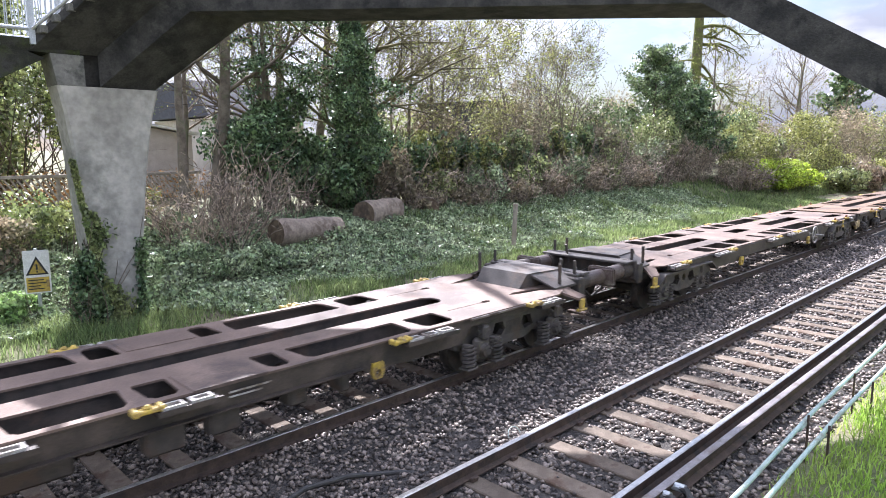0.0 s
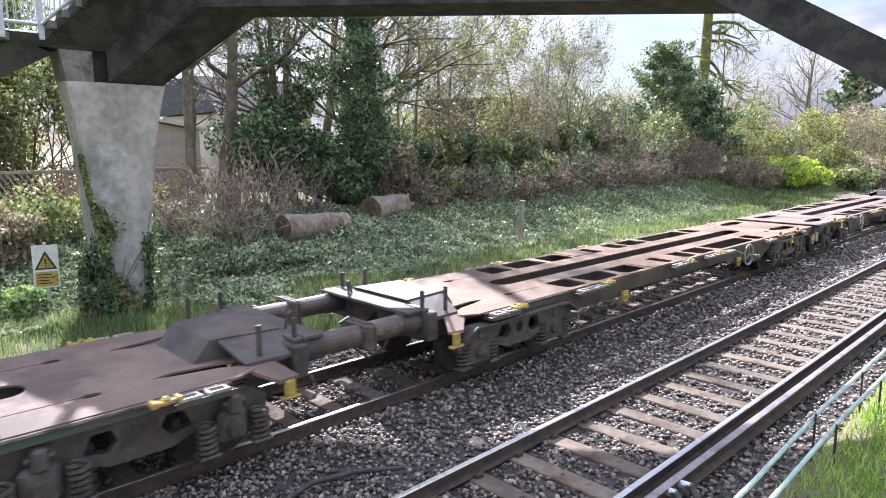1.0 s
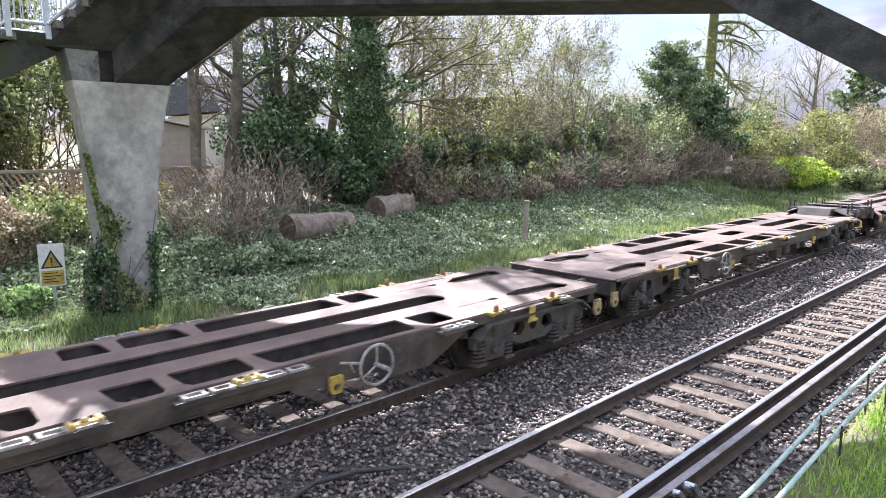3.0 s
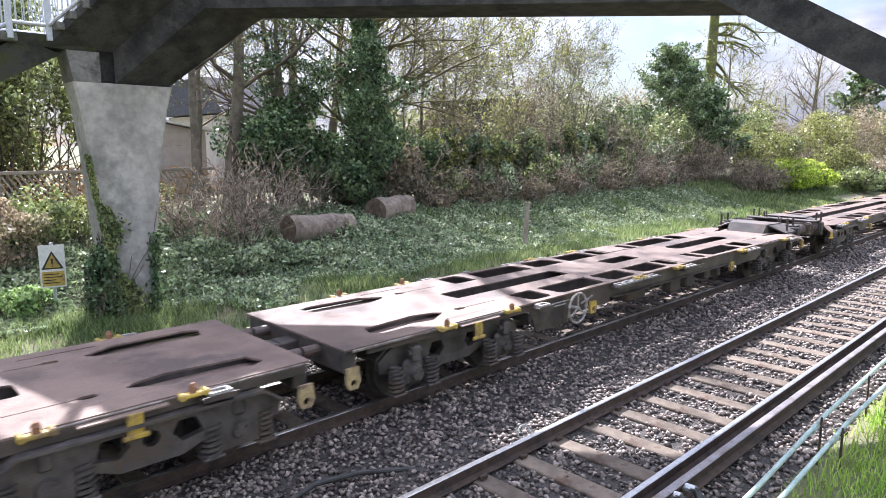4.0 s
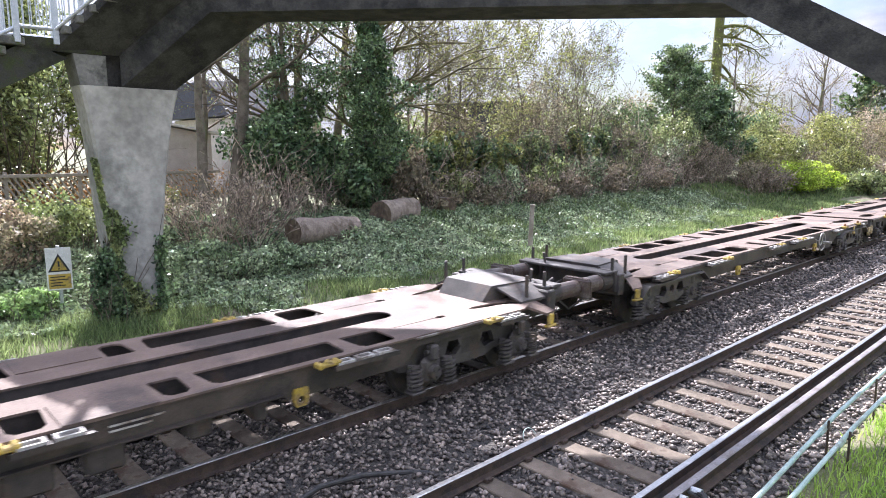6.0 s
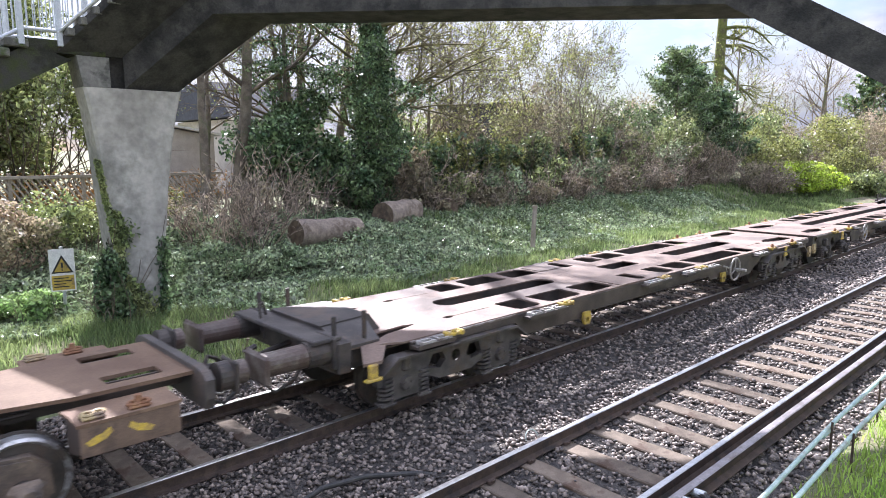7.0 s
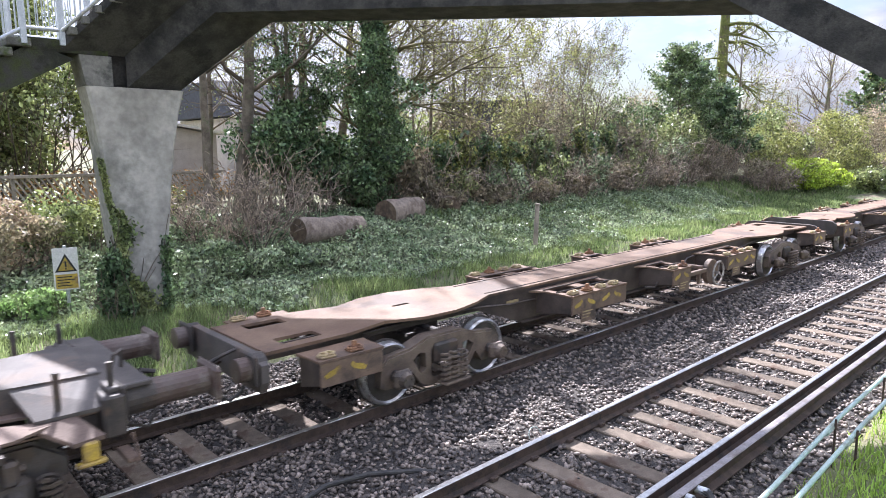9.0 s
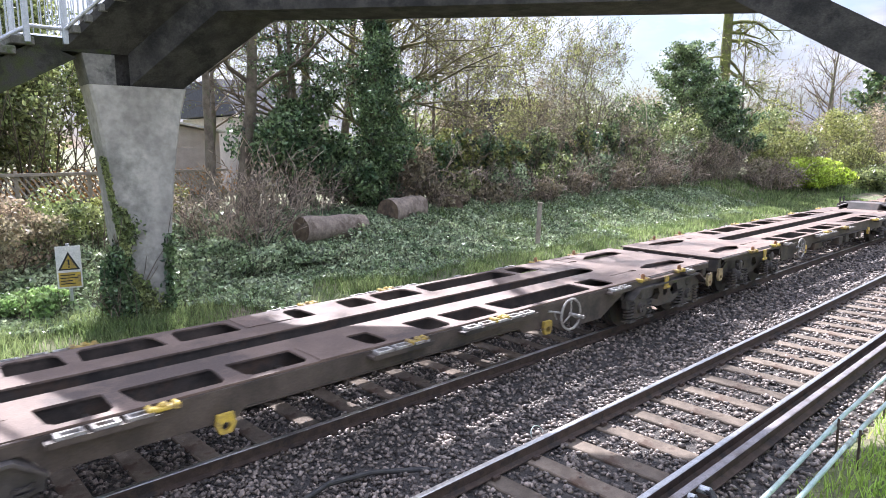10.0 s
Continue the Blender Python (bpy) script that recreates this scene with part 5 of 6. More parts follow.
def bare_tree(seed, x, y, h, r, label, bark=BARK, leaf=None, leaf_n=2, leaf_size=0.07, top=4, lean=(0, 0, 1), kids=(3, 5), up=0.25, angle=0.75, start=0.3, twig=TWIG, limbs=7, limb_len=0.45, z=None):
    rng = np.random.default_rng(seed)
    tree = thing("tree", label, "tree")
    base = np.array([x, y, (height(x, y) if z is None else z) - 0.15])
    d = np.array(lean, float)
    d /= np.linalg.norm(d)
    trunk, segs, tips = [], [], []
    pts = [base]
    n = 10
    for i in range(n):
        d = d + rng.normal(size=3) * 0.05
        d /= np.linalg.norm(d)
        q = pts[-1] + d * h / n
        trunk.append((pts[-1], q, r * (1 - 0.8 * i / n) * (1.25 if i == 0 else 1), r * (1 - 0.8 * (i + 1) / n)))
        pts.append(q)
    for k in range(limbs):
        u = start + (1 - start) * (k + rng.random()) / limbs
        i = min(n - 1, int(u * n))
        p = pts[i] + (pts[i + 1] - pts[i]) * (u * n - i)
        a = rng.uniform(0, 6.28)
        side = np.array([math.cos(a), math.sin(a), 0.35 + 0.5 * u])
        grow(rng, p, side / np.linalg.norm(side), h * limb_len * (1.15 - 0.6 * u), r * (1 - 0.75 * u) * 0.5, 1, top, segs, tips, 0.4, up, kids, 0.6, angle)
    stick_mesh("trunk", trunk, bark, tree, 10)
    stick_mesh("branchwork", segs, twig, tree, 3, 0.007)
    if leaf:
        tp = np.array(tips)
        pts = np.repeat(tp, leaf_n, 0) + rng.normal(size=(len(tp) * leaf_n, 3)) * 0.12
        leaf_mesh("crown", pts, leaf_size, leaf, tree, rng)
    return tree


def blob_points(rng, n, centre, radii, lumps=9, hollow=0.55, clump=(0.22, 0.48)):
    """Places on many uneven clumps that make up a crown with gaps."""
    c = rng.normal(size=(lumps, 3))
    c /= np.linalg.norm(c, axis=1, keepdims=True)
    c *= rng.uniform(0.35, 0.85, (lumps, 1))
    rad = rng.uniform(clump[0], clump[1], lumps)
    k = rng.integers(0, lumps, n)
    v = rng.normal(size=(n, 3))
    v /= np.linalg.norm(v, axis=1, keepdims=True)
    v *= (hollow + (1.05 - hollow) * rng.random((n, 1)) ** 0.7) * rad[k][:, None]
    v += rng.normal(size=(n, 3)) * 0.03
    return np.array(centre) + (c[k] + v) * np.array(radii)


def shrub(seed, x, y, radii, n, size, leaf, label, name="shrub", twigs=60, lumps=14, lift_up=0.75, twig=TWIG, group="", top=2, flat=0.0, droop=0.0, z=None):
    rng = np.random.default_rng(seed)
    bush = thing(name, label, name.replace("_", " "), group)
    z = height(x, y) if z is None else z
    centre = (x, y, z + radii[2] * lift_up)
    if n:
        pts = blob_points(rng, n, centre, radii, lumps)
        pts = pts[pts[:, 2] > z - 0.05]
        leaf_mesh("crown", pts, size, leaf, bush, rng, flat, droop)
    segs, tips = [], []
    for i in range(twigs):
        a, u = rng.uniform(0, 6.28), rng.random() ** 0.5
        p = np.array([x + radii[0] * 0.75 * u * math.cos(a), y + radii[1] * 0.75 * u * math.sin(a), z - 0.1])
        d = np.array([math.cos(a) * 0.5 * u, math.sin(a) * 0.5 * u, 1.0]) + rng.normal(size=3) * 0.15
        grow(rng, p, d / np.linalg.norm(d), radii[2] * rng.uniform(0.7, 1.25), 0.012 + 0.006 * radii[2], 1, top, segs, tips, 0.5, 0.1, (2, 4), 0.55, 0.6)
    if segs:
        stick_mesh("branchwork", segs, twig, bush, 3, 0.005 if name == "shrub" else 0.010)
    return bush


def hedge_bush(seed, x, y, radii, low, top_leaf, label):
    """A dense shrub: dark leaves for the shade within and below, brighter young ones for the lit outside and top, twigs
    poking out.
    """
    rng = np.random.default_rng(seed)
    bush = thing("shrub", label, "shrub", "hedge")
    z = height(x, y)
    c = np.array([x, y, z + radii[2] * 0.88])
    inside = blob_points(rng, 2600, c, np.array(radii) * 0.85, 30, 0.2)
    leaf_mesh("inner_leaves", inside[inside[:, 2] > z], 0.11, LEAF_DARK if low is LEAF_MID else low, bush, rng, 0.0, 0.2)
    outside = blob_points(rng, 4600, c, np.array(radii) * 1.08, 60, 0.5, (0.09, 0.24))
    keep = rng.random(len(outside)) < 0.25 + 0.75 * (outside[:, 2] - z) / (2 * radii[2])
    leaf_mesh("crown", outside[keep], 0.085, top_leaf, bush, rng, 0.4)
    segs, tips = [], []
    for i in range(14):
        a, u = rng.uniform(0, 6.28), rng.random() ** 0.5
        d = np.array([math.cos(a) * 0.6 * u, math.sin(a) * 0.6 * u, 1.0]) + rng.normal(size=3) * 0.15
        grow(rng, (x + radii[0] * 0.6 * u * math.cos(a), y + radii[1] * 0.6 * u * math.sin(a), z - 0.1), d / np.linalg.norm(d), radii[2] * rng.uniform(1.0, 1.7), 0.022, 1, 3, segs, tips, 0.5, 0.1, (2, 4), 0.55, 0.6)
    stick_mesh("branchwork", segs, DRY_STEM if low is LEAF_DRY else TWIG, bush, 3, 0.010)
    return bush


def ivy_sheet():
    """Ivy over the bank, thinner towards the verge."""
    rng = np.random.default_rng(11)
    n = 150000
    x, y = 1 + 36 * rng.random(n) ** 1.25, rng.uniform(9.2, 17.2, n)
    patch = np.array([noise.noise((a * 0.5, b * 0.5, 7)) for a, b in zip(x, y)])
    edge = 10.2 + 0.02 * np.maximum(0, x - 16) ** 1.3
    keep = (y + 1.4 * patch > edge) & ~((x > 3.9) & (x < 5.3) & (y < 11.0))
    x, y = x[keep], y[keep]
    z = np.array([height(a, b) for a, b in zip(x, y)])
    bump = np.array([max(0, noise.noise((a * 0.9, b * 0.9, 2))) for a, b in zip(x, y)])
    p = np.stack([x, y, z + 0.04 + rng.random(len(x)) * (0.10 + 0.5 * bump)], -1)
    v, f = leaf_quads(p, 0.056, rng, 0.2)
    tagged(new("ivy", numpy_mesh("ivy", v, f, IVY)), "glossy dark ivy covering the railway bank", "ivy", kind="stuff")


def grass_patch(name, seed, n, x0, x1, y0, y1, tall, material, label, power=1.4, thin=0.008):
    rng = np.random.default_rng(seed)
    x, y = x0 + (x1 - x0) * rng.random(n) ** power, rng.uniform(y0, y1, n)
    patch = np.array([noise.noise((a * 0.7, b * 0.7, seed)) for a, b in zip(x, y)])
    fade = np.minimum(1, np.minimum(y - y0, y1 - y) / 0.8)
    keep = rng.random(n) < (0.35 + 0.9 * (patch + 0.35)) * (0.25 + 0.75 * fade)
    x, y, patch = x[keep], y[keep], patch[keep]
    z = np.array([height(a, b) for a, b in zip(x, y)]) - 0.02
    h = tall * rng.uniform(0.4, 1.2, len(x)) * (1 + 0.8 * np.maximum(0, patch))
    a = rng.uniform(0, 6.28, len(x))
    w = thin * (1 + x * 0.05)
    side = np.stack([np.cos(a), np.sin(a), 0 * a], -1) * w[:, None]
    lean = np.stack([rng.normal(size=len(x)), rng.normal(size=len(x)), 0 * a], -1) * (0.35 * h)[:, None]
    b = np.stack([x, y, z], -1)
    up = np.zeros_like(b)
    up[:, 2] = h
    v = np.stack([b - side, b + side, b + lean * 0.35 + up * 0.6 + side * 0.8, b + lean * 0.35 + up * 0.6 - side * 0.8, b + lean + up, b + lean + up + side * 0.1], 1)
    f = np.array([[0, 1, 2, 3], [3, 2, 5, 4]])[None] + 6 * np.arange(len(x))[:, None, None]
    tagged(new(name, numpy_mesh(name, v.reshape(-1, 3), f.reshape(-1, 4), material)), label, "grass", kind="stuff")


def ivy_tree():
    """A tall tree wrapped in ivy, with long bare limbs reaching over the hedge."""
    rng = np.random.default_rng(21)
    x, y = 15.4, 17.2
    z = height(x, y)
    tree = thing("ivy_clad_tree", "tall tree with trunk wrapped in dark ivy and long bare limbs", "tree")
    trunk, segs, tips = [], [], []
    p = np.array([x, y, z - 0.2])
    for i in range(12):
        q = p + np.array([rng.normal() * 0.05, rng.normal() * 0.05, 1.25])
        trunk.append((p, q, 0.40 - 0.025 * i, 0.40 - 0.025 * (i + 1)))
        p = q
    for k in range(26):
        h = 2.4 + 9.5 * (k + rng.random()) / 26
        a = rng.uniform(-0.9, 0.5) if k % 3 else rng.uniform(2.0, 4.2)
        a -= 0.75
        d = np.array([math.cos(a), math.sin(a) * 0.8, rng.uniform(0.15, 0.75)])
        grow(rng, (x, y, z + h), d / np.linalg.norm(d), rng.uniform(3.0, 5.4) * (1.1 - 0.03 * h), 0.075, 1, 4, segs, tips, 0.35, 0.12, (3, 5), 0.55, 0.55)
    stick_mesh("trunk", trunk, BARK, tree, 12)
    stick_mesh("branchwork", segs, LIMB, tree, 4, 0.008)
    n = 36000
    h = rng.random(n) ** 0.9 * 11.5
    a = rng.uniform(0, 6.28, n)
    wob = np.array([noise.noise((math.cos(b) * 1.2, math.sin(b) * 1.2, c * 0.55)) for b, c in zip(a, h)])
    rad = (0.66 + 0.8 * wob + 0.4 * (h < 4)) * (1.15 - 0.04 * h) * rng.uniform(0.55, 1.1, n)
    pts = np.stack([x + rad * np.cos(a), y + rad * np.sin(a), z + h], -1)
    leaf_mesh("ivy_cover", pts, 0.062, LEAF_DARK, tree, rng, 0.0, 0.4)
    tp = np.array(tips)
    sel = tp[rng.random(len(tp)) < 0.5]
    leaf_mesh("crown", sel + rng.normal(size=sel.shape) * 0.1, 0.05, LEAF_YELLOW, tree, rng)
    # feathery evergreen boughs low on the trunk
    pts = []
    for k in range(18):
        a0, hh = rng.uniform(2.4, 6.0), rng.uniform(2.5, 7.5)
        d = np.array([math.cos(a0), math.sin(a0), -0.18])
        for i in range(420):
            u = rng.random() ** 0.6
            pts.append(np.array([x, y, z + hh]) + d * u * 2.3 + rng.normal(size=3) * np.array([0.22, 0.22, 0.10]) * (0.5 + u) - np.array([0, 0, 0.35 * u * u]))
    leaf_mesh("evergreen_bough", np.array(pts), 0.065, LEAF_DARK, tree, rng, 0.5, 0.5)


def conifer(seed, x, y, h, r, label, leaf=LEAF_DARK, n=24000, size=0.11):
    rng = np.random.default_rng(seed)
    tree = thing("conifer", label, "tree")
    z = height(x, y)
    stick_mesh("trunk", [((x, y, z - 0.2), (x, y, z + h * 0.95), 0.22, 0.03)], BARK, tree, 10)
    boughs = int(h * 11)
    segs, pts = [], []
    per = n // boughs
    for k in range(boughs):
        u = (k + rng.random()) / boughs
        hh = h * (0.04 + 0.95 * u)
        ln = r * (1.08 - u) ** 0.65 * rng.uniform(0.35, 1.25)
        a = rng.uniform(0, 6.28)
        d = np.array([math.cos(a), math.sin(a), rng.uniform(0.15, 0.8)])
        e = np.array([x, y, z + hh]) + d * ln
        segs.append(((x, y, z + hh), e, 0.03, 0.006))
        s = rng.random(per) ** 0.5
        q = np.array([x, y, z + hh]) + d * ln * s[:, None] + rng.normal(size=(per, 3)) * np.array([0.2, 0.2, 0.10])
        q[:, 2] += 0.35 * s * s - 0.2 * s
        pts.append(q)
    stick_mesh("branchwork", segs, TWIG, tree, 4)
    leaf_mesh("crown", np.concatenate(pts), size, leaf, tree, rng, 0.2, 0.3)


def spray_tree(seed, x, y, h):
    """An evergreen with flat, drooping, feathery sprays on long boughs and bare gaps between."""
    rng = np.random.default_rng(seed)
    tree = thing("evergreen_tree", "evergreen tree with long feathery drooping boughs", "tree")
    z = height(x, y)
    stick_mesh("trunk", [((x, y, z - 0.2), (x + 0.1, y, z + h), 0.16, 0.04)], BARK, tree, 10)
    segs, pts = [], []
    for k in range(30):
        hh = h * rng.uniform(0.35, 1.0)
        a, ln = rng.uniform(0, 6.28), rng.uniform(1.2, 2.8)
        d = np.array([math.cos(a), math.sin(a), 0.05])
        for i in range(6):
            u0, u1 = i / 6, (i + 1) / 6
            p, q = (np.array([x, y, z + hh]) + d * ln * u - np.array([0, 0, 0.55 * u * u]) for u in (u0, u1))
            segs.append((p, q, 0.03 * (1 - u0) + 0.008, 0.03 * (1 - u1) + 0.008))
            n = int(46 * (0.4 + u0))
            pts.append(p + (q - p) * rng.random((n, 1)) + rng.normal(size=(n, 3)) * np.array([0.16, 0.16, 0.07]))
    stick_mesh("branchwork", segs, TWIG, tree, 4)
    leaf_mesh("crown", np.concatenate(pts), 0.06, LEAF_DARK, tree, rng, 0.4, 0.5)


def larch():
    """A mossy trunk with drooping limbs against the sky."""
    rng = np.random.default_rng(31)
    x, y = 64.0, 26.2
    z = height(x, y)
    tree = thing("mossy_tree", "tall tree with yellow-green mossy trunk and drooping bare limbs", "tree")
    stick_mesh("trunk", [((x, y, z), (x + 0.2, y, z + 9), 0.62, 0.5), ((x + 0.2, y, z + 9), (x + 0.6, y, z + 20), 0.5, 0.34)], MOSS_BARK, tree, 12)
    segs, tips = [], []
    for hh, ln, up in ((11.5, 6.2, 0.25), (10.0, 5.0, -0.3), (13.0, 5.5, 0.45), (9.0, 4.5, -0.05), (14.5, 4.5, 0.5), (12.2, 3.2, 0.1)):
        a = -0.78 + rng.uniform(-0.35, 0.35)
        grow(rng, (x, y, z + hh), (math.cos(a), math.sin(a), up), ln, 0.2, 1, 4, segs, tips, 0.55, -0.12, (4, 6), 0.5, 0.8)
    grow(rng, (x, y, z + 10), (-0.7, 0.7, 0.3), 3.0, 0.1, 1, 4, segs, tips, 0.5, -0.1, (3, 4), 0.5, 0.8)
    stick_mesh("branchwork", segs, MOSS_BARK, tree, 4, 0.016)
    tp = np.array(tips)
    leaf_mesh("crown", np.repeat(tp, 2, 0) + rng.normal(size=(2 * len(tp), 3)) * 0.15, 0.05, LEAF_YELLOW, tree, rng)


def build_plants():
    ivy_sheet()
    grass_patch("grass", 5, 60000, 1.5, 48, 7.3, 11.4, 0.22, GRASS, "rough green grass along the far verge", 1.5)
    grass_patch("grass", 6, 26000, 16, 60, 10.5, 15.5, 0.22, GRASS, "green grass on the sunlit slope", 1.0, 0.012)
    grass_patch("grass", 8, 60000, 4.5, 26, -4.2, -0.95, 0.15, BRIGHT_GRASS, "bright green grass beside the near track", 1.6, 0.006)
    ivy_tree()
    # bare trees behind the garden fence
    bare_tree(41, 9.0, 17.6, 9.5, 0.17, "slim bare tree with an ivy-flecked grey trunk", leaf=LEAF_YELLOW, leaf_n=1, leaf_size=0.05, start=0.35, limbs=8, limb_len=0.35)
    bare_tree(42, 10.8, 19.2, 12, 0.27, "bare tree with a thick brown trunk", leaf=LEAF_YELLOW, leaf_n=1, leaf_size=0.05, start=0.3, limbs=9, limb_len=0.33)
    bare_tree(43, 15.5, 22.5, 14, 0.26, "bare grey garden tree with upright stems", start=0.2, limbs=10, limb_len=0.35)
    bare_tree(44, 17.4, 23.0, 14, 0.24, "bare grey garden tree with upright stems", lean=(0.08, 0, 1), start=0.2, limbs=10, limb_len=0.35)
    bare_tree(45, 22.5, 20.5, 9, 0.15, "spreading bare tree with yellow-green buds", leaf=LEAF_YELLOW, leaf_n=2, leaf_size=0.06, limbs=9, start=0.2)
    bare_tree(46, 23.0, 22.5, 8.5, 0.13, "twiggy tree with fresh yellow-green leaves", leaf=LEAF_YELLOW, leaf_n=2, leaf_size=0.06, limbs=9, start=0.15)
    bare_tree(47, 33.0, 24.0, 8.5, 0.13, "slender twiggy tree in young leaf", leaf=LEAF_YELLOW, leaf_n=2, leaf_size=0.07, limbs=10, start=0.12)
    bare_tree(48, 37.5, 25.0, 9.0, 0.13, "slender twiggy tree in young leaf", leaf=LEAF_YELLOW, leaf_n=1, leaf_size=0.07, limbs=10, start=0.12)
    bare_tree(49, 29.6, 20.0, 4.6, 0.10, "small brown twiggy lineside tree", leaf=LEAF_DRY, leaf_n=1, leaf_size=0.06, limbs=10, start=0.1)
    for i, (x, y, h) in enumerate(((19.0, 20.2, 6.5), (21.0, 22.0, 7.5), (24.2, 20.4, 6.2), (25.0, 22.4, 7.2), (33.4, 21.5, 7.6), (34.6, 21.0, 7.4), (36.5, 22.5, 8.2), (32.0, 19.2, 5.6), (24.0, 25.0, 8.0), (37.5, 27.5, 8.5))):
        bare_tree(250 + i, x, y, h, 0.09, "multi-stemmed twiggy tree with spring leaves", leaf=(LEAF_YELLOW, LEAF_MID, LEAF_YELLOW)[i % 3], leaf_n=1, leaf_size=0.055, limbs=12, start=0.08, kids=(3, 4), limb_len=0.42)
    for i, (x, y, r, leaf) in enumerate(((27.0, 30.0, 2.4, LEAF_MID), (33.0, 31.0, 2.6, LEAF_DRY), (39.5, 30.5, 3.2, LEAF_YELLOW), (46.5, 29.0, 3.0, LEAF_MID), (53.0, 27.5, 3.2, LEAF_DRY), (59.0, 24.0, 3.0, LEAF_MID))):
        shrub(300 + i, x, y, (3.6, 2.0, r), 7000, 0.12, leaf, "tall leafy garden shrub beyond the hedge", lift_up=0.9, lumps=30, twigs=24, top=3)
    for i, (x, y, h, r) in enumerate(((12.2, 21.0, 11.0, 0.12), (13.6, 20.2, 12.0, 0.16), (14.4, 21.4, 12.5, 0.14), (11.6, 23.5, 11.0, 0.13))):
        bare_tree(320 + i, x, y, h, r, "upright grey garden tree with many fine twigs", leaf=(LEAF_YELLOW, LEAF_MID)[i % 2], leaf_n=1, leaf_size=0.05, limbs=14, start=0.22, kids=(3, 4), limb_len=0.30)
    spray_tree(330, 12.6, 18.9, 7.2)
    # dense evergreen behind the fence and round the ivy tree
    shrub(51, 12.9, 18.2, (2.6, 1.8, 2.1), 15000, 0.085, LEAF_DARK, "dense dark evergreen garden shrub", lift_up=1.1, twigs=30, lumps=22)
    shrub(52, 14.2, 16.4, (1.5, 1.2, 1.5), 6000, 0.075, LEAF_DARK, "dark shrub tangled with ivy", twigs=40)
    shrub(53, 3.2, 24.6, (3.8, 2.2, 4.4), 30000, 0.10, LEAF_MID, "large glossy evergreen behind the fence", lift_up=0.9, lumps=26, twigs=30)
    shrub(54, 6.4, 26.5, (2.4, 2.2, 4.4), 12000, 0.10, LEAF_MID, "tall glossy evergreen behind the fence", lift_up=0.9, lumps=20, twigs=30)
    shrub(55, -1.0, 23.0, (2.6, 2.2, 3.2), 9000, 0.10, LEAF_DARK, "dark evergreen behind the fence", lift_up=0.9, lumps=20, twigs=20)
    # hedge behind the bank: dark leaves for shade within, bright young ones for lit tops
    for i, (x, y, h, low, top_leaf, label) in enumerate(((16.9, 16.9, 1.25, LEAF_DRY, LEAF_DRY, "brown twiggy hedge shrub with dead leaves"), (18.5, 17.2, 1.6, LEAF_DARK, LEAF_YELLOW, "dark evergreen hedge shrub with lit yellow-green top"),
                                                         (20.0, 17.6, 1.65, LEAF_DARK, LEAF_YELLOW, "dark evergreen hedge shrub with lit yellow-green top"), (21.8, 17.5, 1.6, LEAF_MID, LEAF_YELLOW, "leafy hedge shrub in fresh leaf"),
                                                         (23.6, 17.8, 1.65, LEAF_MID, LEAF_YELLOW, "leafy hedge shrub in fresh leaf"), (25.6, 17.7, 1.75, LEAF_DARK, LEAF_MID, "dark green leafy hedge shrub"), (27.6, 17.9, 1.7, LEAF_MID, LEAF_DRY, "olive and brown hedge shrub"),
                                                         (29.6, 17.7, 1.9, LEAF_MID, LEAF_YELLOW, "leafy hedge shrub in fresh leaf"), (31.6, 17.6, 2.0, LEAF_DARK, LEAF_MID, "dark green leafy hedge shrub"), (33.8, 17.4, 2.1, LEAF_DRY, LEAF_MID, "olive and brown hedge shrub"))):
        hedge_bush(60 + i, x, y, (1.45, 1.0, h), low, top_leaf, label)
    # brambles and dry twigs along the top of the bank, uneven in height
    for i, (x, y, r, h) in enumerate(((17.6, 15.9, 1.0, 0.7), (18.9, 16.1, 0.9, 1.2), (20.2, 15.6, 1.1, 0.8), (21.4, 15.9, 1.2, 1.5), (22.9, 15.4, 1.0, 0.9), (24.4, 15.8, 1.4, 1.7), (26.2, 15.5, 1.2, 1.1), (27.9, 15.9, 1.5, 1.9), (29.8, 15.6, 1.3, 1.3), (31.8, 15.8, 1.7, 2.1), (33.8, 15.4, 1.5, 1.4), (35.9, 15.6, 1.8, 2.3))):
        shrub(80 + i, x, y, (r, 0.9, h * 0.72), 1300, 0.08, (LEAF_DRY, LEAF_MID, LEAF_DRY, IVY)[i % 4], "tangled dry brown bramble on the bank", "bramble", twigs=30, lumps=14, group="brambles", top=3, twig=DRY_STEM)
    for i, (x, y, r, h) in enumerate(((7.6, 14.4, 0.8, 1.2), (8.8, 14.2, 0.8, 1.4), (9.6, 15.4, 0.9, 1.6), (11.6, 16.2, 1.0, 1.2), (6.6, 15.6, 1.0, 0.9))):
        shrub(95 + i, x, y, (r, 0.8, h), 250, 0.05, LEAF_DRY, "thin bare saplings and dry stems", "sapling", twigs=26, lumps=10, group="saplings", top=3, twig=DRY_STEM)
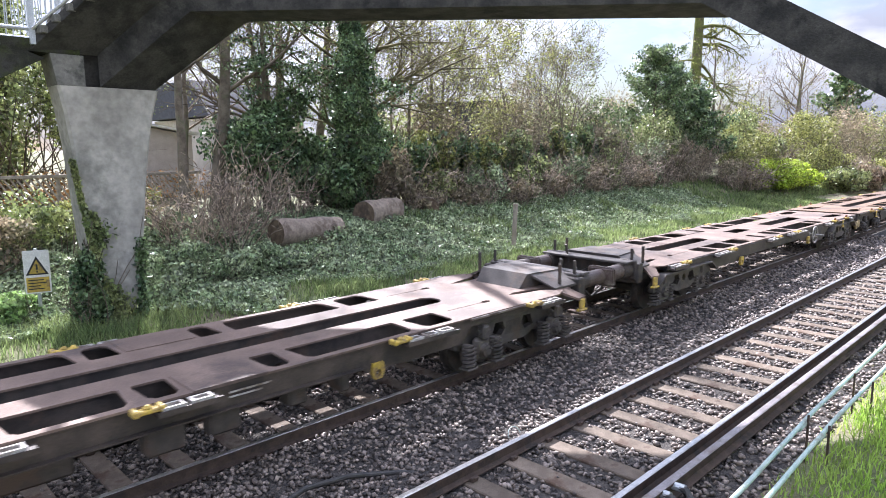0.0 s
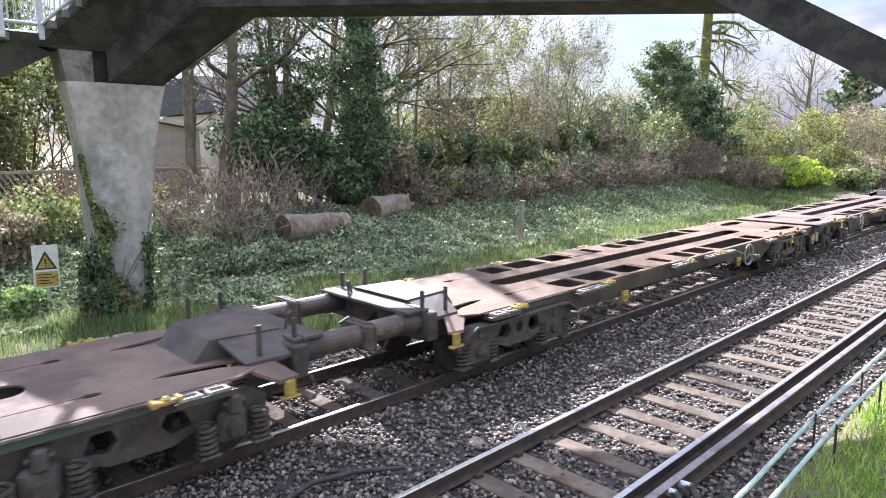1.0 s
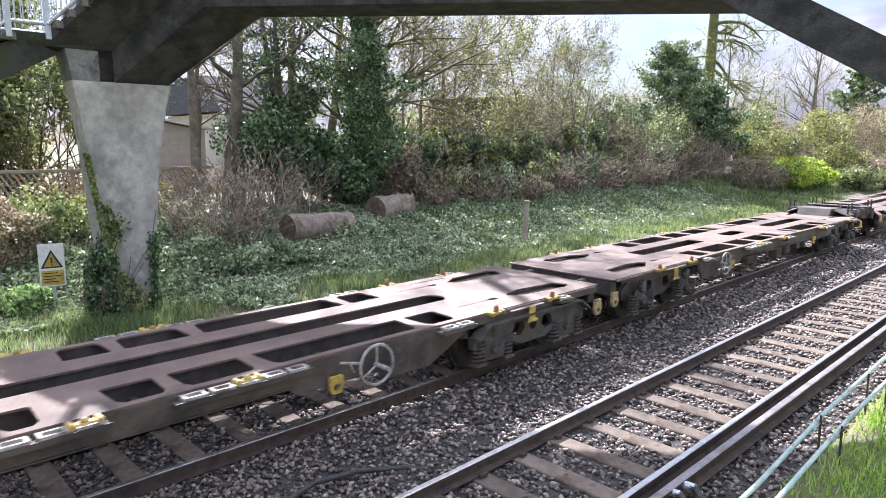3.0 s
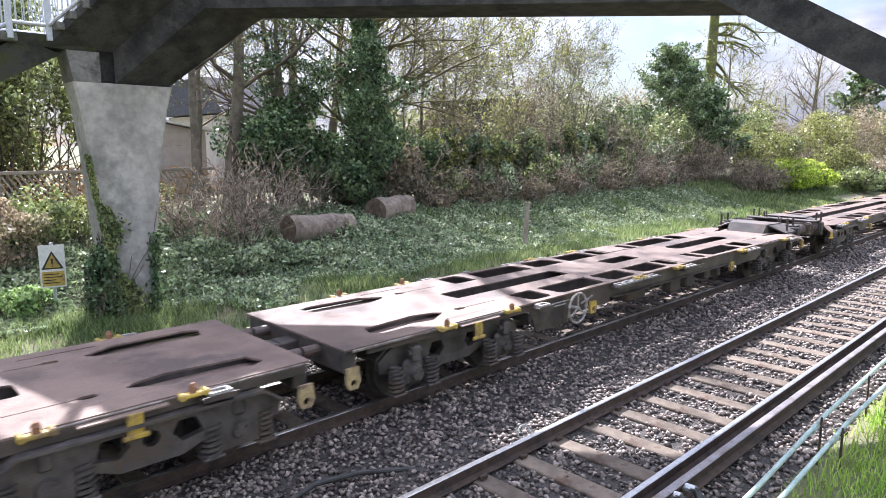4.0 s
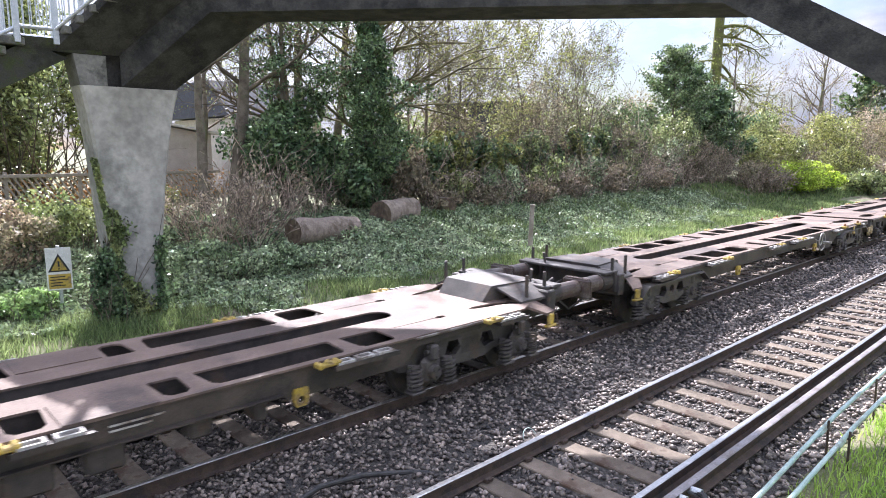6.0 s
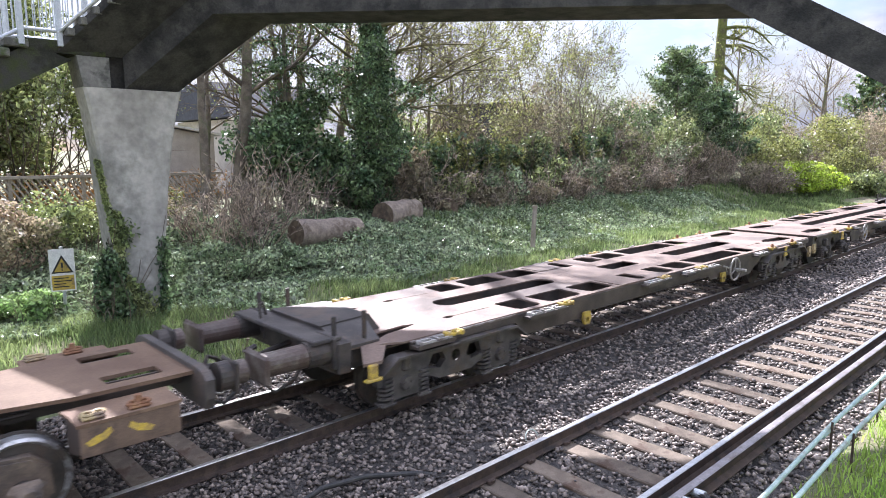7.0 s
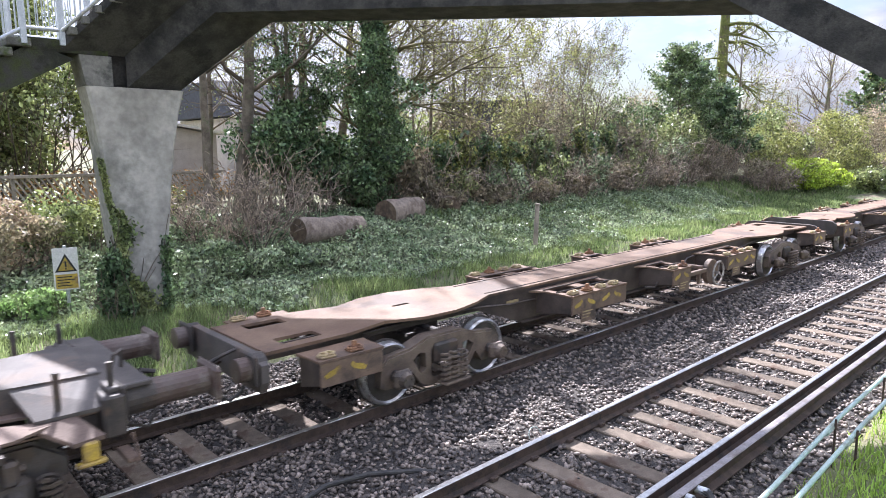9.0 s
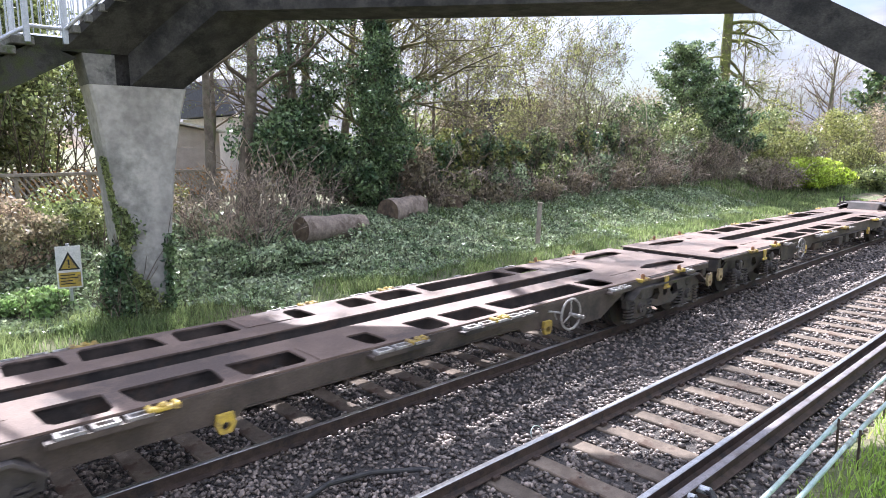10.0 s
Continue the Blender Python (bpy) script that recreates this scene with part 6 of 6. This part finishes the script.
    # low cover round sign and pier
    for i, (x, y, rx, h, leaf, label) in enumerate(((2.4, 14.2, 1.4, 0.9, LEAF_DRY, "brown and green bank scrub"), (4.2, 15.0, 1.5, 0.8, LEAF_MID, "green scrub on the bank"), (1.0, 13.0, 1.2, 0.8, IVY, "low mound of glossy ivy"), (0.5, 15.5, 1.8, 1.2, LEAF_MID, "green leafy scrub by the fence"),
                                                   (2.6, 11.9, 0.9, 0.35, WEED, "low green weeds and ivy"), (7.0, 12.4, 1.3, 0.55, IVY, "low mound of glossy ivy"), (9.2, 12.6, 1.4, 0.5, IVY, "low mound of dark ivy"), (6.4, 17.5, 1.6, 0.7, LEAF_YELLOW, "low yellow-green shrub by the fence"), (3.0, 18.5, 1.8, 0.6, LEAF_YELLOW, "low yellow-green shrub by the fence"))):
        shrub(110 + i, x, y, (rx, 0.9, h), 4200, 0.055, leaf, label, twigs=24, lumps=14)
    # the evergreen clump and the shrubs before it
    conifer(130, 46.0, 19.6, 7.4, 4.0, "dense dark green conifer on the bank", n=22000, size=0.09)
    conifer(131, 42.4, 19.0, 8.4, 3.7, "mid-green bushy conifer on the bank", LEAF_CONIFER, n=26000, size=0.08)
    conifer(132, 45.0, 17.6, 5.5, 2.6, "low spreading dark green conifer", n=14000, size=0.12)
    shrub(133, 38.6, 17.0, (2.7, 1.5, 2.7), 11000, 0.075, LEAF_MID, "leafy green and brown bank shrub", twigs=70, lumps=26, top=3)
    shrub(134, 36.6, 19.6, (2.6, 1.6, 2.9), 8000, 0.08, LEAF_CONIFER, "tall leafy evergreen beside the conifers", twigs=50, lumps=26, top=3)
    shrub(135, 41.6, 15.9, (2.6, 1.0, 1.5), 2600, 0.06, LEAF_DRY, "tall dry brown bramble below the conifers", "bramble", twigs=80, lumps=18, top=3, twig=DRY_STEM)
    # towards the far end
    shrub(140, 49.8, 12.8, (5.2, 1.6, 1.15), 15000, 0.10, LEAF_LIME, "rounded bright lime-green shrub", lift_up=0.8, lumps=26, twigs=30)
    shrub(141, 47.5, 14.2, (3.2, 1.8, 1.9), 11000, 0.075, LEAF_YELLOW, "olive and yellow-green shrub", lumps=20, twigs=80, top=3)
    shrub(142, 44.0, 13.6, (3.0, 1.5, 1.2), 3500, 0.08, LEAF_DRY, "dry grey-brown bramble mound", "bramble", twigs=120, lumps=16, top=3, twig=DRY_STEM)
    shrub(143, 54.0, 17.0, (3.5, 2.5, 2.6), 10000, 0.12, LEAF_MID, "tall green shrub hung with ivy", lumps=20, twigs=60, top=3)
    shrub(144, 62.0, 13.5, (4.5, 2.0, 1.6), 9000, 0.09, LEAF_YELLOW, "olive shrub beside the line", lumps=20, twigs=80, top=3)
    for i in range(12):
        rng = random.Random(200 + i)
        x = 52 + 7.5 * i + rng.uniform(-2, 2)
        y = 20 + 0.05 * x + rng.uniform(-3, 6) - (3 if i % 3 == 0 else 0)
        bare_tree(200 + i, x, y, rng.uniform(6.5, 10.5), 0.16, "bare brown tree in the lineside wood", leaf=LEAF_DRY if i % 2 else LEAF_YELLOW, leaf_n=1, leaf_size=0.085, limbs=12, start=0.12, kids=(3, 4), top=3)
    for i, (x, y) in enumerate(((70, 17), (80, 16.5), (92, 17), (106, 18), (122, 18), (142, 20), (60, 20), (75, 22))):
        shrub(220 + i, x, y, (6.0, 2.5, 2.4 + 0.012 * x), 7000, 0.11, LEAF_DRY if i % 2 else LEAF_YELLOW, "brown and olive lineside scrub", lumps=24, twigs=35, top=3)
    for i, (x, y) in enumerate(((57, 11.0), (62, 10.6), (68, 11.2), (76, 11.5), (86, 12), (98, 12.5))):
        shrub(230 + i, x, y, (4.0, 1.6, 1.3), 5000, 0.12, (LEAF_MID, LEAF_DRY, LEAF_YELLOW)[i % 3], "low olive scrub beside the far line", lumps=20, twigs=25, top=3)
    larch()
    bare_tree(240, 90, 25, 14, 0.3, "tall bare tree against the sky", limbs=10, start=0.25, leaf=None, kids=(4, 5), top=3)
    bare_tree(241, 98, 27, 13, 0.3, "tall bare tree against the sky", limbs=10, start=0.25, leaf=None, kids=(4, 5), top=3)
    conifer(242, 112, 25, 13, 5, "tall dark conifer far off", n=7000, size=0.3)
    # ivy on the pier
    rng = np.random.default_rng(77)
    creeper = thing("pier_ivy", "dark ivy climbing the concrete pier", "ivy")
    # a ragged strip up the shaded edge, and a few trails over the face
    h = 3.3 * rng.random(6500) ** 1.9
    edge = 4.36 - 0.10 * h - 0.14 * np.maximum(0, h - 0.8) * 0.2
    wide = 0.30 + 0.14 * np.sin(h * 4.1) * (h < 3) - 0.08 * h
    xx = edge + np.abs(rng.normal(size=len(h))) * np.maximum(0.05, wide) * 0.6 - 0.12
    leaf_mesh("leaves", np.stack([xx, 10.88 - 0.10 * rng.random(len(h)), -0.1 + h], -1), 0.05, LEAF_MID, creeper, rng, 0.0, 0.4)
    h = 1.7 * rng.random(700) ** 1.4
    leaf_mesh("leaves", np.stack([4.98 + 0.05 * h + 0.07 * rng.normal(size=len(h)), 10.89 - 0.08 * rng.random(len(h)), -0.1 + h], -1), 0.05, LEAF_DARK, creeper, rng, 0.0, 0.4)
    stems, ends = [], []
    for k in range(5):
        grow(rng, (4.12 + 0.04 * k, 10.88, -0.1), (rng.normal() * 0.2, 0.0, 1.0), rng.uniform(1.2, 2.4), 0.014, 1, 2, stems, ends, 0.3, 0.3, (2, 3), 0.5, 0.4)
    for p in stems:
        p[0][1], p[1][1] = min(p[0][1], 10.90), min(p[1][1], 10.90)
    stick_mesh("branchwork", stems, TWIG, creeper, 4, 0.006)
    shrub(150, 3.95, 10.72, (0.42, 0.25, 0.98), 3200, 0.055, LEAF_DARK, "ivy bush at the foot of the pier", twigs=16, lumps=18, lift_up=0.75)


# ---- things on the bank and by the track ----
def log_thing(x, y, z, length, r, turn, label, tilt=0):
    t = thing("log", label, "log", "felled logs")
    rng = np.random.default_rng(int(x * 10))
    bm = bmesh.new()
    rows = []
    n = 22
    k = 9
    wob = [1 + 0.02 * rng.normal() for _ in range(n)]
    for i in range(k + 1):
        u = i / k - 0.5
        rr = r * (1 + 0.06 * math.sin(i * 1.3)) * (1.08 - 0.08 * i / k)
        rows.append([bm.verts.new((u * length, rr * wob[j] * (1 + 0.025 * rng.normal()) * math.cos(6.283 * j / n), rr * wob[j] * math.sin(6.283 * j / n))) for j in range(n)])
    for a, b in zip(rows, rows[1:]):
        for j in range(n):
            bm.faces.new((a[j], b[j], b[(j + 1) % n], a[(j + 1) % n]))
    ends = [[(v.co.y * 0.98, v.co.z * 0.98) for v in rw] for rw in (rows[0], rows[-1])]
    bmesh.ops.recalc_face_normals(bm, faces=bm.faces[:])
    for fc in bm.faces:
        fc.smooth = True
    part("bark", bm, LOG_BARK, t)
    for e, x0 in zip(ends, (-length / 2, length / 2)):
        bm = bmesh.new()
        a = [bm.verts.new((x0 * 0.995, p, q)) for p, q in e]
        b = [bm.verts.new((x0 * 0.97, p, q)) for p, q in e]
        bm.faces.new(a)
        bm.faces.new(b[::-1])
        for j in range(n):
            bm.faces.new((a[j], b[j], b[(j + 1) % n], a[(j + 1) % n]))
        bmesh.ops.recalc_face_normals(bm, faces=bm.faces[:])
        part("cut_end", bm, CUT_WOOD, t, "sawn log end")
    t.matrix_basis = pose(x, y, z, 0, tilt, turn)


def warning_sign():
    t = thing("warning_sign", "white and yellow warning sign with a triangle on a grey post", "sign")
    x, y = 3.38, 12.0
    a = pose(x, y, 0, 0, 0, -15)
    bm = bmesh.new()
    rod(bm, a @ Vector((0, 0.03, -0.5)), a @ Vector((0, 0.03, 1.42)), 0.035, seg=10)
    part("post", bm, GALV, t)
    bm = bmesh.new()
    box(bm, -0.23, 0.23, -0.012, 0.0, 0.50, 1.38, 0.004, a)
    plate = part("plate", bm, SIGN_WHITE, t)
    bm = bmesh.new()
    box(bm, -0.2, 0.2, -0.017, -0.013, 0.53, 0.83, 0, a)
    part("yellow_panel", bm, YELLOW, plate, "yellow text panel")
    bm = bmesh.new()
    slab(bm, [a @ Vector(p) for p in ((-0.2, -0.0165, 0.88), (0.2, -0.0165, 0.88), (0.0, -0.0165, 1.26))], [a @ Vector(p) for p in ((-0.2, -0.013, 0.88), (0.2, -0.013, 0.88), (0.0, -0.013, 1.26))])
    part("triangle_border", bm, BLACK, plate)
    bm = bmesh.new()
    slab(bm, [a @ Vector(p) for p in ((-0.145, -0.021, 0.91), (0.145, -0.021, 0.91), (0.0, -0.021, 1.19))], [a @ Vector(p) for p in ((-0.145, -0.0175, 0.91), (0.145, -0.0175, 0.91), (0.0, -0.0175, 1.19))])
    part("triangle", bm, YELLOW, plate)
    bm = bmesh.new()
    box(bm, -0.016, 0.016, -0.026, -0.022, 0.985, 1.10, 0, a)
    box(bm, -0.014, 0.014, -0.026, -0.022, 0.93, 0.96, 0, a)
    part("exclamation_mark", bm, BLACK, plate)
    for i in range(4):
        bm = bmesh.new()
        box(bm, -0.17, 0.10 + 0.06 * math.sin(i * 2.1), -0.021, -0.018, 0.765 - 0.06 * i, 0.785 - 0.06 * i, 0, a)
        part("text_bar", bm, BLACK, plate)


def bank_post():
    bm = bmesh.new()
    rod(bm, (17.4, 11.0, -0.2), (17.5, 11.0, 1.48), 0.085, 0.075, 12)
    rod(bm, (17.5, 11.0, 1.46), (17.5, 11.0, 1.52), 0.10, 0.09, 12)
    tagged(part("bank_post", bm, FENCE_WOOD, None), "weathered grey wooden post on the ivy bank", "post")


def garden_fence():
    """A low fence of slanted laths before the garden."""
    f = thing("garden_fence", "pale wooden trellis fence with slanting laths", "fence")
    y = 20.0
    bm = bmesh.new()
    box(bm, -6, 10.6, y - 0.05, y + 0.05, 2.52, 2.62, 0.01)
    part("top_rail", bm, FENCE_WOOD, f)
    bm = bmesh.new()
    box(bm, -6, 10.6, y - 0.03, y + 0.03, 1.4, 1.5, 0.01)
    part("bottom_rail", bm, FENCE_WOOD, f)
    bm = bmesh.new()
    slab(bm, [(-0.03, y + 0.02, 1.0), (0.03, y + 0.02, 1.0), (0.03, y + 0.04, 1.0), (-0.03, y + 0.04, 1.0)], [(0.57, y + 0.02, 0.0), (0.63, y + 0.02, 0.0), (0.63, y + 0.04, 0.0), (0.57, y + 0.04, 0.0)])
    lath = part("lath", bm, FENCE_WOOD, f)
    lath.matrix_basis = pose(-6, 0, 1.52)
    for i in range(1, 96):
        again(lath, pose(-6 + 0.17 * i, 0, 1.52))
    for i in range(9):
        bm = bmesh.new()
        box(bm, -6 + 2 * i - 0.05, -6 + 2 * i + 0.05, y + 0.05, y + 0.15, 0.9, 2.7, 0.01)
        part("fence_post", bm, FENCE_WOOD, f)


def buildings():
    h = thing("garden_house", "low pale-walled house with dark slate roof behind trees", "house")
    bm = bmesh.new()
    box(bm, 14.6, 19.6, 27.0, 34.0, 0.5, 4.9, 0.02)
    part("wall", bm, BRICK, h)
    bm = bmesh.new()
    slab(bm, [(14.2, 28.6, 6.7), (20.0, 28.6, 6.7), (20.0, 32.4, 6.7), (14.2, 32.4, 6.7)], [(14.2, 26.6, 4.95), (20.0, 26.6, 4.95), (20.0, 34.4, 4.95), (14.2, 34.4, 4.95)])
    part("roof", bm, SLATE, h)
    bm = bmesh.new()
    box(bm, 14.2, 20.0, 26.5, 26.6, 4.85, 4.97)
    part("gutter", bm, SIGN_WHITE, h, "white gutter")
    for x in (15.2, 17.6):
        bm = bmesh.new()
        box(bm, x, x + 1.4, 26.93, 26.995, 2.2, 3.6, 0.01)
        win = part("window", bm, SIGN_WHITE, h)
        for x2 in (x + 0.08, x + 0.74):
            bm = bmesh.new()
            box(bm, x2, x2 + 0.58, 26.91, 26.928, 2.28, 3.52)
            part("pane", bm, GLASS, win)
    k = thing("garden_shed", "pale rendered garden outbuilding with sloping roof", "shed")
    bm = bmesh.new()
    slab(bm, [(9.0, 25, 4.6), (12.6, 25, 4.0), (12.6, 28, 4.0), (9.0, 28, 4.6)], [(9.0, 25, 1.0), (12.6, 25, 1.0), (12.6, 28, 1.0), (9.0, 28, 1.0)])
    part("wall", bm, BRICK, k)
    bm = bmesh.new()
    slab(bm, [(8.7, 24.7, 4.8), (12.9, 24.7, 4.1), (12.9, 28.3, 4.1), (8.7, 28.3, 4.8)], [(8.7, 24.7, 4.7), (12.9, 24.7, 4.0), (12.9, 28.3, 4.0), (8.7, 28.3, 4.7)])
    part("roof", bm, SIGN_WHITE, k)
    g = thing("flat_roofed_house", "grey flat-roofed upper storey of a house beyond the hedge", "house")
    bm = bmesh.new()
    box(bm, 41.5, 47.2, 34.0, 40.0, 0.5, 7.15, 0.02)
    part("wall", bm, SLATE, g)
    bm = bmesh.new()
    box(bm, 41.2, 47.5, 33.7, 40.3, 7.15, 7.35, 0.02)
    part("roof", bm, SLATE, g)
    for x0 in (42.2, 43.6, 45.4):
        bm = bmesh.new()
        box(bm, x0, x0 + 1.15, 33.93, 33.995, 5.5, 7.0, 0.01)
        win = part("window", bm, SIGN_WHITE, g)
        bm = bmesh.new()
        box(bm, x0 + 0.1, x0 + 1.05, 33.91, 33.928, 5.6, 6.9)
        part("pane", bm, GLASS, win)
    t = thing("leaf_pile", "drift of orange fallen leaves behind the fence", "leaf litter", kind="stuff")
    rng = np.random.default_rng(9)
    p = np.stack([rng.uniform(4, 13, 5000), rng.uniform(23, 28, 5000), 1.5 + 1.1 * rng.random(5000) ** 2], -1)
    leaf_mesh("leaves", p, 0.08, LEAF_ORANGE, t, rng, 0.8)


def lineside():
    """Pipes on stakes, cables and a loop of wire beside the rails."""
    for k, (y, z0, z1, xa) in enumerate(((-0.99, 0.27, 0.44, 6.1), (-1.2, 0.24, 0.38, 6.0))):
        p = thing("handrail_pipe", "pale green pipe carried on thin stakes", "pipe", "lineside pipes")
        bm = bmesh.new()
        sweep(bm, [(3.0, y, z0 - 0.12), (xa, y, z0), (8.0, y, (z0 + z1) / 2 + 0.05), (10.2, y, z1), (30, y, z1 + 0.05)], 0.024, 10)
        part("pipe", bm, PIPE, p)
        for x in (7.5 - 0.1 * k, 12.0):
            bm = bmesh.new()
            zj = z0 + (z1 - z0) * min(1, (x - xa) / (10.2 - xa)) + (0.02 if x < 9 else 0.0)
            rod(bm, (x, y, zj), (x + 0.2, y, zj + 0.012), 0.032, seg=12)
            part("pipe_joint", bm, PIPE, p)
        for x in (5.0, 7.7, 9.6, 11.8, 14.5, 17.5):
            bm = bmesh.new()
            rod(bm, (x, y - 0.035, -0.35), (x, y - 0.035, z1 + 0.02), 0.013, seg=6)
            part("stake", bm, RAIL_SIDE, p, "rusty stake")
    for i, (x, y) in enumerate(((5.75, -0.42), (5.98, -0.46))):
        c = thing("track_cable", "thick black cable with a bound end at the conductor rail", "cable", "track cables")
        bm = bmesh.new()
        sweep(bm, [(x, y + 0.14, 0.02), (x - 0.02, y, 0.03), (x - 0.1, y - 0.12, -0.06), (x - 0.35, y - 0.25, -0.16), (x - 1.4, y - 0.3, -0.19)], 0.035, 10)
        part("cable", bm, RUBBER, c)
        bm = bmesh.new()
        rod(bm, (x, y + 0.15, 0.02), (x - 0.005, y + 0.02, 0.03), 0.042, seg=10)
        part("lug", bm, GALV, c)
    c = bmesh.new()
    sweep(c, [(1.6, 2.05, -0.18), (2.3, 2.15, -0.16), (2.9, 2.3, -0.10), (3.4, 2.38, -0.05), (3.9, 2.3, -0.07), (4.4, 2.1, -0.14), (4.8, 1.75, -0.19)], 0.03, 10)
    tagged(part("loose_cable", c, RUBBER, None), "thick black cable lying in an arc on the ballast", "cable")
    c = bmesh.new()
    pts = [(5.95 + 0.11 * math.cos(a), 1.70 + 0.05 * math.sin(a), -0.08 + 0.09 * math.sin(a)) for a in (math.pi * i / 10 for i in range(11))]
    sweep(c, pts, 0.006, 6)
    tagged(part("wire_loop", c, PIPE, None), "thin pale wire looped beside the rail", "wire")


LEAF_ORANGE = mat("fallen_leaf", (0.42, 0.20, 0.06), (0.5, 0.28, 0.1), 0.8, 0.8, island=0.5, bump=0)


build_ground()
build_track()
build_bridge()
build_train()
garden_fence()
buildings()
log_thing(11.15, 14.0, 0.92, 2.5, 0.36, 8, "long felled log with cracked grey-brown bark", 2)
log_thing(14.9, 15.1, 1.16, 1.9, 0.44, 14, "short thick felled log with sawn end", -2)
log_thing(17.6, 15.6, 1.1, 0.8, 0.42, 60, "dark stump end in the ivy")
warning_sign()
bank_post()
lineside()
build_plants()
build_stones()
motions()
